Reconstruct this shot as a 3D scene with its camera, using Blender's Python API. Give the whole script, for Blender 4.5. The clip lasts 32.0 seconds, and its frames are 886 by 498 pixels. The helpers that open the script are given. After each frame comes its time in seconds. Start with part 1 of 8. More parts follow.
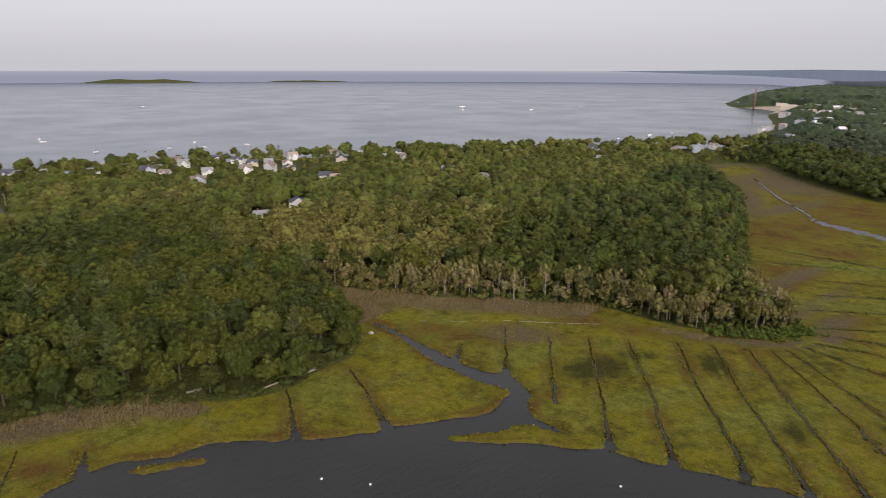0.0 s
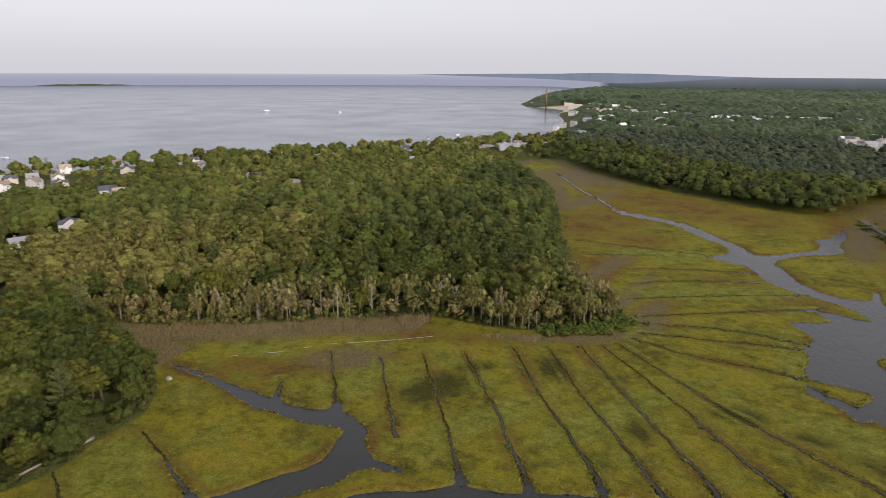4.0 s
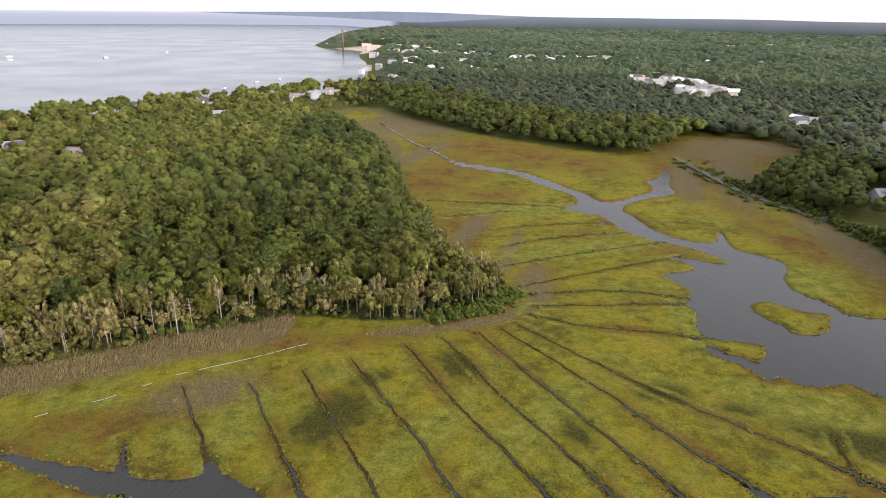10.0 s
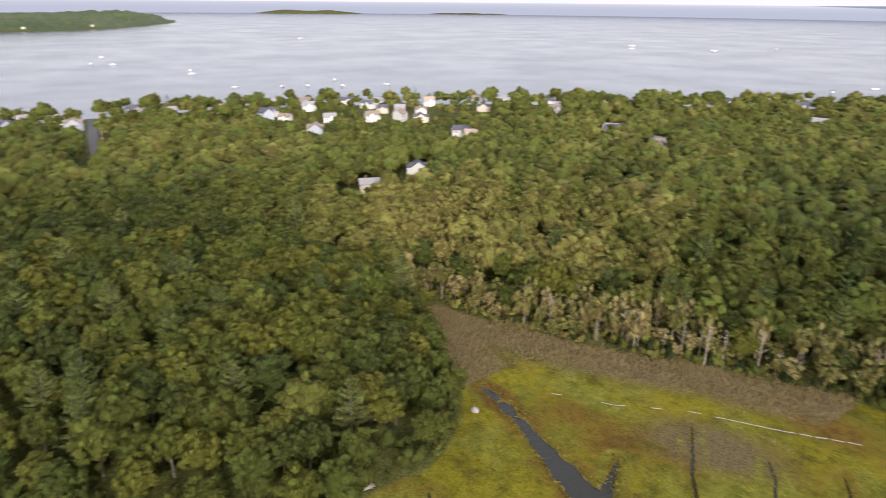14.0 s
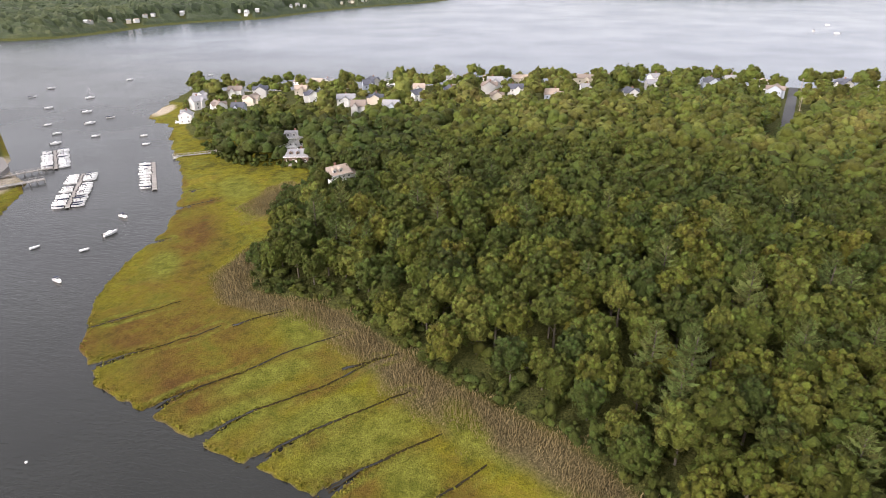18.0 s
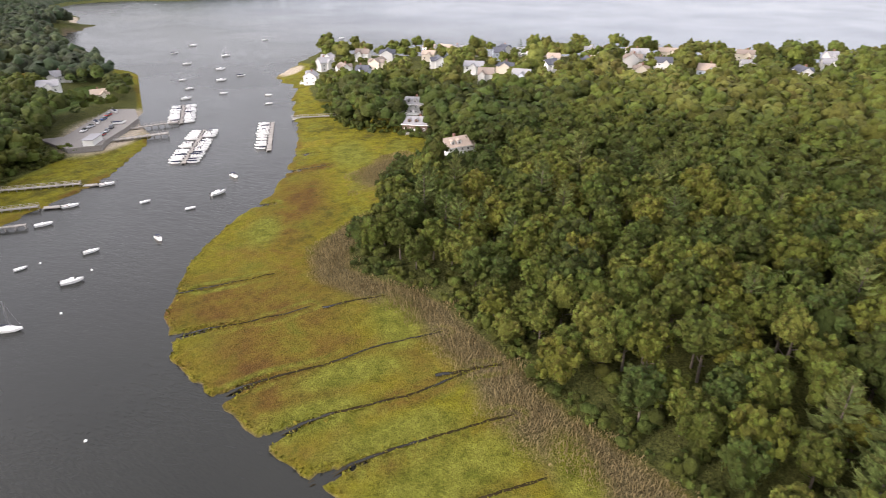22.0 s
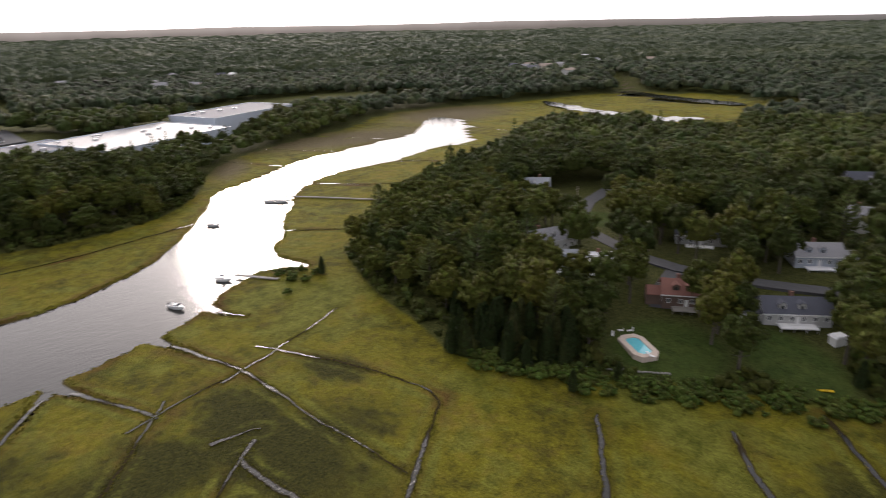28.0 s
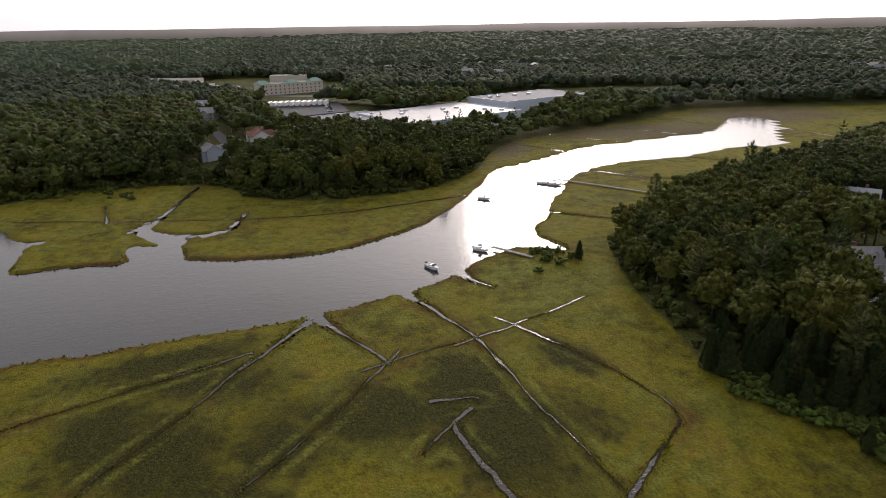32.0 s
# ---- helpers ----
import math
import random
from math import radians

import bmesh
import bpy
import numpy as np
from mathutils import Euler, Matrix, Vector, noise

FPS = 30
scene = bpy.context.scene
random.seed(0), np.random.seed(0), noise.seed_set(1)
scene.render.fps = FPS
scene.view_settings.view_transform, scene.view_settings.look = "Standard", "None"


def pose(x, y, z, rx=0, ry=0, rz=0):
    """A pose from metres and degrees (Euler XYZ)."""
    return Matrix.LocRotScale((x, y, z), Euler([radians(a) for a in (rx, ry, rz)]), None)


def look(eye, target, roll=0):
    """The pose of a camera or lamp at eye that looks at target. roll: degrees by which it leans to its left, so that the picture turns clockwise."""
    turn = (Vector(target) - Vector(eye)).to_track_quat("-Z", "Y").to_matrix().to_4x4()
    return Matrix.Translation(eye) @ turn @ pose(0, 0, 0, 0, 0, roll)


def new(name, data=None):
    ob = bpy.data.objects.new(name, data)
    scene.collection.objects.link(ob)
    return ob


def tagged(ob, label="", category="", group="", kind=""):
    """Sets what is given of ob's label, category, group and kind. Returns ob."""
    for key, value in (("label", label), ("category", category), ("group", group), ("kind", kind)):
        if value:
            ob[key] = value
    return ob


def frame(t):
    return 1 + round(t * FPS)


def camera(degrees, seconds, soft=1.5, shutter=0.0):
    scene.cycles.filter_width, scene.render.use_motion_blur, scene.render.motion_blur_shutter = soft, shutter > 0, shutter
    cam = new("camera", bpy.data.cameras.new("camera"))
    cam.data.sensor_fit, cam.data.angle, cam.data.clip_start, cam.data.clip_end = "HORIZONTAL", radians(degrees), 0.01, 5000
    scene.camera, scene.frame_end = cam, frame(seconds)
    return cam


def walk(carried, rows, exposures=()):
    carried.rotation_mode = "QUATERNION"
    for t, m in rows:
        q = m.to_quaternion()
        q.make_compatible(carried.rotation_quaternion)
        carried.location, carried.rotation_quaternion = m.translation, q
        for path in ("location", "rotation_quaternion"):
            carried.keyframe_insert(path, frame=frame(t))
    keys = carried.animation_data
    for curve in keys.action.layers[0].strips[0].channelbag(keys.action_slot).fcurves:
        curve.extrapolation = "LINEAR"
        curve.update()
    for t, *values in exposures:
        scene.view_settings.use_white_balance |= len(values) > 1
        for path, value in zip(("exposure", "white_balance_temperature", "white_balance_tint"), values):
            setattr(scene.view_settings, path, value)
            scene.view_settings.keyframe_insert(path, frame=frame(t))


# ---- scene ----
# The camera and its flight
cam = camera(69.44, 32.0, 0.8, 0.3)
PATH = [
    (0, (72.40, -26.97, 97.84), (12.04, 47.95, 70.57), 0.14),
    (0.5, (70.73, -25.12, 97.65), (17.52, 55.06, 70.42), 0.14),
    (1, (69.05, -23.12, 97.39), (20.71, 60.09, 70.20), 0.14),
    (1.5, (67.33, -20.86, 97.01), (21.27, 63.60, 69.71), 0.11),
    (2, (65.53, -18.25, 96.56), (19.62, 66.25, 69.15), 0.13),
    (2.5, (63.69, -15.43, 96.07), (17.86, 69.07, 68.53), 0.15),
    (4.5, (56.43, -3.28, 94.25), (30.01, 89.18, 66.80), 0.29),
    (5, (53.97, -0.73, 94.32), (39.99, 93.39, 63.55), 0.31),
    (5.5, (51.43, 1.87, 94.44), (43.88, 95.83, 61.05), 0.40),
    (6, (48.77, 4.48, 94.63), (42.21, 98.28, 60.59), 0.43),
    (6.5, (46.00, 7.06, 94.88), (39.53, 100.83, 60.75), 0.49),
    (7, (43.12, 9.59, 95.16), (36.74, 103.34, 60.94), 0.51),
    (7.5, (40.17, 12.07, 95.42), (33.85, 105.81, 61.16), 0.55),
    (8, (37.15, 14.57, 95.64), (30.89, 108.28, 61.32), 0.58),
    (8.5, (34.10, 17.11, 95.83), (27.91, 110.80, 61.41), 0.59),
    (9, (31.04, 19.64, 95.99), (24.93, 113.25, 61.34), 0.61),
    (9.5, (28.05, 22.23, 96.13), (21.98, 115.80, 61.37), 0.61),
    (10, (25.27, 24.91, 96.29), (19.25, 118.46, 61.48), 0.66),
    (10.5, (22.79, 27.69, 96.47), (16.81, 121.23, 61.61), 0.66),
    (11, (20.58, 30.63, 96.68), (14.65, 124.14, 61.75), 0.65),
    (11.5, (18.57, 33.67, 96.87), (12.72, 127.19, 61.94), 0.67),
    (12, (16.71, 36.63, 97.00), (10.91, 130.16, 62.10), 0.70),
    (12.5, (14.93, 39.28, 96.98), (0.07, 131.77, 62.00), 0.71),
    (13, (13.27, 41.39, 96.76), (-21.81, 128.07, 61.33), 0.72),
    (13.5, (11.74, 42.87, 96.36), (-44.84, 117.10, 60.46), 0.60),
    (14, (10.21, 43.78, 95.78), (-63.69, 100.49, 59.40), 0.57),
    (14.5, (8.61, 44.34, 95.12), (-74.38, 86.46, 58.53), 0.44),
    (15, (6.74, 44.69, 94.44), (-82.05, 72.40, 57.72), 0.59),
    (15.5, (4.61, 44.84, 93.80), (-87.84, 54.09, 56.82), 0.60),
    (17.5, (-8.12, 43.53, 92.31), (-96.92, 18.10, 54.01), -0.38),
    (18, (-11.13, 42.90, 92.06), (-97.30, 12.47, 51.45), -0.48),
    (18.5, (-14.05, 42.14, 91.79), (-98.52, 10.30, 48.78), -0.43),
    (19, (-16.88, 41.20, 91.40), (-101.07, 9.49, 47.75), -0.43),
    (19.5, (-19.73, 40.17, 90.78), (-102.62, 5.09, 47.21), -0.51),
    (20, (-22.81, 39.09, 89.83), (-103.82, -0.21, 46.32), -0.60),
    (20.5, (-25.97, 37.91, 88.55), (-105.75, -3.73, 44.96), -0.61),
    (21, (-29.04, 36.55, 87.08), (-108.23, -6.02, 43.30), -0.52),
    (21.5, (-31.97, 34.87, 85.61), (-111.17, -7.58, 41.74), -0.31),
    (22, (-34.72, 32.81, 84.28), (-111.73, -13.38, 40.28), -0.28),
    (22.5, (-37.21, 30.44, 83.19), (-106.99, -26.15, 39.27), -0.60),
    (23, (-39.52, 27.84, 82.34), (-100.84, -40.07, 41.98), -0.86),
    (23.5, (-41.79, 25.07, 81.63), (-92.29, -53.02, 44.87), -1.21),
    (24, (-43.97, 22.15, 80.94), (-86.97, -60.79, 45.28), -1.38),
    (24.5, (-45.89, 19.04, 80.23), (-85.08, -65.71, 44.43), -1.44),
    (26.5, (-44.70, 4.12, 78.03), (-44.07, -89.62, 43.21), -0.79),
    (27, (-45.10, 2.71, 77.58), (-19.11, -87.45, 42.99), -1.09),
    (27.5, (-45.52, 1.91, 77.09), (4.45, -77.62, 42.75), -1.20),
    (28, (-45.66, 1.26, 76.46), (23.95, -62.06, 42.62), -1.34),
    (28.5, (-45.51, 0.49, 75.58), (34.88, -48.65, 42.09), -1.31),
    (29, (-45.43, -0.41, 74.47), (39.49, -41.30, 41.06), -1.29),
    (29.5, (-45.27, -1.40, 73.29), (40.44, -40.57, 39.85), -1.24),
    (30, (-44.88, -2.48, 72.18), (40.83, -41.62, 38.67), -1.24),
    (30.5, (-44.24, -3.65, 71.08), (41.44, -42.83, 37.56), -1.16),
    (31, (-43.37, -4.96, 70.05), (42.82, -42.98, 36.49), -1.16),
    (31.5, (-42.11, -6.37, 69.12), (46.73, -37.74, 35.58), -1.10),
    (32, (-40.54, -7.74, 68.36), (49.91, -34.44, 35.11), -1.08),
]

STOPS = [(0, -0.62), (2.5, -0.52), (4.4, -0.42), (5, -0.3), (5.5, 0.05), (6, 0.17), (8, 0.19), (12, 0.24), (14, 0.19), (15, 0.18), (18, 0.38), (21, 0.44), (24.5, 0.66), (27, 0.9), (27.5, 0.2), (28, -0.55), (30, -0.88), (32, -0.9)]
EXPOSURES = [(t, stops, 6300, 20) for t, stops in STOPS]
walk(cam, [(t, look(eye, target, roll)) for t, eye, target, roll in PATH], EXPOSURES)

# Light: a low hazy sun behind thin cloud, up the river
SUN_YAW, SUN_ELEV = 243.0, 18.0
world = bpy.data.worlds.new("sky")
scene.world = world
world.use_nodes = True
wn, wl = world.node_tree.nodes, world.node_tree.links
sky = wn.new("ShaderNodeTexSky")
sky.sky_type, sky.sun_disc = "NISHITA", False
sky.sun_elevation, sky.sun_rotation = radians(SUN_ELEV), radians(-SUN_YAW)
sky.air_density, sky.dust_density, sky.ozone_density = 1.0, 4.0, 1.0
soft_sky = wn.new("ShaderNodeHueSaturation")
soft_sky.inputs["Saturation"].default_value = 0.45
soft_sky.inputs["Value"].default_value = 1.45
wl.new(sky.outputs[0], soft_sky.inputs["Color"])
cloud = wn.new("ShaderNodeMix")
cloud.data_type = "RGBA"
cloud.inputs["Factor"].default_value = 0.55
# haze thickens and brightens towards the horizon
where = wn.new("ShaderNodeTexCoord")
height = wn.new("ShaderNodeSeparateXYZ")
wl.new(where.outputs["Generated"], height.inputs[0])
haze = wn.new("ShaderNodeValToRGB")
for e, (p, c) in zip([haze.color_ramp.elements[0], haze.color_ramp.elements[1], haze.color_ramp.elements.new(0.12)], [(0.0, (0.628, 0.665, 0.685, 1)), (0.5, (0.415, 0.445, 0.472, 1)), (0.12, (0.628, 0.665, 0.685, 1))]):
    e.position, e.color = p, c
wl.new(height.outputs["Z"], haze.inputs[0])
bright = wn.new("ShaderNodeVectorMath")
bright.operation = "SCALE"
bright.inputs["Scale"].default_value = 14.0
wl.new(haze.outputs[0], bright.inputs[0])
# the glow of the veiled sun
aim = wn.new("ShaderNodeVectorMath")
aim.operation = "DOT_PRODUCT"
aim.inputs[1].default_value = (-math.sin(radians(SUN_YAW)) * math.cos(radians(SUN_ELEV)), math.cos(radians(SUN_YAW)) * math.cos(radians(SUN_ELEV)), math.sin(radians(SUN_ELEV)))
wl.new(where.outputs["Generated"], aim.inputs[0])
glow = wn.new("ShaderNodeMath")
glow.operation, glow.use_clamp = "POWER", False
glow.inputs[1].default_value = 1.6
floor0 = wn.new("ShaderNodeMath")
floor0.operation = "MAXIMUM"
floor0.inputs[1].default_value = 0.273
wl.new(aim.outputs["Value"], floor0.inputs[0])
wl.new(floor0.outputs[0], glow.inputs[0])
veil = wn.new("ShaderNodeMix")
veil.data_type, veil.blend_type = "RGBA", "ADD"
veil.inputs[7].default_value = (30.0, 28.2, 25.0, 1)
wl.new(glow.outputs[0], veil.inputs["Factor"])
wl.new(bright.outputs[0], veil.inputs[6])
wl.new(veil.outputs[2], cloud.inputs[7])
wl.new(soft_sky.outputs[0], cloud.inputs[6])
wl.new(cloud.outputs[2], wn["Background"].inputs[0])
wn["Background"].inputs[1].default_value = 0.12
sun = new("sun", bpy.data.lights.new("sun", "SUN"))
sun.data.energy, sun.data.angle, sun.data.color = 2.5, radians(15), (1.0, 0.89, 0.74)
sd = Vector((-math.sin(radians(SUN_YAW)) * math.cos(radians(SUN_ELEV)), math.cos(radians(SUN_YAW)) * math.cos(radians(SUN_ELEV)), math.sin(radians(SUN_ELEV))))
sun.matrix_world = look(sd * 900, (0, 0, 0))

# ---- materials ----
def mat(name, rough=0.8, metal=0.0, spec=0.3):
    m = bpy.data.materials.new(name)
    m.use_nodes = True
    b = m.node_tree.nodes["Principled BSDF"]
    b.inputs["Roughness"].default_value, b.inputs["Metallic"].default_value = rough, metal
    b.inputs["Specular IOR Level"].default_value = spec
    return m, m.node_tree.nodes, m.node_tree.links, b


def noise_node(n, l, scale, detail=4.0, rough=0.6, vector=None):
    t = n.new("ShaderNodeTexNoise")
    t.inputs["Scale"].default_value, t.inputs["Detail"].default_value, t.inputs["Roughness"].default_value = scale, detail, rough
    if vector is None:
        vector = n.new("ShaderNodeNewGeometry").outputs["Position"]
    l.new(vector, t.inputs["Vector"])
    return t.outputs["Fac"]


def ramp(n, l, fac, stops):
    r = n.new("ShaderNodeValToRGB")
    while len(r.color_ramp.elements) < len(stops):
        r.color_ramp.elements.new(0.5)
    for e, (p, c) in zip(r.color_ramp.elements, stops):
        e.position, e.color = p, (*c, 1) if len(c) == 3 else c
    l.new(fac, r.inputs["Fac"])
    return r.outputs["Color"]


def blend(n, l, fac, a, b, mode="MIX"):
    x = n.new("ShaderNodeMix")
    x.data_type, x.blend_type = "RGBA", mode
    for sock, v in ((x.inputs["Factor"], fac), (x.inputs[6], a), (x.inputs[7], b)):
        if isinstance(v, (int, float)):
            sock.default_value = v
        elif isinstance(v, tuple):
            sock.default_value = (*v, 1)
        else:
            l.new(v, sock)
    return x.outputs[2]


def maths(n, l, op, a, b=0.0, clamp=False):
    x = n.new("ShaderNodeMath")
    x.operation, x.use_clamp = op, clamp
    for sock, v in zip(x.inputs, (a, b)):
        if isinstance(v, (int, float)):
            sock.default_value = v
        else:
            l.new(v, sock)
    return x.outputs[0]


def bump(n, l, b, height, strength=0.4, distance=0.2):
    u = n.new("ShaderNodeBump")
    u.inputs["Strength"].default_value, u.inputs["Distance"].default_value = strength, distance
    l.new(height, u.inputs["Height"])
    l.new(u.outputs[0], b.inputs["Normal"])


def simple(name, colour, rough=0.7, metal=0.0, scale=1.5, vary=0.18, spec=0.3, relief=0.15, per_object=False):
    """A plain painted or natural surface with grain and stains at two scales."""
    m, n, l, b = mat(name, rough, metal, spec)
    a = noise_node(n, l, scale, 5.0)
    c = noise_node(n, l, scale * 9.0, 3.0)
    f = maths(n, l, "ADD", maths(n, l, "MULTIPLY", a, 0.65), maths(n, l, "MULTIPLY", c, 0.35))
    lo, hi = tuple(v * (1 - vary) for v in colour), tuple(min(0.95, v * (1 + vary)) for v in colour)
    col = ramp(n, l, f, [(0.3, lo), (0.7, hi)])
    if per_object:
        info = n.new("ShaderNodeObjectInfo")
        h = n.new("ShaderNodeHueSaturation")
        l.new(maths(n, l, "ADD", 0.8, maths(n, l, "MULTIPLY", info.outputs["Random"], 0.4)), h.inputs["Value"])
        l.new(col, h.inputs["Color"])
        col = h.outputs[0]
    l.new(col, b.inputs["Base Color"])
    if relief:
        bump(n, l, b, c, relief, 0.05)
    return m


def foliage(name, dark, light, warm, attribute="", grain=1.5, gloss=0.15, sheen=0.0):
    """Leaves: tone differs from tree to tree (stored tone, or the object's own random) and from clump to clump."""
    m, n, l, b = mat(name, 0.7, 0.0, gloss)
    b.inputs["Sheen Weight"].default_value, b.inputs["Sheen Roughness"].default_value = sheen, 0.6
    if attribute:
        t = n.new("ShaderNodeAttribute")
        t.attribute_name = attribute
        tree = t.outputs["Fac"]
    else:
        tree = n.new("ShaderNodeObjectInfo").outputs["Random"]
    geo = n.new("ShaderNodeNewGeometry")
    clump = geo.outputs["Random Per Island"]
    base = ramp(n, l, tree, [(0.0, dark), (0.55, light), (0.92, warm), (1.0, tuple(v * 1.05 for v in warm))])
    h = n.new("ShaderNodeHueSaturation")
    l.new(base, h.inputs["Color"])
    l.new(maths(n, l, "ADD", 0.475, maths(n, l, "MULTIPLY", clump, 0.05)), h.inputs["Hue"])
    fine = noise_node(n, l, grain, 5.0, 0.7)
    v = maths(n, l, "ADD", maths(n, l, "MULTIPLY", clump, 0.8), maths(n, l, "MULTIPLY", fine, 1.7))
    l.new(maths(n, l, "MAXIMUM", maths(n, l, "ADD", v, -0.22), 0.2), h.inputs["Value"])
    l.new(h.outputs[0], b.inputs["Base Color"])
    bump(n, l, b, noise_node(n, l, 2.2, 4.0, 0.75), 1.0, 0.9)
    thin = n.new("ShaderNodeBsdfTranslucent")
    l.new(h.outputs[0], thin.inputs["Color"])
    both = n.new("ShaderNodeMixShader")
    both.inputs[0].default_value = 0.14
    l.new(b.outputs[0], both.inputs[1])
    l.new(thin.outputs[0], both.inputs[2])
    l.new(both.outputs[0], n["Material Output"].inputs["Surface"])
    return m


def ground_material():
    m, n, l, b = mat("marsh_and_ground", 0.9, 0.0, 0.06)
    za, zb = n.new("ShaderNodeAttribute"), n.new("ShaderNodeAttribute")
    za.attribute_name, zb.attribute_name = "zone", "cover"
    sa, sb = n.new("ShaderNodeSeparateColor"), n.new("ShaderNodeSeparateColor")
    l.new(za.outputs["Color"], sa.inputs[0])
    l.new(zb.outputs["Color"], sb.inputs[0])
    big = noise_node(n, l, 0.035, 4.0)
    midn = noise_node(n, l, 0.20, 7.0, 0.68)
    fine = noise_node(n, l, 1.6, 5.0, 0.7)
    tuft = noise_node(n, l, 4.5, 3.0, 0.7)
    mott = noise_node(n, l, 0.5, 4.0, 0.62)
    f1 = maths(n, l, "ADD", maths(n, l, "MULTIPLY", big, 0.5), maths(n, l, "MULTIPLY", midn, 0.5))
    grass = ramp(n, l, f1, [(0.40, (0.060, 0.055, 0.009)), (0.465, (0.096, 0.088, 0.009)), (0.52, (0.130, 0.121, 0.010)), (0.60, (0.148, 0.120, 0.016))])

    def edge(sock, soft=0.25, wob=0.5):
        """The border of a zone, broken up by noise."""
        v = maths(n, l, "ADD", sock, maths(n, l, "MULTIPLY", maths(n, l, "SUBTRACT", midn, 0.5), wob))
        mr = n.new("ShaderNodeMapRange")
        mr.interpolation_type = "SMOOTHSTEP"
        mr.inputs["From Min"].default_value, mr.inputs["From Max"].default_value = 0.5 - soft, 0.5 + soft
        l.new(v, mr.inputs["Value"])
        return mr.outputs[0]

    drift = maths(n, l, "ADD", maths(n, l, "MULTIPLY", noise_node(n, l, 0.06, 4.0), 0.65), maths(n, l, "MULTIPLY", midn, 0.35))
    ochre = ramp(n, l, drift, [(0.41, (0.078, 0.042, 0.013)), (0.485, (0.096, 0.061, 0.013)), (0.55, (0.106, 0.082, 0.013)), (0.62, (0.092, 0.088, 0.012))])
    reed = ramp(n, l, fine, [(0.35, (0.070, 0.056, 0.026)), (0.65, (0.116, 0.096, 0.050))])
    darkg = ramp(n, l, fine, [(0.35, (0.023, 0.025, 0.006)), (0.65, (0.050, 0.048, 0.009))])
    lush = ramp(n, l, midn, [(0.38, (0.076, 0.083, 0.011)), (0.62, (0.139, 0.141, 0.023))])
    floor = ramp(n, l, fine, [(0.35, (0.040, 0.048, 0.014)), (0.65, (0.080, 0.082, 0.024))])
    lawn = ramp(n, l, midn, [(0.3, (0.032, 0.056, 0.012)), (0.7, (0.060, 0.080, 0.018))])
    mud = ramp(n, l, fine, [(0.3, (0.06, 0.048, 0.03)), (0.7, (0.13, 0.105, 0.07))])
    sand = ramp(n, l, fine, [(0.3, (0.30, 0.26, 0.20)), (0.7, (0.42, 0.36, 0.28))])
    patchy = noise_node(n, l, 0.075, 5.0, 0.62)
    thatch = ramp(n, l, fine, [(0.35, (0.046, 0.034, 0.010)), (0.65, (0.100, 0.074, 0.022))])
    grass = blend(n, l, ramp(n, l, patchy, [(0.50, (0, 0, 0)), (0.60, (0.8, 0.8, 0.8))]), grass, lush)
    grass = blend(n, l, ramp(n, l, noise_node(n, l, 0.11, 6.0, 0.66), [(0.57, (0, 0, 0)), (0.67, (0.65, 0.65, 0.65))]), grass, thatch)
    col = blend(n, l, edge(zb.outputs["Alpha"], 0.35, 1.4), grass, ochre)
    col = blend(n, l, edge(sa.outputs[1], 0.3, 0.6), col, reed)
    col = blend(n, l, edge(sa.outputs[2], 0.24, 1.5), col, darkg)
    col = blend(n, l, edge(sb.outputs[1], 0.25, 0.5), col, lush)
    col = blend(n, l, edge(sa.outputs[0], 0.2, 0.2), col, floor)
    col = blend(n, l, edge(sb.outputs[0], 0.12, 0.1), col, lawn)
    col = blend(n, l, edge(za.outputs["Alpha"], 0.3, 0.5), col, mud)
    col = blend(n, l, edge(sb.outputs[2], 0.15, 0.15), col, sand)
    h = n.new("ShaderNodeHueSaturation")
    l.new(col, h.inputs["Color"])
    l.new(maths(n, l, "MAXIMUM", maths(n, l, "ADD", maths(n, l, "ADD", maths(n, l, "MULTIPLY", mott, 1.1), -0.72), maths(n, l, "ADD", maths(n, l, "MULTIPLY", fine, 1.45), maths(n, l, "MULTIPLY", tuft, 1.0))), 0.25), h.inputs["Value"])
    l.new(h.outputs[0], b.inputs["Base Color"])
    bump(n, l, b, maths(n, l, "ADD", maths(n, l, "ADD", fine, maths(n, l, "MULTIPLY", tuft, 0.5)), maths(n, l, "MULTIPLY", mott, 0.7)), 0.9, 0.7)
    return m


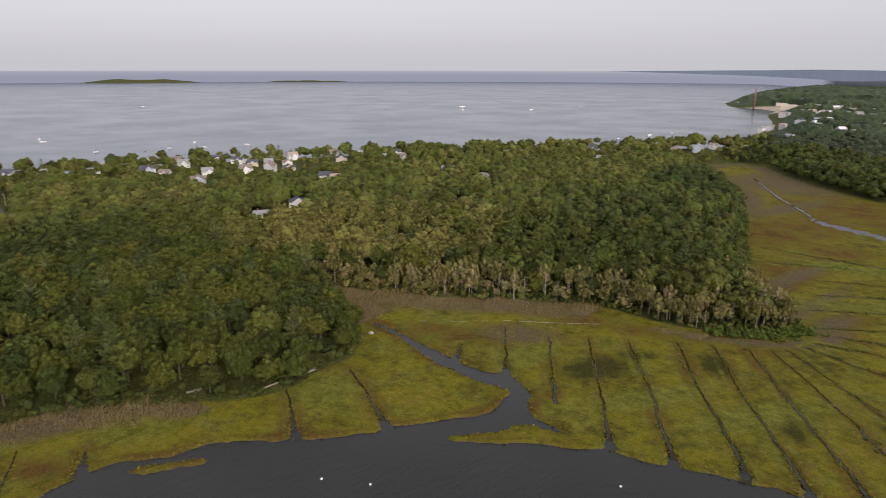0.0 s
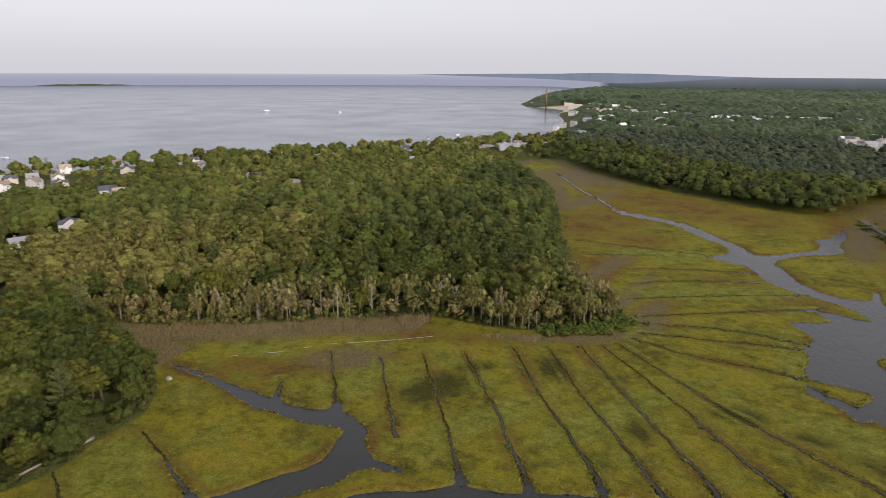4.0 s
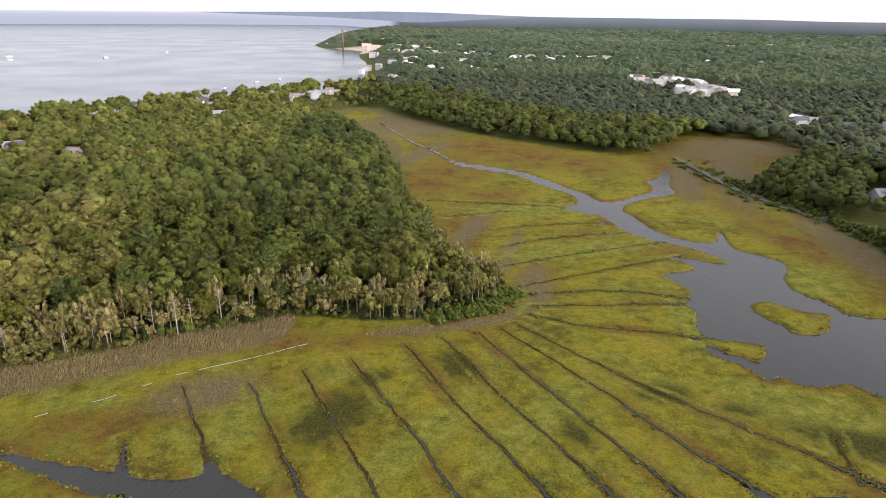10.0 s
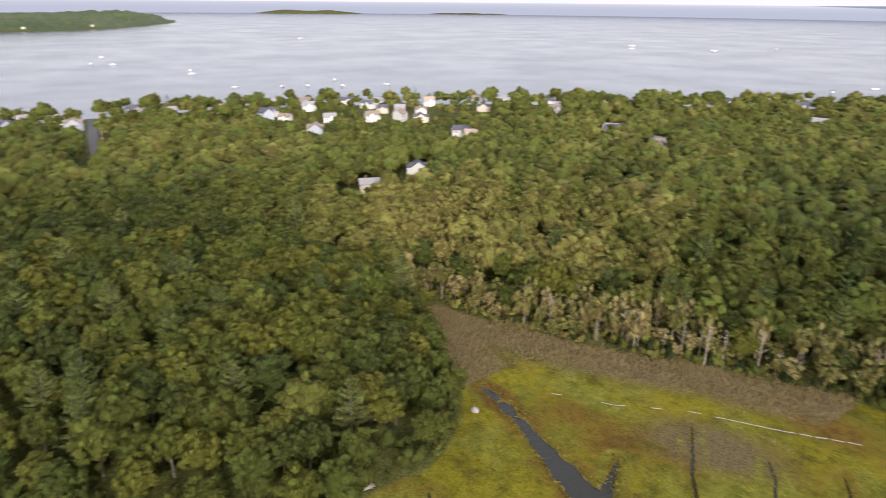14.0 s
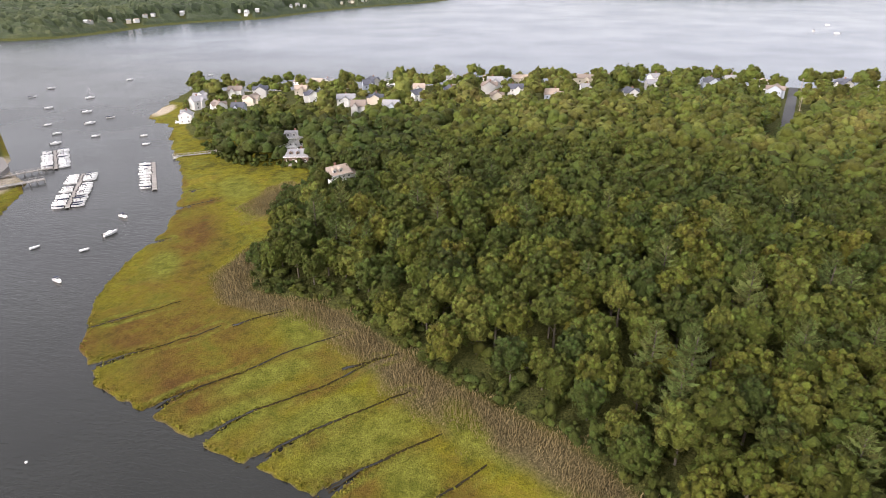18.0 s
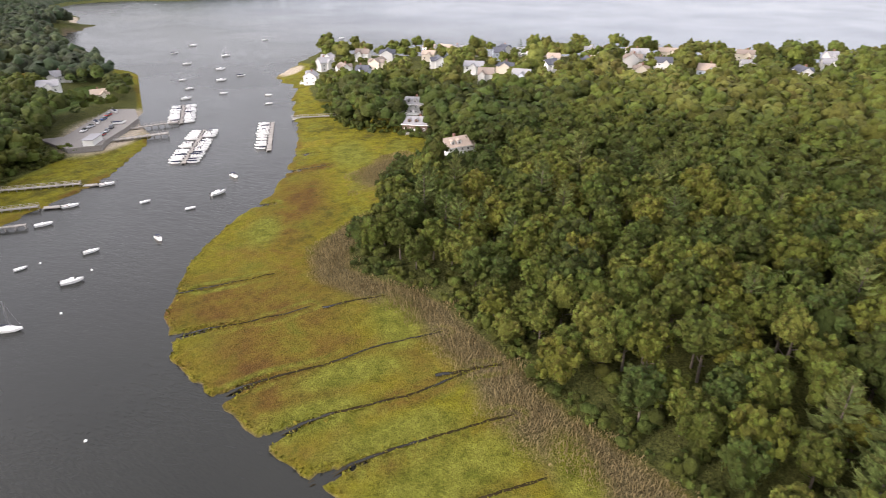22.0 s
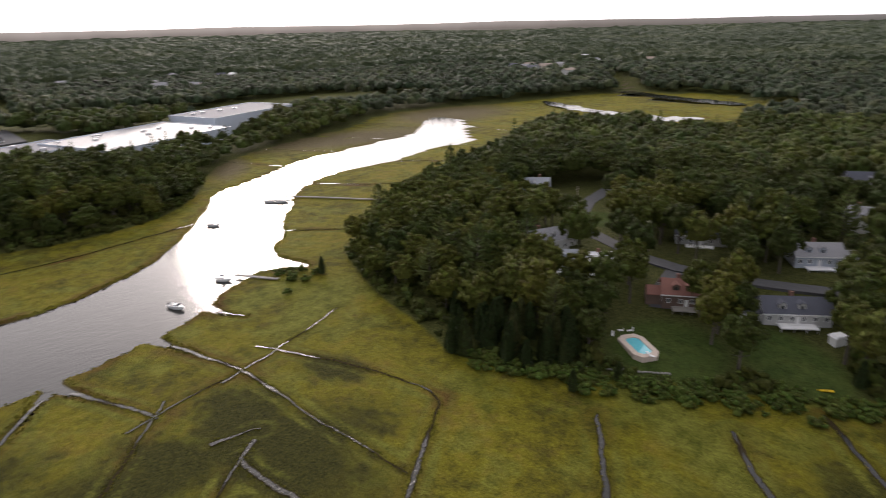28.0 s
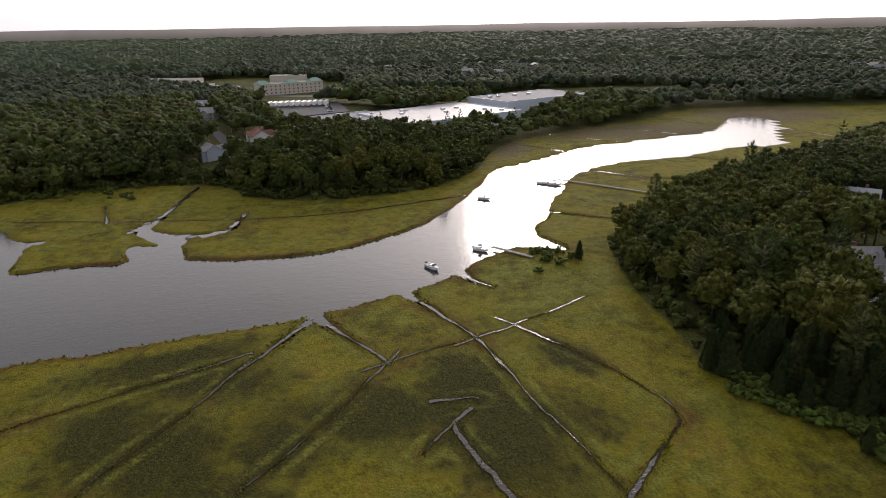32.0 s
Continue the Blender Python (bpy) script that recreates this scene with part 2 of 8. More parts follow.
def water_material():
    m, n, l, b = mat("river_water", 0.08, 0.0, 0.5)
    b.inputs["IOR"].default_value = 1.33
    big = noise_node(n, l, 0.02, 3.0)
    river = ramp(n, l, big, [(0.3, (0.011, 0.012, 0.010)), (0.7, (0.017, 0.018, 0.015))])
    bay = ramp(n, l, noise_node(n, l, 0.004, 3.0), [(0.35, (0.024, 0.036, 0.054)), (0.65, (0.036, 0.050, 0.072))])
    # out in the open bay the base colour is bluer and lighter than in the river
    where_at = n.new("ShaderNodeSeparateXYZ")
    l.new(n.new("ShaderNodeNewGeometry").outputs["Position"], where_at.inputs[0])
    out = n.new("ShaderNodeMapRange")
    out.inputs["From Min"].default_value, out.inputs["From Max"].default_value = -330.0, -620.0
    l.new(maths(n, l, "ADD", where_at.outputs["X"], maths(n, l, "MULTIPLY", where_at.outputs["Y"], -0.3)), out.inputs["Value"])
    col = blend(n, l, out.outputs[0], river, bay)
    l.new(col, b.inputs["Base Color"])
    geo = n.new("ShaderNodeNewGeometry")
    mp = n.new("ShaderNodeMapping")
    mp.inputs["Rotation"].default_value = (0, 0, radians(25))
    mp.inputs["Scale"].default_value = (1.0, 0.35, 1.0)
    l.new(geo.outputs["Position"], mp.inputs["Vector"])
    w1 = noise_node(n, l, 0.8, 3.0, 0.55, mp.outputs[0])
    w2 = noise_node(n, l, 0.15, 2.0, 0.5, mp.outputs[0])
    calm = noise_node(n, l, 0.008, 3.0)
    rr = n.new("ShaderNodeMapRange")
    rr.inputs["From Min"].default_value, rr.inputs["From Max"].default_value = 0.35, 0.65
    rr.inputs["To Min"].default_value, rr.inputs["To Max"].default_value = 0.15, 0.23
    l.new(calm, rr.inputs["Value"])
    windy = n.new("ShaderNodeMapRange")
    windy.inputs["To Min"].default_value, windy.inputs["To Max"].default_value = 0.06, 0.0
    l.new(out.outputs[0], windy.inputs["Value"])
    # the upper reach lies sheltered and calm
    lee = n.new("ShaderNodeMapRange")
    lee.inputs["From Min"].default_value, lee.inputs["From Max"].default_value = 20.0, 90.0
    lee.inputs["To Min"].default_value, lee.inputs["To Max"].default_value = 1.0, 0.2
    l.new(maths(n, l, "ADD", where_at.outputs["X"], maths(n, l, "MULTIPLY", where_at.outputs["Y"], -0.35)), lee.inputs["Value"])
    l.new(maths(n, l, "MULTIPLY", maths(n, l, "ADD", rr.outputs[0], windy.outputs[0]), maths(n, l, "ADD", maths(n, l, "MULTIPLY", lee.outputs[0], 0.6), 0.4)), b.inputs["Roughness"])
    w3 = noise_node(n, l, 2.4, 2.0, 0.5, mp.outputs[0])
    bump(n, l, b, maths(n, l, "ADD", maths(n, l, "ADD", w1, maths(n, l, "MULTIPLY", w2, 0.4)), maths(n, l, "MULTIPLY", w3, 0.5)), 0.22, 0.14)
    ripple = [x for x in n if x.bl_idname == "ShaderNodeBump"][0]
    calmer = n.new("ShaderNodeMapRange")
    calmer.inputs["To Min"].default_value, calmer.inputs["To Max"].default_value = 1.0, 0.14
    l.new(out.outputs[0], calmer.inputs["Value"])
    l.new(maths(n, l, "MULTIPLY", calmer.outputs[0], lee.outputs[0]), ripple.inputs["Strength"])
    return m


def grassy(name, stops):
    m, n, l, b = mat(name, 0.95, 0.0, 0.04)
    geo = n.new("ShaderNodeNewGeometry")
    big = noise_node(n, l, 0.08, 3.0)
    f = maths(n, l, "ADD", maths(n, l, "MULTIPLY", geo.outputs["Random Per Island"], 0.5), maths(n, l, "MULTIPLY", big, 0.5))
    l.new(ramp(n, l, f, stops), b.inputs["Base Color"])
    return m


GROUND, WATER = ground_material(), water_material()
BANKGRASS = grassy("cordgrass", [(0.2, (0.070, 0.074, 0.011)), (0.5, (0.108, 0.104, 0.013)), (0.8, (0.150, 0.120, 0.022))])
# ditch peat, darkened further to paint in the shade below the grassy banks
PEAT = simple("shaded_peat", (0.030, 0.023, 0.011), 0.95, scale=1.2, vary=0.4, spec=0.03, relief=0.4)
BARK = simple("bark", (0.10, 0.085, 0.07), 0.9, scale=3.0, vary=0.35)
MAPLE_BARK = simple("grey_maple_bark", (0.20, 0.172, 0.136), 0.9, scale=3.0, vary=0.25)
PALE_BARK = simple("pale_dead_wood", (0.27, 0.235, 0.19), 0.9, scale=3.0, vary=0.25)
OAK = foliage("oak_leaves", (0.046, 0.059, 0.012), (0.084, 0.096, 0.014), (0.114, 0.114, 0.017))
PINE = foliage("pine_needles", (0.080, 0.104, 0.028), (0.110, 0.134, 0.036), (0.134, 0.148, 0.042))
SWAMP = foliage("swamp_maple_leaves", (0.130, 0.130, 0.032), (0.190, 0.172, 0.054), (0.240, 0.196, 0.084))
WOODS = foliage("woodland_leaves", (0.042, 0.056, 0.013), (0.088, 0.100, 0.018), (0.170, 0.156, 0.042), "tone", 0.8, 0.12, 0.0)
MAPLE = foliage("maple_leaves", (0.044, 0.061, 0.013), (0.080, 0.098, 0.016), (0.112, 0.120, 0.022))
BRAMBLE = foliage("bramble_leaves", (0.062, 0.092, 0.015), (0.088, 0.122, 0.019), (0.115, 0.140, 0.025), "tone")
PINE_FAR = foliage("far_pine_needles", (0.050, 0.076, 0.020), (0.070, 0.096, 0.026), (0.092, 0.112, 0.030), "tone")
# far leaves greyed, with a faint sheen, to stand for distance haze
WOODS_FAR = foliage("hazed_far_canopy", (0.027, 0.040, 0.017), (0.042, 0.057, 0.024), (0.068, 0.080, 0.032), "tone", 0.4, 0.15, 0.03)
WALLS = {k: simple(k + "_siding", c, 0.75, scale=2.0, vary=0.08) for k, c in {"white": (0.62, 0.62, 0.60), "pale": (0.42, 0.42, 0.41), "cream": (0.52, 0.47, 0.39), "bluegrey": (0.38, 0.42, 0.48), "umber": (0.13, 0.09, 0.07)}.items()}
ROOFS = {k: simple(k + "_shingles", c, 0.85, scale=3.0, vary=0.2, relief=0.4) for k, c in {"grey": (0.24, 0.24, 0.25), "slate": (0.075, 0.08, 0.10), "brown": (0.20, 0.165, 0.14), "tan": (0.33, 0.27, 0.22), "redbrown": (0.20, 0.095, 0.075), "bluegrey": (0.27, 0.29, 0.31), "white": (0.66, 0.66, 0.66)}.items()}
TRIM = simple("white_trim", (0.75, 0.75, 0.74), 0.6, vary=0.06)
GLASS, _n, _l, _b = mat("window_glass", 0.05, 0.0, 0.6)
_b.inputs["Base Color"].default_value = (0.03, 0.035, 0.04, 1)
BRICK = simple("chimney_brick", (0.20, 0.11, 0.085), 0.9, scale=5.0, vary=0.3)
DOCK_WOOD = simple("weathered_dock_wood", (0.30, 0.28, 0.255), 0.9, scale=4.0, vary=0.25)
DOCK_PLANK = simple("grey_dock_plank", (0.25, 0.235, 0.215), 0.9, scale=4.0, vary=0.2, per_object=True)
GEL = simple("white_gelcoat", (0.80, 0.80, 0.79), 0.25, scale=3.0, vary=0.05, spec=0.5, relief=0.0)
NAVY = simple("dark_canvas", (0.02, 0.025, 0.045), 0.8, scale=4.0, vary=0.2)
BLACK = simple("black_plastic", (0.02, 0.02, 0.022), 0.4, scale=6.0, vary=0.2)
BOATWOOD = simple("boat_interior", (0.45, 0.43, 0.40), 0.6, scale=4.0, vary=0.15)
ALU = simple("aluminium", (0.6, 0.6, 0.62), 0.35, 1.0, scale=3.0, vary=0.1)
ASPHALT = simple("grey_asphalt", (0.075, 0.076, 0.079), 0.9, scale=0.8, vary=0.2)
TRACK = simple("dark_ballast", (0.075, 0.068, 0.056), 0.95, scale=1.5, vary=0.25)
GRAVEL = simple("gravel", (0.19, 0.178, 0.165), 0.95, scale=1.5, vary=0.25)
CONCRETE = simple("pool_paving", (0.50, 0.42, 0.35), 0.85, scale=2.0, vary=0.15)
POOLWATER, _n, _l, _b = mat("pool_water", 0.06, 0.0, 0.5)
_l.new(ramp(_n, _l, noise_node(_n, _l, 1.2, 3.0), [(0.3, (0.10, 0.42, 0.50)), (0.7, (0.15, 0.52, 0.58))]), _b.inputs["Base Color"])
STONE = simple("grey_boulder", (0.27, 0.26, 0.24), 0.9, scale=2.0, vary=0.25, relief=0.5)
METALROOF = simple("white_membrane_roof", (0.50, 0.485, 0.47), 0.55, scale=0.15, vary=0.08)
METALWALL = simple("pale_blue_cladding", (0.50, 0.55, 0.62), 0.5, scale=0.4, vary=0.06)
CAR_PAINTS = [simple(k + "_car_paint", c, 0.25, scale=2.0, vary=0.05, spec=0.5, relief=0.0) for k, c in (("white", (0.75, 0.75, 0.75)), ("silver", (0.42, 0.43, 0.45)), ("black", (0.02, 0.02, 0.025)), ("blue", (0.05, 0.09, 0.2)), ("red", (0.3, 0.03, 0.03)))]
# ---- the lie of the land, in plan (metres) ----
WATER_Z = -0.5
PENINSULA_EAST = [(-143, 669), (-91, 573), (-50, 495), (-22, 400), (-9, 335), (3, 300), (17, 262), (31, 246), (33, 233), (18, 221), (-5, 212), (-35, 216), (-53, 206), (-73, 195), (-86, 185), (-104, 177), (-125, 166), (-150, 160), (-135, 150), (-121, 143), (-104, 138), (-90, 127), (-80, 111), (-83, 99), (-79, 86), (-84, 73), (-95, 62), (-104, 53)]
PENINSULA_SOUTH = [(-113, 43), (-122, 30), (-128, 14), (-133, 0), (-142, -14), (-150, -30), (-157, -42), (-157, -60), (-159, -76), (-189, -86), (-215, -101), (-245, -100), (-266, -110), (-277, -125), (-272, -150), (-276, -173), (-295, -198), (-318, -226), (-346, -254), (-370, -276), (-405, -298)]
DOCK_SIDE = [(-390, -560), (-330, -430), (-296, -381), (-282, -337), (-237, -275), (-209, -240), (-180, -241), (-140, -226), (-121, -204), (-102, -178), (-93, -171), (-78, -160), (-69, -152), (-54, -144), (-43, -145), (-20, -141), (-13, -131), (2, -122), (14, -117), (24, -109), (36, -102), (52, -91), (74, -98), (92, -100), (122, -110), (138, -118), (161, -154), (178, -188), (187, -218), (214, -282), (250, -350), (234, -373), (210, -409), (182, -492), (188, -577), (230, -640)]
FACTORY_SIDE = [(343, -600), (366, -462), (395, -403), (400, -330), (365, -290), (345, -215), (322, -165), (298, -138), (255, -115), (228, -90), (219, -64), (221, -31), (235, -1), (254, 1), (274, 24), (272, 78), (259, 96), (240, 150), (215, 200), (191, 235), (195, 262), (200, 296), (195, 342), (176, 400), (160, 440), (154, 490), (143, 478), (74, 517), (17, 564), (-41, 623), (-94, 715)]
BASIN = PENINSULA_EAST + PENINSULA_SOUTH + DOCK_SIDE + FACTORY_SIDE

WEST_BANK = [(-640, -400), (-470, -335), (-420, -318), (-369, -297), (-347, -288), (-337, -258), (-325, -245), (-297, -223), (-274, -200), (-270, -194), (-244, -171), (-229, -158), (-194, -135), (-180, -131), (-165, -127), (-149, -120), (-141, -116), (-128, -107), (-122, -101), (-117, -98), (-109, -87), (-103, -77), (-101, -67), (-98, -55), (-96, -45), (-94, -40), (-93, -29), (-91, -18), (-90, -10), (-88, 2)]
NORTH_BANK = [(-84, 12), (-84, 22), (-85, 27), (-82, 34), (-75, 41), (-74, 48), (-70, 55), (-56, 68), (-48, 76), (-40, 88), (-34, 97), (-26, 107), (-22, 116), (-24, 124), (-25, 129), (-33, 127), (-48, 128), (-61, 130), (-83, 138), (-100, 140), (-99, 142), (-87, 141), (-71, 137), (-54, 136), (-43, 133), (-32, 137), (-24, 134), (-19, 131), (-16, 123), (-12, 120), (-5, 118), (0, 117), (-11, 116), (-14, 111), (-16, 104), (-25, 96), (-24, 93), (-15, 100), (-3, 108), (8, 114), (14, 118), (20, 118), (28, 121), (35, 123), (45, 126), (50, 128)]
FIELD_ENDS = [(58, 128), (63, 131), (72, 131), (77, 134), (87, 137), (90, 140), (94, 139), (103, 141), (110, 139), (119, 135), (125, 135), (132, 133), (141, 132), (150, 140)]
POND_WEST = [(151, 149), (147, 151), (148, 155), (151, 159), (149, 163), (146, 169), (140, 170), (137, 177), (133, 184), (127, 188), (123, 185), (116, 185), (110, 190), (107, 186), (103, 195), (96, 201), (95, 209), (99, 204), (109, 196), (110, 200), (114, 202), (114, 208), (108, 209), (99, 211), (96, 218), (100, 226), (99, 237), (103, 246), (103, 252), (97, 262), (98, 265), (113, 270), (110, 277), (106, 284), (113, 283), (128, 277), (128, 282), (122, 292), (110, 301), (99, 309), (92, 318), (87, 342), (75, 346), (66, 354), (76, 361), (78, 374), (72, 387)]
CREEK_HEAD = [(64, 393), (46, 426), (32, 434), (10, 444), (9, 452), (24, 447), (44, 436), (57, 424), (73, 397), (84, 381), (88, 368), (94, 365), (108, 377), (124, 392), (127, 403), (123, 414), (135, 424), (144, 451), (146, 451), (143, 425), (135, 408), (138, 393), (133, 386), (115, 377)]
POND_EAST = [(96, 356), (104, 335), (105, 324), (113, 311), (122, 304), (132, 305), (138, 323), (137, 313), (136, 295), (145, 290), (153, 280), (145, 268), (142, 259), (143, 251), (152, 240), (150, 234), (161, 231), (167, 232), (167, 220), (170, 217), (168, 210), (164, 212), (157, 212), (157, 203), (151, 196), (152, 191), (158, 185), (160, 179), (165, 179), (163, 176), (180, 165), (205, 140), (224, 112)]
EAST_BANK = [(222, 85), (205, 76), (201, 70), (200, 62), (194, 71), (187, 68), (171, 68), (167, 66), (169, 49), (166, 33), (178, 36), (186, 36), (180, 24), (193, 33), (203, 38), (208, 35), (193, 24), (190, 10), (187, 18), (172, 19), (162, 16), (155, -13), (156, -31), (164, -47), (170, -59), (183, -73), (208, -93), (231, -109), (251, -120), (258, -138), (276, -173), (286, -185), (295, -231), (300, -262), (305, -294), (327, -318), (358, -353)]
SOUTH_REACH = [(340, -370), (303, -341), (278, -315), (250, -300), (260, -271), (250, -248), (243, -214), (245, -189), (235, -160), (216, -142), (202, -134), (191, -123), (169, -111), (158, -100), (146, -97), (131, -102), (139, -90), (140, -84), (136, -78), (134, -71), (125, -61), (121, -55), (115, -42), (110, -22), (109, -18), (107, -10), (107, 3), (106, 16), (105, 39), (106, 50), (98, 62), (80, 65), (55, 58), (30, 45), (10, 28), (-5, 8), (-15, -20), (-25, -50), (-32, -75), (-36, -84)]
DOCK_BANK = [(-44, -86), (-47, -91), (-48, -98), (-52, -110), (-57, -117), (-62, -124), (-66, -133), (-66, -140), (-69, -146), (-73, -152), (-78, -158), (-88, -164), (-101, -174), (-115, -184), (-131, -192), (-150, -195), (-172, -202), (-200, -222), (-212, -230), (-223, -246), (-226, -258), (-248, -286), (-283, -336), (-310, -370), (-318, -396), (-316, -422), (-334, -480), (-365, -556), (-402, -623), (-470, -660), (-640, -600)]
RIVER = WEST_BANK + NORTH_BANK + FIELD_ENDS + POND_WEST + CREEK_HEAD + POND_EAST + EAST_BANK + SOUTH_REACH + DOCK_BANK
ISLANDS = [[(120, 237), (127, 242), (134, 237), (141, 233), (146, 233), (144, 227), (138, 218), (128, 216), (127, 222), (122, 228)],
           [(-78, 30), (-73, 34), (-68, 42), (-65, 47), (-67, 48), (-72, 42), (-77, 36)]]
FAR_REACHES = [[(326, -465), (268, -462), (209, -452), (184, -486), (204, -462), (258, -470)],
               [(432, -722), (350, -624), (316, -580), (254, -568), (186, -566), (254, -579), (310, -592), (346, -634)]]
BAY = [(-470, -640), (-459, -696), (-501, -738), (-516, -803), (-575, -914), (-660, -905), (-711, -800), (-805, -785), (-946, -810), (-1049, -775), (-1116, -705), (-1267, -715), (-1533, -685), (-1759, -589), (-2100, -600), (-2700, -760), (-5400, -900), (-5400, 5400), (-560, 5400), (-470, 4700), (-560, 3256), (-545, 2400), (-470, 1838), (-290, 1729), (-275, 1536), (-200, 1278), (-150, 960), (-150, 860), (-215, 775), (-270, 720), (-330, 640), (-400, 560), (-470, 470), (-530, 380), (-575, 270), (-590, 200), (-600, 131), (-595, 50), (-575, -40), (-545, -116), (-500, -190), (-470, -250), (-445, -300), (-470, -330)]
BAY_ISLES = [[(-2210, 20), (-2240, 380), (-2480, 640), (-2900, 900), (-3400, 900), (-3000, 300), (-3000, -400), (-2600, -720), (-2500, -350)],
             [(-4250, 1700), (-4000, 2250), (-3950, 2400), (-4250, 2450), (-4500, 1900)], [(-3800, 2800), (-3450, 3250), (-3550, 3330), (-3980, 2900)]]

# Drainage ditches: width, then the points of the line
DITCHES = [
    (1.9, (-55, 170), (-39, 147), (-32, 136)), (1.6, (-37, 173), (-22, 149), (-13, 135)), (1.8, (-25, 181), (-9, 156), (2, 138), (13, 119)),
    (1.9, (-12, 188), (8, 158), (19, 139), (29, 122)), (2.0, (3, 198), (22, 164), (38, 141), (45, 128)), (1.8, (14, 204), (35, 167), (49, 147), (59, 130)),
    (1.8, (25, 208), (48, 171), (63, 148), (72, 133)), (1.8, (32, 212), (57, 181), (72, 159), (88, 139)),
    (1.6, (37, 216), (66, 185), (86, 168), (102, 156), (124, 135)), (1.5, (113, 163), (111, 150)), (2.2, (-52, 134), (-58, 146)),
]
DITCHES += [
    (1.0, (-7, 359), (45, 355), (66, 354)), (0.9, (6, 330), (39, 343)), (0.9, (29, 312), (54, 322), (85, 328)), (0.9, (33, 288), (54, 302), (88, 313)),
    (0.9, (34, 266), (59, 280), (103, 301)), (0.9, (42, 247), (71, 263), (108, 284)), (1.0, (49, 241), (72, 246), (100, 242)),
    (0.9, (43, 229), (80, 234), (100, 237)), (1.0, (41, 223), (58, 216), (78, 214), (95, 211)),
]
DITCHES += [
    (2.4, (-57, 69), (-72, 79), (-80, 84)), (2.2, (-40, 88), (-64, 101), (-75, 106)), (2.6, (-85, 24), (-94, 29)), (1.2, (-95, 10), (-108, 18)),
    (1.6, (-91, -10), (-99, -6), (-106, 0), (-114, 6)), (1.4, (-94, -28), (-106, -21), (-114, -15), (-126, -6)),
    (1.6, (-96, -43), (-105, -39), (-115, -31), (-123, -25), (-136, -19)), (1.3, (-100, -60), (-110, -56), (-119, -49), (-133, -42), (-144, -33)),
    (1.1, (-110, -87), (-120, -79), (-127, -73), (-137, -68)), (0.9, (-129, -99), (-145, -88)), (1.5, (-143, -61), (-151, -55)),
    (1.4, (-178, -131), (-184, -126)), (1.4, (-229, -160), (-237, -150)), (1.3, (-211, -146), (-226, -136)),
]
DITCHES += [
    (4.6, (-40, -84), (-29, -86), (-20, -94), (-11.5, -102.5), (-6, -110)), (4.2, (-49, -97), (-30.5, -113.5), (-22, -122), (-16, -128)), (0.9, (-36, -139), (-50, -125), (-57, -117)),
    (3.4, (1, -77), (9.5, -88), (16, -96)), (3.2, (24, -52), (30, -60), (37, -70)), (3.2, (113, -19), (107, -17.5), (101, -12.5), (91, -5), (85, 1)), (3.6, (114, -17), (105, -19), (91, -25.6), (78, -30.7)),
    (3.4, (124, -40), (115, -42.7), (100, -47.5), (84.3, -52.5), (69, -53.4)), (0.8, (69, -53.4), (54, -53.8), (38, -56), (29, -57)), (2.8, (131, -60), (125, -61.5), (117, -62.7), (111, -66.5)), (1.0, (84, -52), (87, -63), (97, -88)), (1.2, (87, -63), (68, -72), (56, -76), (43, -78), (36, -69)),
    (2.0, (59.6, -44.2), (60.8, -42.6), (60.9, -40.8)), (1.6, (53.4, -36.8), (50.6, -33.5), (47, -29)), (4.2, (27, -40.5), (36, -39), (44, -37.4), (49.5, -36.2), (54, -36.9)),
]
DITCHES += [
    (0.8, (79, -30), (61, -15), (46, 1)), (0.8, (79, -30), (82, -39), (84, -52)), (1.0, (85, 1), (69, 12), (61, 20), (54, 25)), (0.8, (91, 3), (84, 24), (77, 42)),
    (7.0, (264, 18), (217, 28), (204, 35)), (7.0, (213, -3), (193, 2), (188, 12)), (1.6, (243, 53), (221, 49)), (0.9, (229, 83), (210, 25), (196, -28), (206, -85)),
    (1.6, (168, -118), (156, -131)), (1.5, (249, -220), (214, -249)), (1.2, (235, -160), (207, -180), (194, -200)), (1.2, (262, -280), (225, -300)),
    (1.1, (300, -340), (262, -345)), (1.2, (310, -262), (350, -240)), (1.2, (296, -215), (335, -190)), (1.2, (285, -170), (318, -155)),
    (1.6, (-133, -21), (-139, -15)), (9.0, (-72, 610), (-44, 548), (-26, 512), (-9, 483), (3, 458), (14, 446)),
]

# creeks winding through the upper marsh, too far off for the sheet of ground to hold their banks
FAR_CHANNELS = [(72.0, (345, -490), (323, -475), (264, -461), (228, -461), (202, -458), (179, -471)), (70.0, (410, -700), (378, -661), (327, -603), (271, -583), (223, -576), (190, -571))]

# Cover: centre, half sizes, turn in degrees
DARK_PATCHES = [(-11, 160, 13, 7, 60), (-4, 178, 7, 4, 40), (20, 187, 9, 5, -50), (48, 160, 8, 4, -55), (75, 178, 8, 5, 0), (95, 172, 6, 3, 0), (120, 160, 17, 7, -20),
                (55, -45, 22, 9, 60), (64, -43, 16, 9, 0), (62, -28, 13, 7, 30), (60, 13, 16, 10, 20), (44, 2, 10, 8, 0), (48, -42, 20, 11, 30), (66, -46, 11, 7, 0), (70, -68, 9, 5, 20), (95, 15, 22, 5, 100), (86, 10, 9, 20, -25), (68, 24, 14, 9, 0), (56, -6, 9, 8, 0), (60, -20, 14, 6, 50), (-33, -102, 15, 8, 130), (-22, -92, 10, 8, 140), (-46, -115, 8, 5, 130), (-14, -84, 6, 5, 0)]
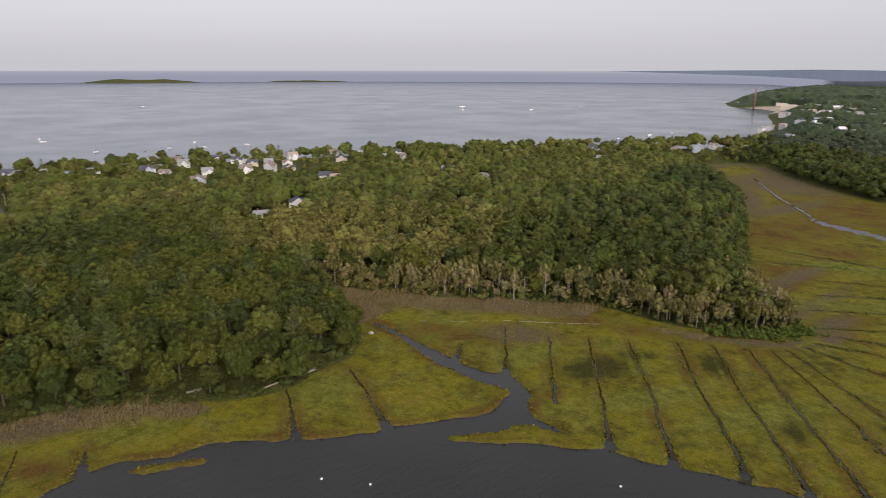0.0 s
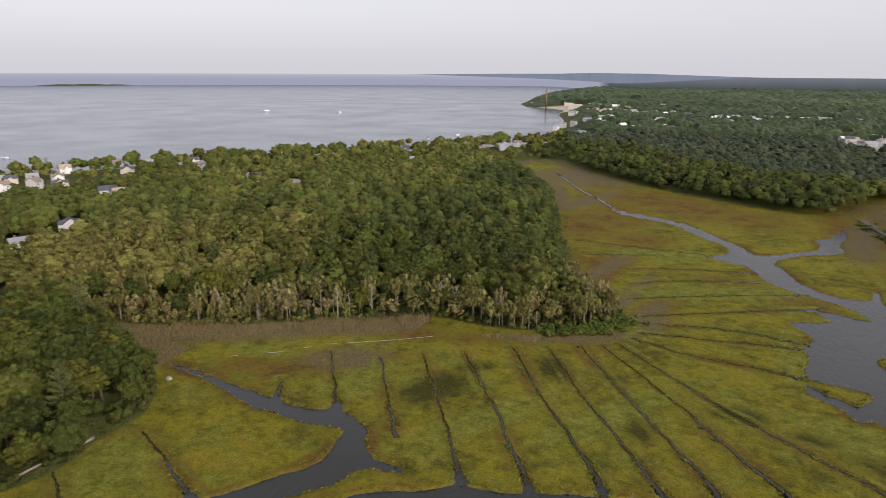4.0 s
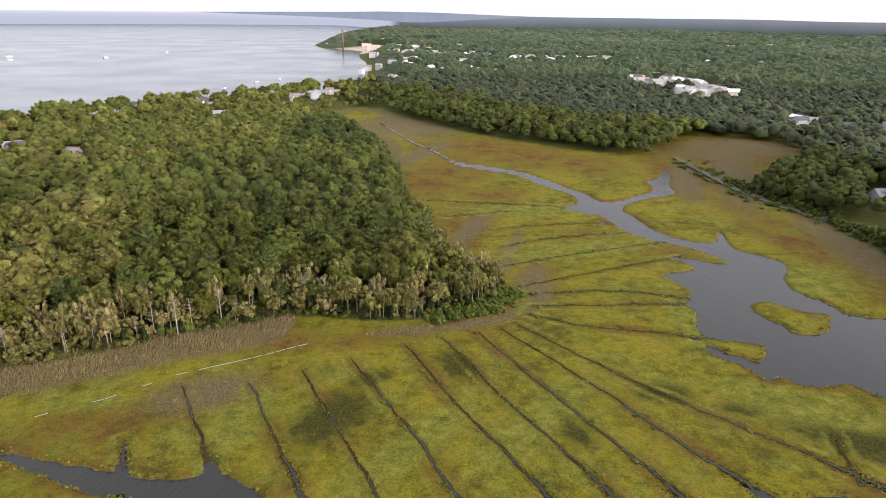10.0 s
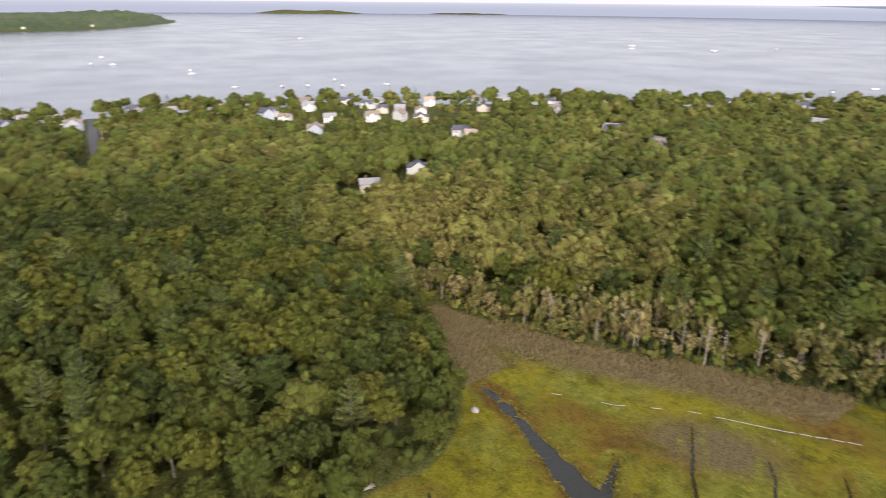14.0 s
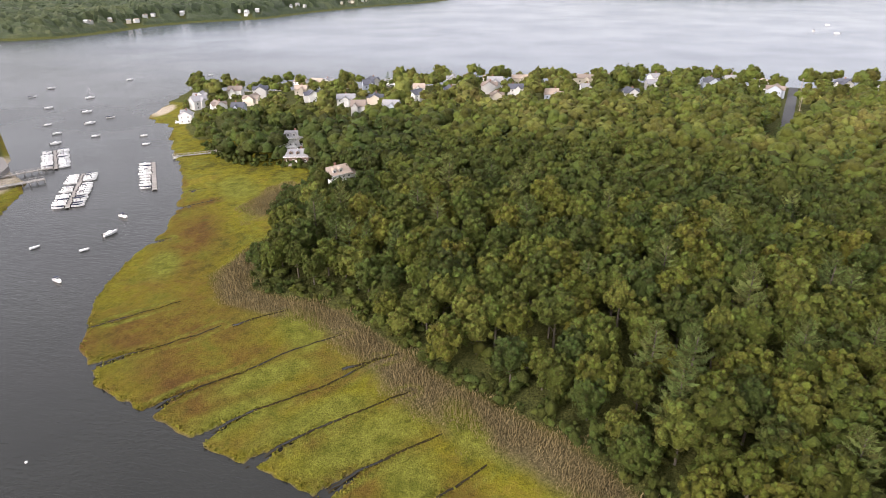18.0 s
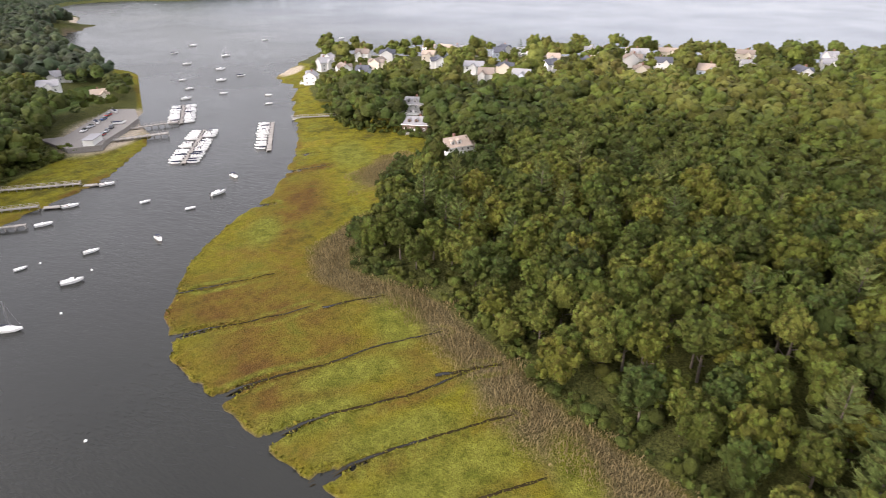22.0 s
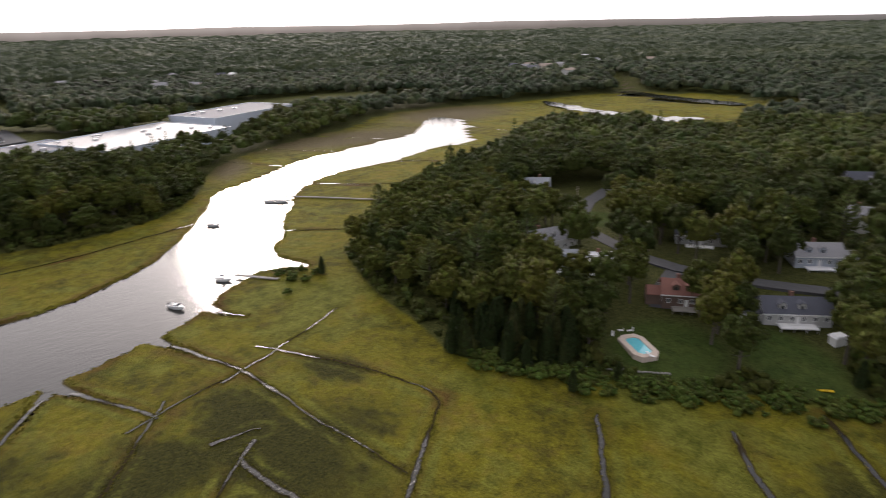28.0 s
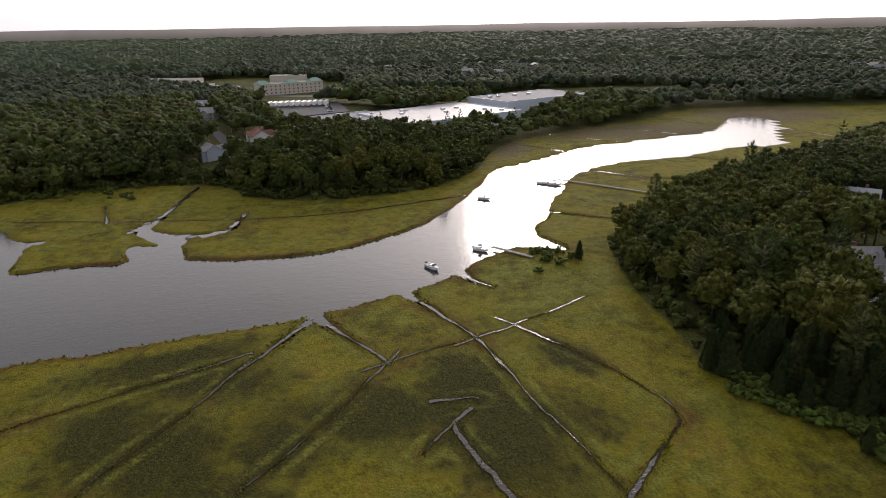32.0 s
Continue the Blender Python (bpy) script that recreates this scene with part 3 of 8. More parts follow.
OCHRE = [(-127, -70, 46, 20, 48), (-185, -118, 36, 12, 35), (-128, -88, 20, 12, 50), (-112, -60, 16, 9, 40), (-134, -38, 14, 6, 45), (-104, -20, 7, 3, 40), (-45, 165, 17, 9, 20), (-70, 150, 14, 8, 10), (25, 228, 14, 6, -40), (40, 232, 12, 8, 0), (17, 216, 12, 4, 20),
         (0, 420, 26, 80, -15), (-18, 386, 16, 50, -10), (34, 500, 70, 40, -30), (70, 470, 60, 30, -25), (118, 560, 70, 30, -30), (150, 440, 20, 60, 0), (28, 375, 20, 14, 0), (30, 240, 16, 7, 40), (45, 250, 8, 26, -10), (20, 300, 7, 60, -14), (15, 330, 14, 40, -10), (-84, 100, 7, 5, 0), (-40, 196, 45, 7, 10), (90, 300, 8, 30, 60), (170, 300, 14, 90, 10), (201, 310, 16, 50, 0), (196, 480, 60, 50, -20), (-100, -8, 13, 5, 40), (-97, 16, 11, 5, 40), (-104, -50, 12, 5, 40), (-118, -100, 16, 7, 45), (-122, -52, 14, 6, 40), (-256, -428, 30, 9, 39)]
LUSH = [(33, 236, 9, 8, 0), (-78, 160, 12, 4, 10), (45, 345, 38, 9, 2), (70, 290, 40, 9, 20), (-106, -9, 15, 6.5, 145), (-106, -39, 11, 5, 145), (-142, -45, 12, 6, 42), (-110, -22, 13, 5, 145), (-99, 5, 10, 5, 40), (-165, -112, 12, 5, 38), (-242, -138, 18, 8, 40), (-120, -42, 12, 4.5, 145), (20, -112, 60, 6, 155), (104, -86, 24, 8, 120), (120, -78, 16, 6, 110),
        (-118, 10, 10, 4, 40), (-95, 42, 12, 7, 45), (-70, 92, 10, 14, 40), (95, 225, 6, 26, 0), (140, 265, 30, 20, 0), (225, 240, 35, 30, 0), (10, 150, 6, 26, -35), (40, 160, 6, 26, -35), (-35, 155, 8, 14, -35), (110, 175, 24, 8, -20)]
REEDS = [(38, 239, 11, 6, 30), (45, 254, 5, 14, -15), (36, 276, 4, 28, -12), (20, 312, 5, 34, -15), (22, 225, 14, 4, 30), (47, 240, 4, 12, -10), (41, 226, 10, 4, 40), (25, 215, 12, 3, 25), (6, 208, 12, 3, 15), (-47, 167, 14, 8, 20), (-232, -112, 18, 8, 15),
         (330, -240, 30, 90, -20), (360, -380, 40, 60, 10), (180, 420, 14, 60, -12), (190, 300, 12, 60, 0), (204, 488, 44, 30, -20), (300, -150, 30, 10, -30), (-40, 600, 60, 50, 40), (-20, 480, 9, 50, -20), (150, 420, 9, 50, -10)]
MEADOW = [(168, -440, 34, 48, 20), (166, -535, 34, 55, 8), (186, 462, 50, 66, -20), (-256, -428, 40, 12, 39), (-262, -112, 24, 13, 20), (-278, -150, 11, 34, 10), (-300, -196, 10, 22, 30)]
LAWNS = [(-34, -153, 11, 6, -30), (-214, -316, 20, 12, 30), (-226, -405, 18, 7, 35), (-256, -350, 16, 7, 30), (18, -128, 14, 13, 20), (-5, -142, 15, 10, -30), (-95, -187, 16, 7, -38), (-245, -105, 9, 6, 0), (-240, -330, 22, 14, 30), (260, 305, 32, 18, -20), (-45, -165, 16, 12, 0), (80, -190, 10, 10, 0)]
SANDS = [(-372, -292, 20, 6, 25), (-82, -164, 8, 3, -40), (-480, 1840, 60, 18, 10), (-350, 1720, 110, 70, 20), (-300, 1640, 60, 60, 0), (-215, -262, 38, 17, 35), (-200, -247, 20, 12, 20)]
CLEARINGS = [(168, -440, 34, 48, 20), (166, -535, 34, 55, 8), (22, -128, 11, 9, 0), (-6, -143, 12, 9, -30), (104, -210, 10, 30, 25), (-215, -262, 46, 24, 35), (-214, -318, 24, 16, 30), (-256, -428, 40, 12, 39), (-100, -190, 24, 12, -38), (-384, 104, 7, 60, 72),
             (330, 0, 8, 45, -35), (410, -190, 70, 40, -35), (450, -52, 62, 44, 0), (188, 462, 48, 66, -20), (255, 300, 45, 28, -20), (560, -40, 70, 30, 0), (-440, 560, 40, 12, -45)]


def noise2(x, y, scale, seed=0):
    """Smooth value noise, 0 to 1."""
    x, y = x / scale, y / scale
    i, j = np.floor(x), np.floor(y)
    u, v = x - i, y - j
    u, v = u * u * (3 - 2 * u), v * v * (3 - 2 * v)

    def lattice(a, b):
        h = np.sin(a * 127.1 + b * 311.7 + seed * 74.7) * 43758.5453
        return h - np.floor(h)

    return (lattice(i, j) * (1 - u) + lattice(i + 1, j) * u) * (1 - v) + (lattice(i, j + 1) * (1 - u) + lattice(i + 1, j + 1) * u) * v


def rounded(points, rounds=1):
    """Chaikin's corner cutting, to make a bank run smoothly."""
    p = np.array(points, float)
    for _ in range(rounds):
        q = np.roll(p, -1, 0)
        p = np.stack([0.75 * p + 0.25 * q, 0.25 * p + 0.75 * q], 1).reshape(-1, 2)
    return p


def line_distance(x, y, pts, closed=False):
    p = np.array(pts, float)
    q = np.roll(p, -1, 0) if closed else p[1:]
    p = p if closed else p[:-1]
    best = np.full(x.shape, 1e12)
    for (ax, ay), (bx, by) in zip(p, q):
        dx, dy = bx - ax, by - ay
        t = np.clip(((x - ax) * dx + (y - ay) * dy) / (dx * dx + dy * dy + 1e-9), 0, 1)
        np.minimum(best, (x - ax - t * dx) ** 2 + (y - ay - t * dy) ** 2, out=best)
    return np.sqrt(best)


def inside(x, y, pts):
    p = np.array(pts, float)
    q = np.roll(p, -1, 0)
    odd = np.zeros(x.shape, bool)
    for (ax, ay), (bx, by) in zip(p, q):
        if ay != by:
            odd ^= ((ay > y) != (by > y)) & (x < (bx - ax) * (y - ay) / (by - ay) + ax)
    return odd


def signed(x, y, pts):
    """Distance to a closed line: positive outside it."""
    d = line_distance(x, y, pts, True)
    return np.where(inside(x, y, pts), -d, d)


def spots(x, y, rows):
    """1 in the middle of the ellipses, 0.5 on their rim, falling off outside."""
    best = np.zeros(x.shape)
    for cx, cy, a, b, turn in rows:
        c, s = math.cos(radians(turn)), math.sin(radians(turn))
        u, v = ((x - cx) * c + (y - cy) * s) / a, (-(x - cx) * s + (y - cy) * c) / b
        np.maximum(best, 1 - 0.5 * np.sqrt(u * u + v * v), out=best)
    return np.clip(best, 0, 1)


RIVER_LINE, BASIN_LINE, BAY_LINE = rounded(RIVER), rounded(BASIN), rounded(BAY)


def lie(x, y):
    """For points in plan: distance from river, basin's rim, bay (positive on land), and the ground's height."""
    near = (np.abs(x) < 750) & (np.abs(y) < 900)
    river = np.full(x.shape, 400.0)
    basin = np.full(x.shape, 400.0)
    nx, ny = x[near], y[near]
    wob = (noise2(nx, ny, 3.5, 3) - 0.5) * 1.4 + (noise2(nx, ny, 1.3, 4) - 0.5) * 0.6
    r = signed(nx, ny, RIVER_LINE)
    for isle in ISLANDS:
        r = np.maximum(r, -signed(nx, ny, rounded(isle)))
    for reach in FAR_REACHES:
        r = np.minimum(r, signed(nx, ny, reach))
    river[near] = r + wob
    basin[near] = signed(nx, ny, BASIN_LINE)
    bay = signed(x, y, BAY_LINE)
    for isle in BAY_ISLES:
        bay = np.maximum(bay, -signed(x, y, rounded(isle)))
    hill = 3.0 + 7.0 * noise2(x, y, 210, 7) + 6.0 * noise2(x + 90, y, 700, 8) * np.clip((np.hypot(x, y) - 500) / 900, 0, 3)
    far = np.hypot(x, y)
    hill = hill * (1 - 0.75 * np.exp(-((x - 130) / 120) ** 2 - ((y + 360) / 140) ** 2))
    hill = hill + 14.0 * np.clip((far - 1800) / 1500, 0, 1) * noise2(x, y, 600, 15) + 40.0 * np.clip((far - 3000) / 1900, 0, 1) ** 1.5
    up = np.clip(basin / 70.0, 0, 1)
    z = up * up * (3 - 2 * up) * hill + np.clip(basin, 0, 6) * 0.12
    z = z + (noise2(x, y, 5.0, 1) - 0.5) * 0.10
    ditch = np.full(nx.shape, 50.0)
    for width, *pts in DITCHES:
        width *= 0.4
        xs, ys = [p[0] for p in pts], [p[1] for p in pts]
        box = (nx > min(xs) - 6) & (nx < max(xs) + 6) & (ny > min(ys) - 6) & (ny < max(ys) + 6)
        if box.any():
            ditch[box] = np.minimum(ditch[box], line_distance(nx[box], ny[box], pts) - width / 2)
    ditch += wob * 0.25
    river[near] = np.minimum(river[near], ditch + 0.15 * np.clip(river[near], 0, 60) - 1.25)
    full = np.full(x.shape, 50.0)
    full[near] = ditch
    z = np.minimum(z, np.clip(river * 1.1 + WATER_Z, -1.6, 30))
    z = np.minimum(z, np.where(bay < 900, np.clip(bay * 0.15 + WATER_Z, -3, 90), 90))
    return river, full, basin, bay, z


def axis(lo, hi, fine, a, b, below, above):
    """Grid lines: fine between a and b, ever wider outside."""
    mid = list(np.arange(a, b + fine / 2, fine))
    step, p, right = fine, mid[-1], []
    while p < hi:
        step = min(step * above, 120)
        p += step
        right.append(min(p, hi))
    step, p, left = fine, a, []
    while p > lo:
        step = min(step * below, 120)
        p -= step
        left.append(max(p, lo))
    return np.array(left[::-1] + mid + right)


def grid_faces(rows, cols):
    i = np.arange(rows - 1)[:, None] * cols + np.arange(cols - 1)[None]
    return np.stack([i, i + 1, i + cols + 1, i + cols], -1).reshape(-1, 4)


def mesh_from(name, verts, faces, materials, smooth=False, index=None):
    """A mesh from arrays of places and of equal-sided faces."""
    me = bpy.data.meshes.new(name)
    verts, faces = np.asarray(verts, np.float32), np.asarray(faces, np.int32)
    k = faces.shape[1]
    me.vertices.add(len(verts))
    me.vertices.foreach_set("co", verts.ravel())
    me.loops.add(faces.size)
    me.loops.foreach_set("vertex_index", faces.ravel())
    me.polygons.add(len(faces))
    me.polygons.foreach_set("loop_start", np.arange(0, faces.size, k, dtype=np.int32))
    for m in materials:
        me.materials.append(m)
    if index is not None:
        me.polygons.foreach_set("material_index", np.asarray(index, np.int32))
    me.polygons.foreach_set("use_smooth", np.full(len(faces), smooth))
    me.update(calc_edges=True)
    return me


def reed_cover(x, y, basin):
    """Reeds: a belt under the western wood, a wider one in the swampy bight, and spots elsewhere."""
    west = (x < -88) & (y < 62) & (y > -92)
    bight = (x < -35) & (y > 128) & (x > -175) & ((x < -101) | (y > 155))
    wide = np.where(west, 7.0 + 8.0 * noise2(x, y, 40, 36), np.where(bight, 16.0, 0.01))
    belt = np.where((basin < 6) & (west | bight), np.clip(1.0 - np.abs(basin + wide * 0.45) / wide, 0, 1), 0)
    return np.maximum(belt, spots(x, y, REEDS))


def build_ground():
    gx = axis(-5000, 5000, 1.2, -158, 165, 1.035, 1.03)
    gy = axis(-5000, 5000, 1.2, -140, 240, 1.035, 1.024)
    x, y = (v.ravel() for v in np.meshgrid(gx, gy))
    river, ditch, basin, bay, z = lie(x, y)
    f = grid_faces(len(gy), len(gx))
    f = f[(z[f] > -1.45).any(1)]
    used, inv = np.unique(f, return_inverse=True)
    x, y, z, river, ditch, basin, bay = (v[used] for v in (x, y, z, river, ditch, basin, bay))
    me = mesh_from("ground", np.stack([x, y, z], 1), inv.reshape(-1, 4), [GROUND], True)
    bank = np.minimum(river, ditch)
    upland = np.clip(np.clip(0.5 + basin / 4, 0, 1) - 1.6 * spots(x, y, MEADOW), 0, 1)
    reed = reed_cover(x, y, basin)
    dark = spots(x, y, DARK_PATCHES)
    mudd = np.clip(0.62 - river / 0.9, 0, 1)
    rim = np.clip(1.15 - np.abs(bank - 1.5) / 3.0, 0, 1) * (noise2(x, y, 14, 9) * 0.9 + 0.1)
    rim = np.where(river < 12, rim, rim * 0.35)
    ochre = np.maximum(spots(x, y, OCHRE) * 0.95, rim)
    lush = np.maximum(spots(x, y, LUSH), np.clip(0.85 - np.abs(ditch - 2.2) / 2.6, 0, 1) * (0.3 + 0.8 * noise2(x, y, 12, 12)))
    lawn = spots(x, y, LAWNS)
    sand = np.maximum(spots(x, y, SANDS), np.where((bay > -2) & (bay < 9) & (basin > 30) & (river > 30) & (np.hypot(x, y) < 900), 0.9, 0))
    for label, chans in (("zone", (upland, reed, dark, mudd)), ("cover", (lawn, lush, sand, ochre))):
        at = me.attributes.new(label, "FLOAT_COLOR", "POINT")
        at.data.foreach_set("color", np.stack(chans, 1).astype(np.float32).ravel())
    ob = new("ground", me)
    return tagged(ob, "salt marsh of yellow-green grass with ditches, rising to wooded upland", "ground", kind="structure")


def build_water():
    r = 5000
    me = mesh_from("water", [(-r, -r, WATER_Z), (r, -r, WATER_Z), (r, r, WATER_Z), (-r, r, WATER_Z)], [(0, 1, 2, 3)], [WATER])
    tagged(new("water", me), "calm grey tidal river and bay under a hazy sky", "water", kind="structure")


def trail(pts, step=1.0):
    """Even points along a line, and the way across at each."""
    p = np.array(pts, float)
    for _ in range(2):
        p = np.concatenate([p[:1], np.stack([0.75 * p[:-1] + 0.25 * p[1:], 0.25 * p[:-1] + 0.75 * p[1:]], 1).reshape(-1, 2), p[-1:]])
    d = np.concatenate([[0], np.cumsum(np.hypot(*np.diff(p, axis=0).T))])
    s = np.arange(0, d[-1] + step, step)
    q = np.stack([np.interp(s, d, p[:, 0]), np.interp(s, d, p[:, 1])], 1)
    t = np.gradient(q, axis=0)
    t /= np.linalg.norm(t, axis=1)[:, None] + 1e-9
    return q, np.stack([-t[:, 1], t[:, 0]], 1)


def build_ditches():
    """Each ditch: a ragged flat strip of dark peat with broken water in it, widening to its mouth, and coarse grass
    hanging over both sides.
    """
    bv, bf, wv, wf, gv, bn, wn_ = [], [], [], [], [], 0, 0
    rng = np.random.default_rng(8)

    def strip(q, c, left, right, z):
        """Places and faces of a band along a line."""
        a = np.column_stack([q + c * left[:, None], z])
        b = np.column_stack([q - c * right[:, None], z])
        k = np.arange(len(q) - 1) * 2
        return np.stack([b, a], 1).reshape(-1, 3), np.stack([k, k + 2, k + 3, k + 1], -1)

    for width, *pts in DITCHES + FAR_CHANNELS:
        far = width > 10
        q, c = trail(pts, 4.0 if far else 0.7)
        if len(q) < 3:
            continue
        mouth = False
        if not far:
            ends = lie(q[[0, -1], 0].copy(), q[[0, -1], 1].copy())[0]
            if ends[0] < ends[1]:
                q = q[::-1]
            mouth = ends.min() < 9
            if mouth:
                on = (q[-1] - q[-4]) / np.linalg.norm(q[-1] - q[-4])
                q = np.concatenate([q, q[-1] + on * np.arange(0.7, 6.5, 0.7)[:, None]])
            t = np.gradient(q, axis=0)
            t /= np.linalg.norm(t, axis=1)[:, None] + 1e-9
            c = np.stack([-t[:, 1], t[:, 0]], 1)
        n = len(q)
        along = np.linspace(0, 1, n)
        q = q + c * ((noise2(q[:, 0], q[:, 1], 6, 61) - 0.5) * 0.9 + (noise2(q[:, 0], q[:, 1], 1.6, 67) - 0.5) * 0.35)[:, None]
        taper = np.clip(np.arange(n) / 6 + 0.2, 0, 1)
        if not mouth:
            taper = np.minimum(taper, taper[::-1])
        wide = (0.14 if far else 0.115 if width < 2.6 else 0.15) * width * taper * (0.8 + (1.9 if mouth and width < 2.6 else 0.5) * along ** 3)
        left, right = (wide * (0.55 + 0.9 * noise2(q[:, 0], q[:, 1], 2.4, s)) + 0.22 * noise2(q[:, 0], q[:, 1], 0.9, s + 1) for s in (62, 72))
        z = np.max([lie(q[:, 0] + c[:, 0] * o, q[:, 1] + c[:, 1] * o)[4] for o in (-0.9, 0.0, 0.9)], 0)
        z = np.maximum(z, WATER_Z - 0.1) + (0.9 if far else 0.06)
        if not far:
            v, f = strip(q, c, left + 0.06, right + 0.06, z)
            bv.append(v)
            bf.append(f + bn)
            bn += len(v)
        wet = np.ones(n) if far else np.clip((noise2(q[:, 0], q[:, 1], 7, 65) - 0.42 + 0.9 * along ** 4 + (0.22 if width > 2.2 else 0)) * 4, 0, 1)
        v, f = strip(q, c, left * wet * (1.0 if far else 0.75), right * wet * (1.0 if far else 0.75), z + 0.035)
        keep = wet[:-1] + wet[1:] > 0.1
        wv.append(v)
        wf.append(f[keep] + wn_)
        wn_ += len(v)
        if not far and abs(q[:, 0]).max() < 260 and q[:, 1].max() < 300:
            for side, off in ((1, left), (-1, right)):
                for _ in range(2):
                    p = q + c * (side * (off + 0.05 + rng.uniform(0, 1, n) ** 2 * 0.9))[:, None] + rng.uniform(-0.3, 0.3, (n, 2))
                    a, h, w = rng.uniform(0, 6.28, n), rng.uniform(0.1, 0.32, n), rng.uniform(0.08, 0.2, n)
                    u = np.stack([np.cos(a) * w, np.sin(a) * w], 1)
                    lean = -c * side * rng.uniform(-0.1, 0.3, n)[:, None] + rng.uniform(-0.2, 0.2, (n, 2))
                    ok = lie(p[:, 0].copy(), p[:, 1].copy())[0] > -0.9
                    rows = [np.column_stack([p - u, z - 0.15]), np.column_stack([p + u, z - 0.15]), np.column_stack([p + u * 0.6 + lean, z + h]), np.column_stack([p - u * 0.7 + lean, z + h * 0.8])]
                    gv.append(np.stack(rows, 1)[ok & (z > WATER_Z + 0.15)].reshape(-1, 3))
    tagged(new("ditch_bank", mesh_from("ditch_bank", np.concatenate(bv), np.concatenate(bf), [PEAT], True)), "dark peaty sides of the drainage ditches in the marsh", "ditch", kind="structure")
    tagged(new("ditch_water", mesh_from("ditch_water", np.concatenate(wv), np.concatenate(wf), [WATER], True)), "narrow still water in the drainage ditches", "water", kind="structure")
    blades = np.concatenate(gv)
    tagged(new("ditch_grass", mesh_from("ditch_grass", blades, np.arange(len(blades)).reshape(-1, 4), [BANKGRASS])), "coarse green and straw-coloured grass hanging over the ditches", "grass", kind="stuff")


build_ground()
build_water()
build_ditches()

# ---- the plan of roads and houses ----
ROADS = [([(-378, 102), (-450, 113), (-640, 143)], 6.0), ([(104, -232), (97, -207), (87, -187), (78, -176), (66, -171)], 6.0),
         ([(66, -171), (49, -165), (36, -165), (15, -172), (1, -179), (-40, -200), (-70, -230)], 5.5), ([(36, -164), (33, -150), (29, -143)], 5.0),
         ([(437, 24), (352, 9), (314, 3), (296, 1)], 6.0), ([(800, 110), (740, 66), (600, -20), (548, -99), (512, -180), (476, -290), (456, -420)], 16.0),
         ([(160, 480), (165, 443), (173, 399), (184, 366), (206, 326), (240, 285), (285, 240)], 4.0)]
# x, y, way of the ridge in degrees, length, depth, wall height, wall, roof
NEAR_HOUSES = [
    (-73, -175, 140, 12, 8.5, 5.4, "pale", "slate"), (-76, -208, 60, 9, 7, 4.5, "pale", "grey"), (-23, -170, 175, 13, 8.5, 3.8, "pale", "grey"),
    (-46, -186, 150, 15, 8, 3.2, "pale", "brown"), (-106, -218, 60, 10, 8, 5.2, "cream", "grey"), (26, -150, 215, 12, 8, 3.6, "umber", "redbrown"),
    (3, -161, 220, 16, 8.0, 3.0, "pale", "slate"), (54, -150, 225, 10, 7, 3.4, "white", "white"), (62, -143, 225, 10, 7, 3.4, "bluegrey", "bluegrey"), (74, -152, 250, 12, 8, 4.2, "white", "grey"),
]
NEAR_HOUSES += [
    (-259, -96, 150, 11, 8.5, 5.4, "white", "tan"), (-284, -131, 110, 12, 8, 4.2, "umber", "grey"), (-306, -146, 110, 11, 8, 5.0, "pale", "grey"),
    (-345, -250, 30, 9, 8, 5.2, "white", "grey"), (42, -190, 210, 15, 8, 3.4, "pale", "slate"), (10, -195, 220, 13, 8, 3.4, "bluegrey", "grey"),
    (82, -247, 230, 13, 10, 5.0, "bluegrey", "grey"), (80, -222, 240, 13, 9, 4.2, "pale", "brown"), (233, 361, 10, 12, 8, 3.2, "bluegrey", "grey"),
]
FAR_HOUSES = [
    (-36, -298, 153, 16, 9, 4.6, "white", "grey"), (-54, -306, 153, 18, 9, 4.6, "pale", "grey"), (-19, -277, 160, 13, 9, 4.4, "pale", "tan"), (-52, -367, 140, 12, 9, 4.6, "white", "grey"),
    (-33, -346, 150, 11, 8, 4.6, "white", "grey"), (-64, -313, 150, 10, 8, 4.4, "white", "grey"), (-68, -419, 150, 13, 9, 4.6, "bluegrey", "grey"), (-163, -430, 150, 12, 8, 4.4, "white", "grey"),
    (-206, -468, 150, 18, 9, 4.4, "white", "grey"), (-168, -352, 165, 15, 9, 4.2, "pale", "grey"), (-194, -372, 140, 11, 8, 4.8, "white", "slate"), (-231, -430, 130, 11, 8, 4.8, "pale", "slate"),
]
FAR_HOUSES += [
    (-260, -384, 150, 16, 8.5, 3.8, "white", "grey"), (-237, -352, 140, 11, 8, 4.6, "white", "grey"), (-248, -322, 150, 9, 7, 3.2, "cream", "tan"), (-165, -515, 150, 13, 9, 5, "bluegrey", "grey"),
    (-135, -265, 100, 10, 8, 5, "pale", "grey"), (-145, -308, 150, 13, 8, 4, "pale", "grey"), (10, -240, 200, 12, 9, 4.6, "white", "grey"), (27, -299, 215, 13, 9, 4.6, "pale", "slate"), (122, -205, 220, 11, 8, 4.2, "bluegrey", "bluegrey"),
    (437, 20, 250, 13, 9, 5, "pale", "grey"), (308, 13, 200, 11, 8, 4.6, "bluegrey", "grey"),
]
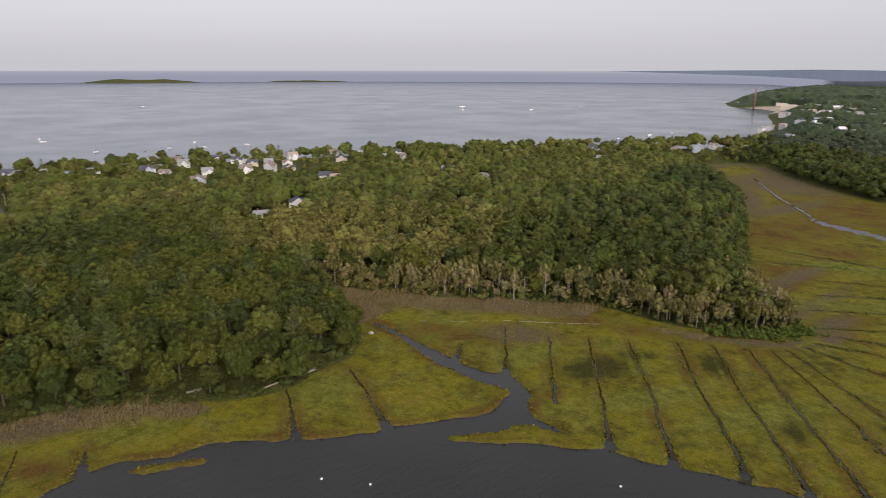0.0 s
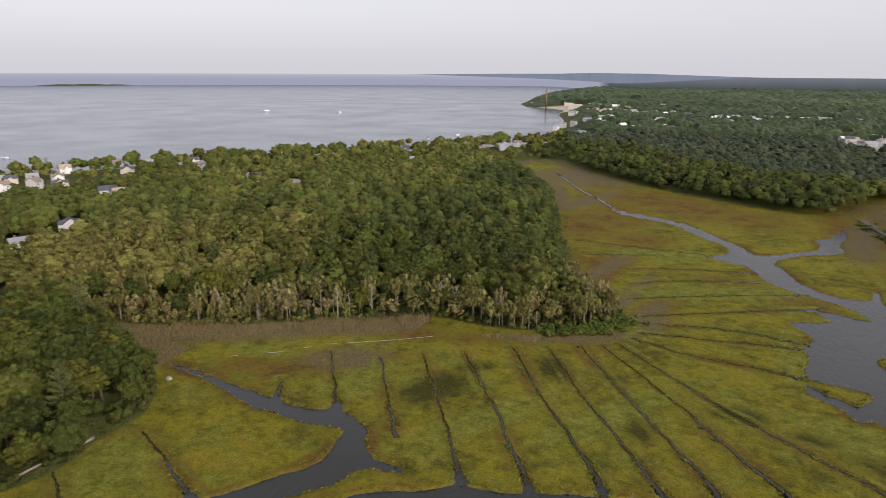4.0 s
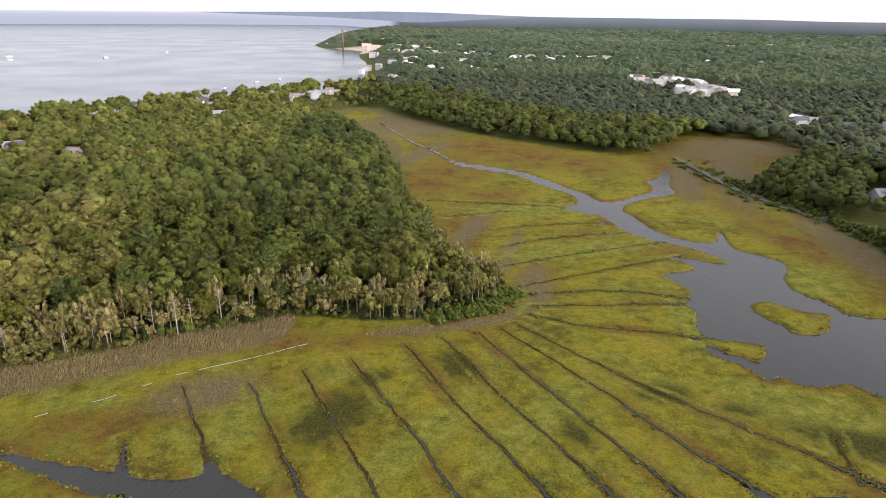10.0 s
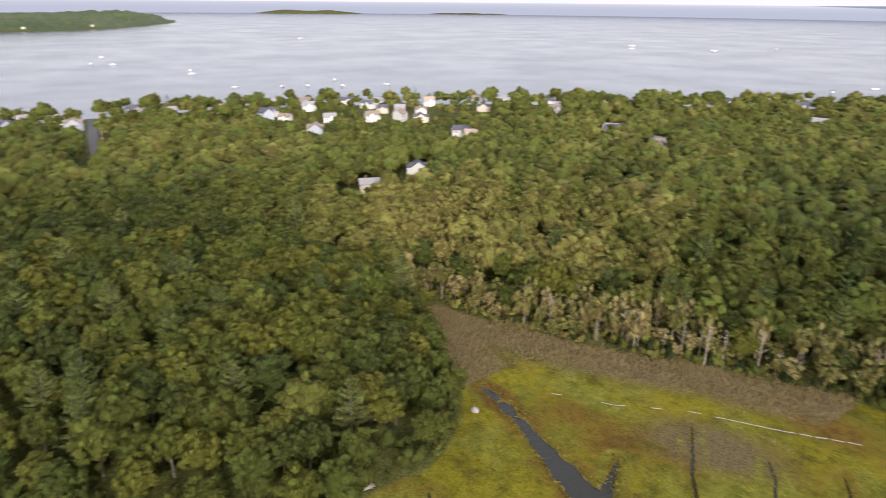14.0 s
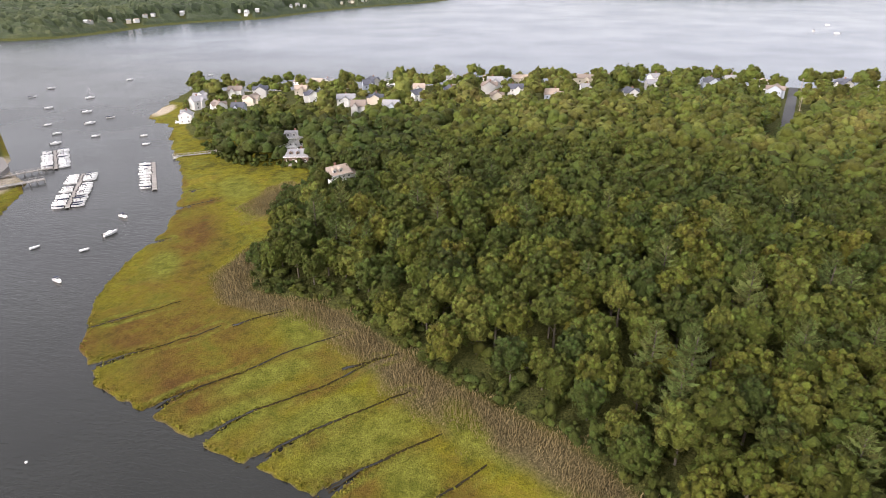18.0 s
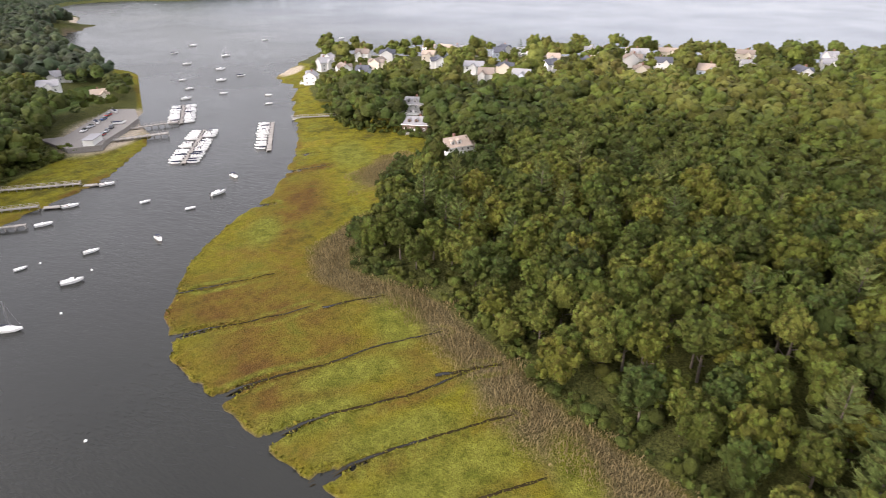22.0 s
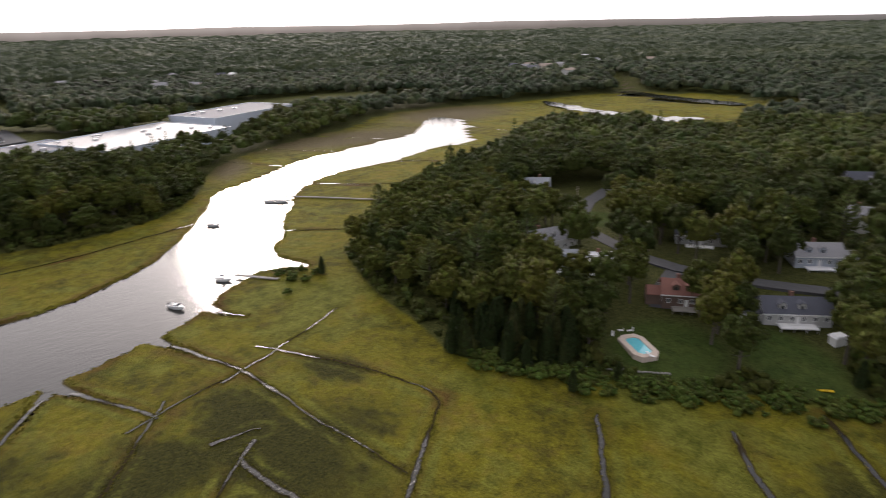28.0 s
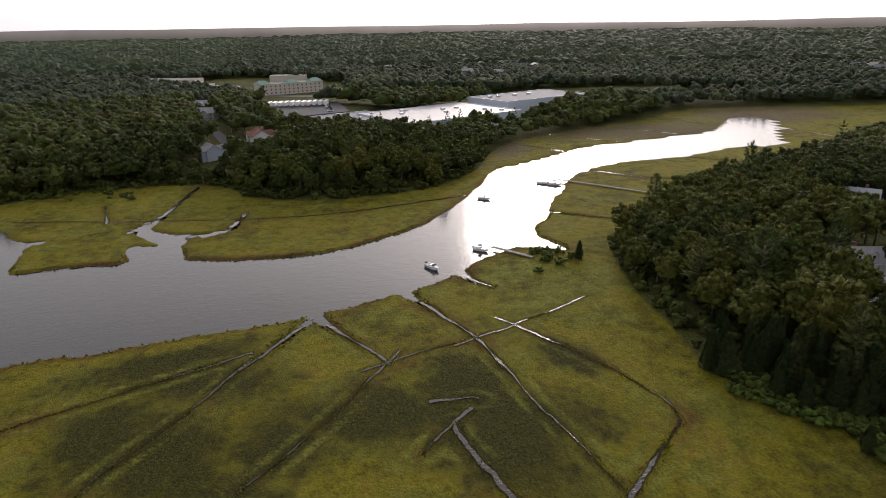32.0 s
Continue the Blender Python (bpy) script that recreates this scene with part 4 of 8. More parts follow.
FAR_HOUSES += [
    (326, -12, 190, 13, 9, 5, "white", "redbrown"), (494, 26, 250, 12, 9, 5, "pale", "grey"), (268, 556, 10, 12, 8, 5.0, "white", "tan"), (254, 594, 20, 11, 7, 4.0, "white", "slate"),
    (240, 600, 10, 12, 7, 4.0, "white", "grey"), (274, 516, 30, 13, 9, 5, "pale", "grey"), (290, 520, 20, 14, 10, 5, "bluegrey", "slate"), (315, 559, 10, 12, 9, 5, "pale", "slate"),
    (-203, 567, 20, 12, 9, 6, "white", "grey"), (-234, 411, 0, 14, 8, 3.6, "white", "grey"), (-278, 414, 40, 11, 9, 5, "pale", "grey"), (-400, 623, 20, 14, 9, 6, "white", "slate"),
]
SHORE_HOUSES = [
    (-404, -285, 20), (-415, -262, 110), (-410, -237, 30), (-427, -213, 100), (-504, -235, 20), (-360, -220, 110), (-374, -247, 60), (-397, -161, 110), (-373, -140, 110), (-408, -145, 20), (-444, -127, 110),
    (-376, -119, 100), (-443, -103, 30), (-545, -121, 110), (-477, -80, 110), (-426, -65, 20), (-450, -58, 110), (-429, -28, 100), (-470, -12, 110), (-454, 18, 30), (-575, 47, 110), (-560, -30, 20), (-560, -5, 110),
]
SHORE_HOUSES += [
    (-570, 165, 100), (-540, 108, 20), (-572, 86, 110), (-545, 159, 30), (-530, -165, 110), (-424, 269, 60), (-388, 239, 150), (-480, 248, 60), (-558, 244, 70), (-545, 275, 60), (-441, 326, 60), (-414, 300, 70),
    (-423, 331, 60), (-416, 347, 150), (-331, 320, 60), (-312, 313, 70), (-250, 199, 65), (-263, 236, 150), (-455, 440, 50), (-420, 440, 50), (-359, 442, 60), (-272, 410, 60), (-230, 405, 50), (-443, 500, 50),
]
SHORE_HOUSES += [(-468, 237, 0), (-448, 244, 37), (-488, 283, 74), (-403, 318, 111), (-391, 329, 148), (-538, -100, 5), (-478, 498, 42), (-389, 465, 79), (-520, 222, 116), (-380, -268, 153), (-391, -231, 10), (-406, -192, 47), (-478, -229, 84), (-519, -183, 121), (-420, -120, 158), (-458, -79, 15), (-496, -218, 52), (-496, -255, 89), (-450, -170, 126), (-465, -150, 163), (-500, -120, 20), (-480, -180, 57), (-520, -20, 94), (-540, 30, 131), (-500, 110, 168), (-470, 330, 25), (-450, 380, 62), (-520, 180, 99), (-400, 400, 136)]
SHORE_HOUSES += [(-175, 694, 20), (-160, 722, 100), (-150, 745, 20), (-300, 610, 40), (-340, 590, 40), (-370, 560, 40), (-510, 330, 60), (-530, 300, 60), (-500, 360, 60), (-480, 400, 50), (-250, 640, 40), (-515, -70, 110), (-500, 30, 110), (-520, 70, 20)]
tints = ["white", "white", "pale", "cream", "white", "bluegrey"]
tops = ["grey", "brown", "slate", "tan", "grey", "slate", "brown"]
FAR_HOUSES += [(x, y, a, 8.0 + (k * 7 % 5), 6.4 + k % 3, 4.6 + (k % 3) * 0.7, tints[k % 6], tops[k % 7]) for k, (x, y, a) in enumerate(SHORE_HOUSES)]
KEEP_CLEAR = []
for k, (x, y, a, length, depth, *_) in enumerate(NEAR_HOUSES + FAR_HOUSES):
    ux, uy = -20 - x, 10 - y
    d = math.hypot(ux, uy)
    snug = y < -135 and x > -140 or y > 400 and x > 150
    shore = k >= len(NEAR_HOUSES) and x < -220
    plain_view = 2.5 if y > 190 and k % 4 else 0.0
    KEEP_CLEAR += [(x, y, length * 0.42 + (1.0 if shore else 2.5))]
    KEEP_CLEAR += [(x + ux / d * 8, y + uy / d * 8, length * 0.25 + 2.5)] if snug else [(x + ux / d * 8, y + uy / d * 8, 7.0 + plain_view), (x + ux / d * 16, y + uy / d * 16, 5.5 + plain_view), (x + ux / d * 25, y + uy / d * 25, 4.0 + plain_view)] if shore else [(x + ux / d * 9, y + uy / d * 9, length * 0.36 + 3), (x + ux / d * 17, y + uy / d * 17, 6.5), (x + ux / d * 25, y + uy / d * 25, 5.0)]
# single trees of the gardens
GARDEN_TREES = [(-40, -156), (-47, -159), (-53, -158), (-44, -153), (-51, -153), (-13, -150), (-45, -161), (-64, -186), (-84, -190), (-55, -200), (12, -137), (9, -143), (13, -142), (-17, -148), (40, -118), (36, -124), (44, -124),
                (48, -116), (38, -132), (36, -140), (54, -128), (47, -132), (18, -166), (-8, -172), (52, -160)]
# open ground round the pool and its lawns
KEEP_CLEAR += [(24, -122, 10), (17, -113, 8), (10, -105, 8), (16, -136, 8), (-4, -140, 9), (-12, -146, 8), (1, -150, 8), (26, -140, 6)]
KEEP_CLEAR += [(-65, -163, 8), (-70, -168, 7)]
KEEP_CLEAR += [(46, -103, 11), (36, -106, 8), (56, -97, 8)]
KEEP_CLEAR += [(-252, -86, 9), (-243, -76, 9), (-236, -66, 8), (-245, -89, 8), (-234, -83, 8), (-223, -77, 7), (-248, -104, 9), (-272, -118, 8)]
WAREHOUSE = [(390, -70, 52, 40, 5.0), (386, -133, 92, 66, 5.6), (432, -219, 84, 46, 8.5)]
for x, y, *_ in WAREHOUSE:
    KEEP_CLEAR += [(x, y, 37), (x + 9, y - 25, 34), (x - 8, y + 25, 34)]


# small houses of the far country: centre, spread, how many
TOWN_ZONES = [((255, 860), (45, 35), 16), ((255, 770), (35, 30), 10), ((180, 1250), (110, 40), 40), ((60, 1150), (80, 60), 28), ((-60, 1350), (90, 50), 34), ((-130, 1120), (50, 80), 14), ((-150, 1500), (80, 90), 16), ((520, 1250), (140, 60), 12), ((420, 1500), (120, 40), 14), ((-120, 880), (40, 26), 8), ((640, 1900), (160, 40), 14), ((100, 1600), (160, 120), 24), ((0, 1000), (90, 60), 10),
              ((350, 1000), (140, 90), 16), ((-960, -850), (120, 12), 9), ((-1250, -760), (130, 14), 9), ((-700, -945), (50, 10), 4), ((-1560, -730), (100, 12), 6), ((30, -1320), (200, 60), 6), ((-170, -1000), (160, 70), 7), ((-2300, 200), (60, 300), 12), ((460, -640), (60, 40), 9), ((560, -840), (120, 60), 8),
              ((760, -300), (120, 120), 8), ((330, 560), (60, 60), 8)]
_r = random.Random(77)
TOWN = [(cx + _r.uniform(-sx, sx), cy + _r.uniform(-sy, sy), _r.uniform(0, 180)) for (cx, cy), (sx, sy), many in TOWN_ZONES for _ in range(many)]


def town_gaps(x, y):
    """Where the canopy opens round the far houses."""
    near = np.zeros(x.shape, bool)
    for hx, hy, _ in TOWN:
        d = math.hypot(hx, hy)
        for back in (0.0, 14.0, 26.0):
            near |= np.hypot(x - hx * (1 - back / d), y - hy * (1 - back / d)) < (12.0 if back < 20 else 9.0)
    return near


def ground_z(x, y):
    return float(lie(np.array([float(x)]), np.array([float(y)]))[4][0])


def part(name, bm, material, parent=None, label="", smooth=False):
    """Links a bmesh as one mesh object under a thing or a part."""
    me = bpy.data.meshes.new(name)
    bm.to_mesh(me)
    bm.free()
    for m in material if isinstance(material, (list, tuple)) else (material,):
        me.materials.append(m)
    if smooth:
        me.polygons.foreach_set("use_smooth", np.full(len(me.polygons), True))
    ob = new(name, me)
    ob.parent = parent
    return tagged(ob, label)


def share(name, me, parent, m):
    """One more part on the same mesh."""
    ob = new(name, me)
    ob.parent = parent
    ob.matrix_local = m
    return ob


def box(bm, x0, x1, y0, y1, z0, z1, bevel=0.0):
    r = bmesh.ops.create_cube(bm, size=1.0, matrix=Matrix.Translation(((x0 + x1) / 2, (y0 + y1) / 2, (z0 + z1) / 2)) @ Matrix.Diagonal((x1 - x0, y1 - y0, z1 - z0, 1)))
    if bevel:
        bmesh.ops.bevel(bm, geom=list({e for v in r["verts"] for e in v.link_edges}), offset=bevel, segments=1, affect="EDGES")
    return r["verts"]


def rod(bm, a, b, r, sides=6):
    a, b = Vector(a), Vector(b)
    m = Matrix.Translation((a + b) / 2) @ (b - a).to_track_quat("Z", "Y").to_matrix().to_4x4()
    bmesh.ops.create_cone(bm, cap_ends=True, segments=sides, radius1=r, radius2=r, depth=(b - a).length, matrix=m)


def prism(bm, outline, z0, z1):
    """A flat outline (x, y) pulled up from z0 to z1."""
    lo = [bm.verts.new((x, y, z0)) for x, y in outline]
    hi = [bm.verts.new((x, y, z1)) for x, y in outline]
    n = len(outline)
    bm.faces.new(hi)
    bm.faces.new(lo[::-1])
    for i in range(n):
        bm.faces.new((lo[i], lo[(i + 1) % n], hi[(i + 1) % n], hi[i]))


def thing(name, m, label, category, group=""):
    ob = new(name)
    ob.empty_display_size = 0.5
    ob.matrix_world = m
    return tagged(ob, label, category, group)


# ---- trees ----
def ico(sub):
    bm = bmesh.new()
    bmesh.ops.create_icosphere(bm, subdivisions=sub, radius=1.0)
    v = np.array([p.co for p in bm.verts])
    f = np.array([[q.index for q in p.verts] for p in bm.faces])
    bm.free()
    return v, f


ICO1, ICO2 = ico(1), ico(2)


def crown_arrays(rng, boughs, florets, leaves, height=1.0, leaf=0.5, body=0.72, puff=0.15):
    """A broadleaf crown about the origin, 1 unit in radius: a dome of boughs, each a head of small leafy florets, with loose sprays on them. Returns places and triangles."""
    v, f = cv, cf = ICO1
    mids = v[f].mean(1)
    core = cv * (1 + 0.1 * rng.uniform(-1, 1, len(cv)))[:, None] * np.array([body, body, body * 0.82 * height])
    vs, fs, count, tips = [core], [cf[cv[cf].mean(1)[:, 2] > -0.45]], len(cv), []
    squash = rng.uniform(0.88, 1.14)
    for k in range(boughs):
        h = 1 - (k + 0.5) / boughs * 1.25
        a = 2.4 * k + rng.uniform(-0.4, 0.4)
        d = np.array([math.cos(a) * math.sqrt(1 - h * h), math.sin(a) * math.sqrt(1 - h * h), h])
        c = d * np.array([0.64 * squash, 0.64 / squash, 0.58 * height]) * rng.uniform(0.9, 1.06)
        r = rng.uniform(0.27, 0.36) * (1.0 if florets > 1 else 0.3)
        for _ in range(florets):
            e = rng.normal(size=3) * 0.6 + d + np.array([0, 0, 0.1])
            e /= np.linalg.norm(e)
            p = c + e * r * rng.uniform(0.8, 1.0)
            q = puff * rng.uniform(0.65, 1.3)
            lumpy = 1 + 0.26 * rng.uniform(-1, 1, len(v))
            vs.append(p + v * lumpy[:, None] * np.array([q, q, q * 0.82]))
            fs.append(f[mids @ e > -0.25] + count)
            count += len(v)
            tips.append((p, q, e))
    for _ in range(leaves):
        c, r, out = tips[rng.integers(len(tips))]
        if rng.uniform() < 0.4:  # sprays on the crown's body, between the florets
            out = rng.normal(size=3) + np.array([0, 0, 0.5])
            out /= np.linalg.norm(out)
            c, r = out * np.array([body, body, body * 0.82 * height]) * 0.93, 0.09
        d = rng.normal(size=3) * 0.8 + out
        d /= np.linalg.norm(d)
        p = c + d * r * np.array([1, 1, 0.85]) * rng.uniform(0.95, 1.25)
        u = np.cross(d, rng.normal(size=3))
        u /= np.linalg.norm(u)
        w = np.cross(d, u) + d * rng.uniform(-0.7, 0.7)
        s = leaf * rng.uniform(0.06, 0.14)
        vs.append(np.array([p - u * s - w * s * 0.6, p + u * s - w * s * 0.7, p + u * s * 0.8 + w * s + d * s * 0.5, p - u * s * 0.7 + w * s * 0.9]))
        fs.append(np.array([[0, 1, 2], [0, 2, 3]]) + count)
        count += 4
    return np.concatenate(vs), np.concatenate(fs)


def pine_arrays(rng, tiers, arms, tufts, blades):
    """A white pine's crown, 1 unit high: whorls of level arms, each with starry tufts of needles along it."""
    vs, fs, count = [], [], 0
    for t in range(tiers):
        h = t / (tiers - 1)
        reach = 0.40 * (1 - h) ** 0.62 * rng.uniform(0.75, 1.12) + 0.04
        many = max(3, round(arms * (1 - 0.45 * h)))
        turn = rng.uniform(0, 6.28)
        for k in range(many):
            a = turn + 2 * math.pi * (k + rng.uniform(-0.25, 0.25)) / many
            d = np.array([math.cos(a), math.sin(a), 0.0])
            side = np.array([-d[1], d[0], 0.0])
            L = reach * rng.uniform(0.7, 1.1)
            b = np.array([0, 0, h * 0.93 + rng.uniform(-0.025, 0.025)])
            lift = np.array([0, 0, rng.uniform(0.02, 0.14) * L / 0.4 + 0.10 * h])
            w = 0.055 * rng.uniform(0.8, 1.2) * (0.5 + L / 0.4)
            vs.append(np.array([b, b + d * L * 0.62 + side * w + lift * 0.4, b + d * L + lift, b + d * L * 0.62 - side * w + lift * 0.4, b + d * L * 0.55 + lift * 0.5 + np.array([0, 0, 0.022])]))
            fs.append(np.array([[0, 1, 4], [1, 2, 4], [4, 2, 3], [0, 4, 3]]) + count)
            count += 5
            for m in range(tufts):
                at = rng.uniform(0.4, 1.02)
                p = b + d * L * at + lift * at * at + side * rng.uniform(-1, 1) * w * 1.3 * (1.2 - at)
                for _ in range(blades):
                    e = rng.normal(size=3) * 0.75 + d * 0.7 + np.array([0, 0, 0.75])
                    e /= np.linalg.norm(e)
                    u = np.cross(e, rng.normal(size=3))
                    u = u / np.linalg.norm(u) * 0.0115
                    n = rng.uniform(0.045, 0.085)
                    vs.append(np.array([p - u, p + u, p + e * n]))
                    fs.append(np.array([[0, 1, 2]]) + count)
                    count += 3
    return np.concatenate(vs), np.concatenate(fs)


def trunk_arrays(rng, height, radius, limbs, reach, sides=6):
    """A tapered trunk with limbs, as triangles."""
    vs, fs, count = [], [], 0

    def limb(a, b, r0, r1):
        nonlocal count
        a, b = np.array(a, float), np.array(b, float)
        d = (b - a) / np.linalg.norm(b - a)
        u = np.cross(d, (0.3, 0.9, 0.2))
        u /= np.linalg.norm(u)
        w = np.cross(d, u)
        ang = np.arange(sides) * 2 * math.pi / sides
        ring = np.cos(ang)[:, None] * u + np.sin(ang)[:, None] * w
        vs.append(np.concatenate([a + ring * r0, b + ring * r1]))
        i = np.arange(sides)
        j = (i + 1) % sides
        fs.append(np.concatenate([np.stack([i, j, j + sides], 1), np.stack([i, j + sides, i + sides], 1)]) + count)
        count += 2 * sides

    bend = rng.uniform(-0.04, 0.04, 2) * height
    top = (bend[0], bend[1], height)
    limb((0, 0, -0.6), (bend[0] * 0.4, bend[1] * 0.4, height * 0.5), radius * 1.25, radius * 0.8)
    limb((bend[0] * 0.4, bend[1] * 0.4, height * 0.5), top, radius * 0.8, radius * 0.25)
    for k in range(limbs):
        h = rng.uniform(0.35, 0.92)
        a = k * 2.4 + rng.uniform(-0.5, 0.5)
        s = np.array([bend[0] * h, bend[1] * h, height * h])
        e = s + np.array([math.cos(a), math.sin(a), rng.uniform(0.3, 0.8)]) * reach * rng.uniform(0.6, 1.1) * (1.15 - h * 0.6)
        limb(s, e, radius * 0.4, radius * 0.1)
    return np.concatenate(vs), np.concatenate(fs)


def scatter(x0, x1, y0, y1, step, seed):
    """Places on a jittered grid."""
    rng = np.random.default_rng(seed)
    gx, gy = np.meshgrid(np.arange(x0, x1, step), np.arange(y0, y1, step))
    gx = gx + (np.arange(gx.shape[0]) % 2)[:, None] * step / 2
    return (gx + rng.uniform(-0.36, 0.36, gx.shape) * step).ravel(), (gy + rng.uniform(-0.36, 0.36, gy.shape) * step).ravel()


def path_distance(x, y):
    """Distance in plan from the flight's middle line."""
    return line_distance(x, y, [(72, -27), (50, 3), (17, 37), (-8, 43), (-40, 27), (-45, 0)])


WOOD_REACH = 430.0


def peninsula(x, y):
    """The tongue of land between river and bay, with its shore houses."""
    return (x < -95) & (y > -330) & (y < 800) & (y > 0.9 * x - 45)


def village(x, y):
    """1 in the thick of the shore village, where gardens thin the trees out."""
    return np.clip(1.6 - 1.3 * np.hypot((x + 410) / 85, (y - 310) / 125), 0, 1)


def woodland(step=7.6):
    """Where trees stand, how far from the flight, and their ground."""
    x, y = scatter(-620, 520, -480, 800, step, 11)
    river, ditch, basin, bay, z = lie(x, y)
    keep = (basin > 2.5) & (bay > 10) & (river > 6) & (spots(x, y, CLEARINGS) < 0.5) & (spots(x, y, LAWNS) < 0.5)
    for fx, fy, fr in KEEP_CLEAR:
        keep &= np.hypot(x - fx, y - fy) > fr
    for pts, w in ROADS:
        keep &= line_distance(x, y, pts) > w / 2 + (4.2 if w < 12 else 20)
    far = path_distance(x, y)
    shore = np.clip(1 - (bay - 20) / 170, 0, 1) * peninsula(x, y) * (far > 300)
    keep &= np.random.default_rng(3).uniform(0, 1, x.shape) > np.maximum(0.5 * shore, 0.55 * village(x, y))
    keep &= (far < WOOD_REACH) | peninsula(x, y) | ((basin < 60) & (far < 720) & (y > 0))
    gx, gy = (np.array(v, float) for v in zip(*GARDEN_TREES))
    _, _, gb, gbay, gz = lie(gx, gy)
    apart = np.ones(x.shape, bool)
    for px, py in GARDEN_TREES:
        apart &= np.hypot(x - px, y - py) > 5
    keep &= apart
    return tuple(np.concatenate([v[keep], g]) for v, g in ((x, gx), (y, gy), (z, gz), (basin, np.maximum(gb, 26.0)), (bay, gbay), (far, path_distance(gx, gy))))


def tone_at(x, y, rng):
    """How light and warm the leaves are: darker on the eastern knoll and in the wood by the west bank, paler over the
    swamp, greyer across the river.
    """
    t = 0.18 + 0.30 * noise2(x, y, 45, 21) + 0.38 * rng.uniform(0, 1, np.shape(x))
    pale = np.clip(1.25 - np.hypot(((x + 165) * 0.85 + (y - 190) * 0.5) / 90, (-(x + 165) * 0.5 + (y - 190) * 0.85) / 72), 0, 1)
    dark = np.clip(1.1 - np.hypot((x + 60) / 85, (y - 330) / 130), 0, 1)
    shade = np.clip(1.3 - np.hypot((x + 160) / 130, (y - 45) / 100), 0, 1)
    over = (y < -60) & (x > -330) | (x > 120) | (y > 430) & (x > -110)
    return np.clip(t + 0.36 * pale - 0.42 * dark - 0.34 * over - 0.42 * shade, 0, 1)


def joined(name, x, y, z, variants, sx, sz, tone, rng, material, label, category, smooth=True):
    """Many trees in one mesh, each turned and sized on its own."""
    vs, fs, ts, count = [], [], [], 0
    for k in range(len(x)):
        v, f = variants[k % len(variants)]
        a = rng.uniform(0, 6.28)
        c, s = math.cos(a), math.sin(a)
        p = np.empty_like(v)
        p[:, 0] = (v[:, 0] * c - v[:, 1] * s) * sx[k] + x[k]
        p[:, 1] = (v[:, 0] * s + v[:, 1] * c) * sx[k] + y[k]
        p[:, 2] = v[:, 2] * sz[k] + z[k]
        vs.append(p)
        fs.append(f + count)
        ts.append(np.full(len(v), tone[k]))
        count += len(v)
    me = mesh_from(name, np.concatenate(vs), np.concatenate(fs), [material], smooth)
    me.attributes.new("tone", "FLOAT", "POINT").data.foreach_set("value", np.concatenate(ts).astype(np.float32))
    return tagged(new(name, me), label, category, kind="stuff")


def before_houses(x, y):
    """Ground in front of the far houses, where gardens keep the trees low."""
    out = np.zeros(x.shape, bool)
    for hx, hy, *_ in FAR_HOUSES:
        ux, uy = -20 - hx, 10 - hy
        d = math.hypot(ux, uy)
        ux, uy = ux / d, uy / d
        along, across = (x - hx) * ux + (y - hy) * uy, np.abs((y - hy) * ux - (x - hx) * uy)
        out |= (along > -4) & (along < 48) & (across < 8)
    return out


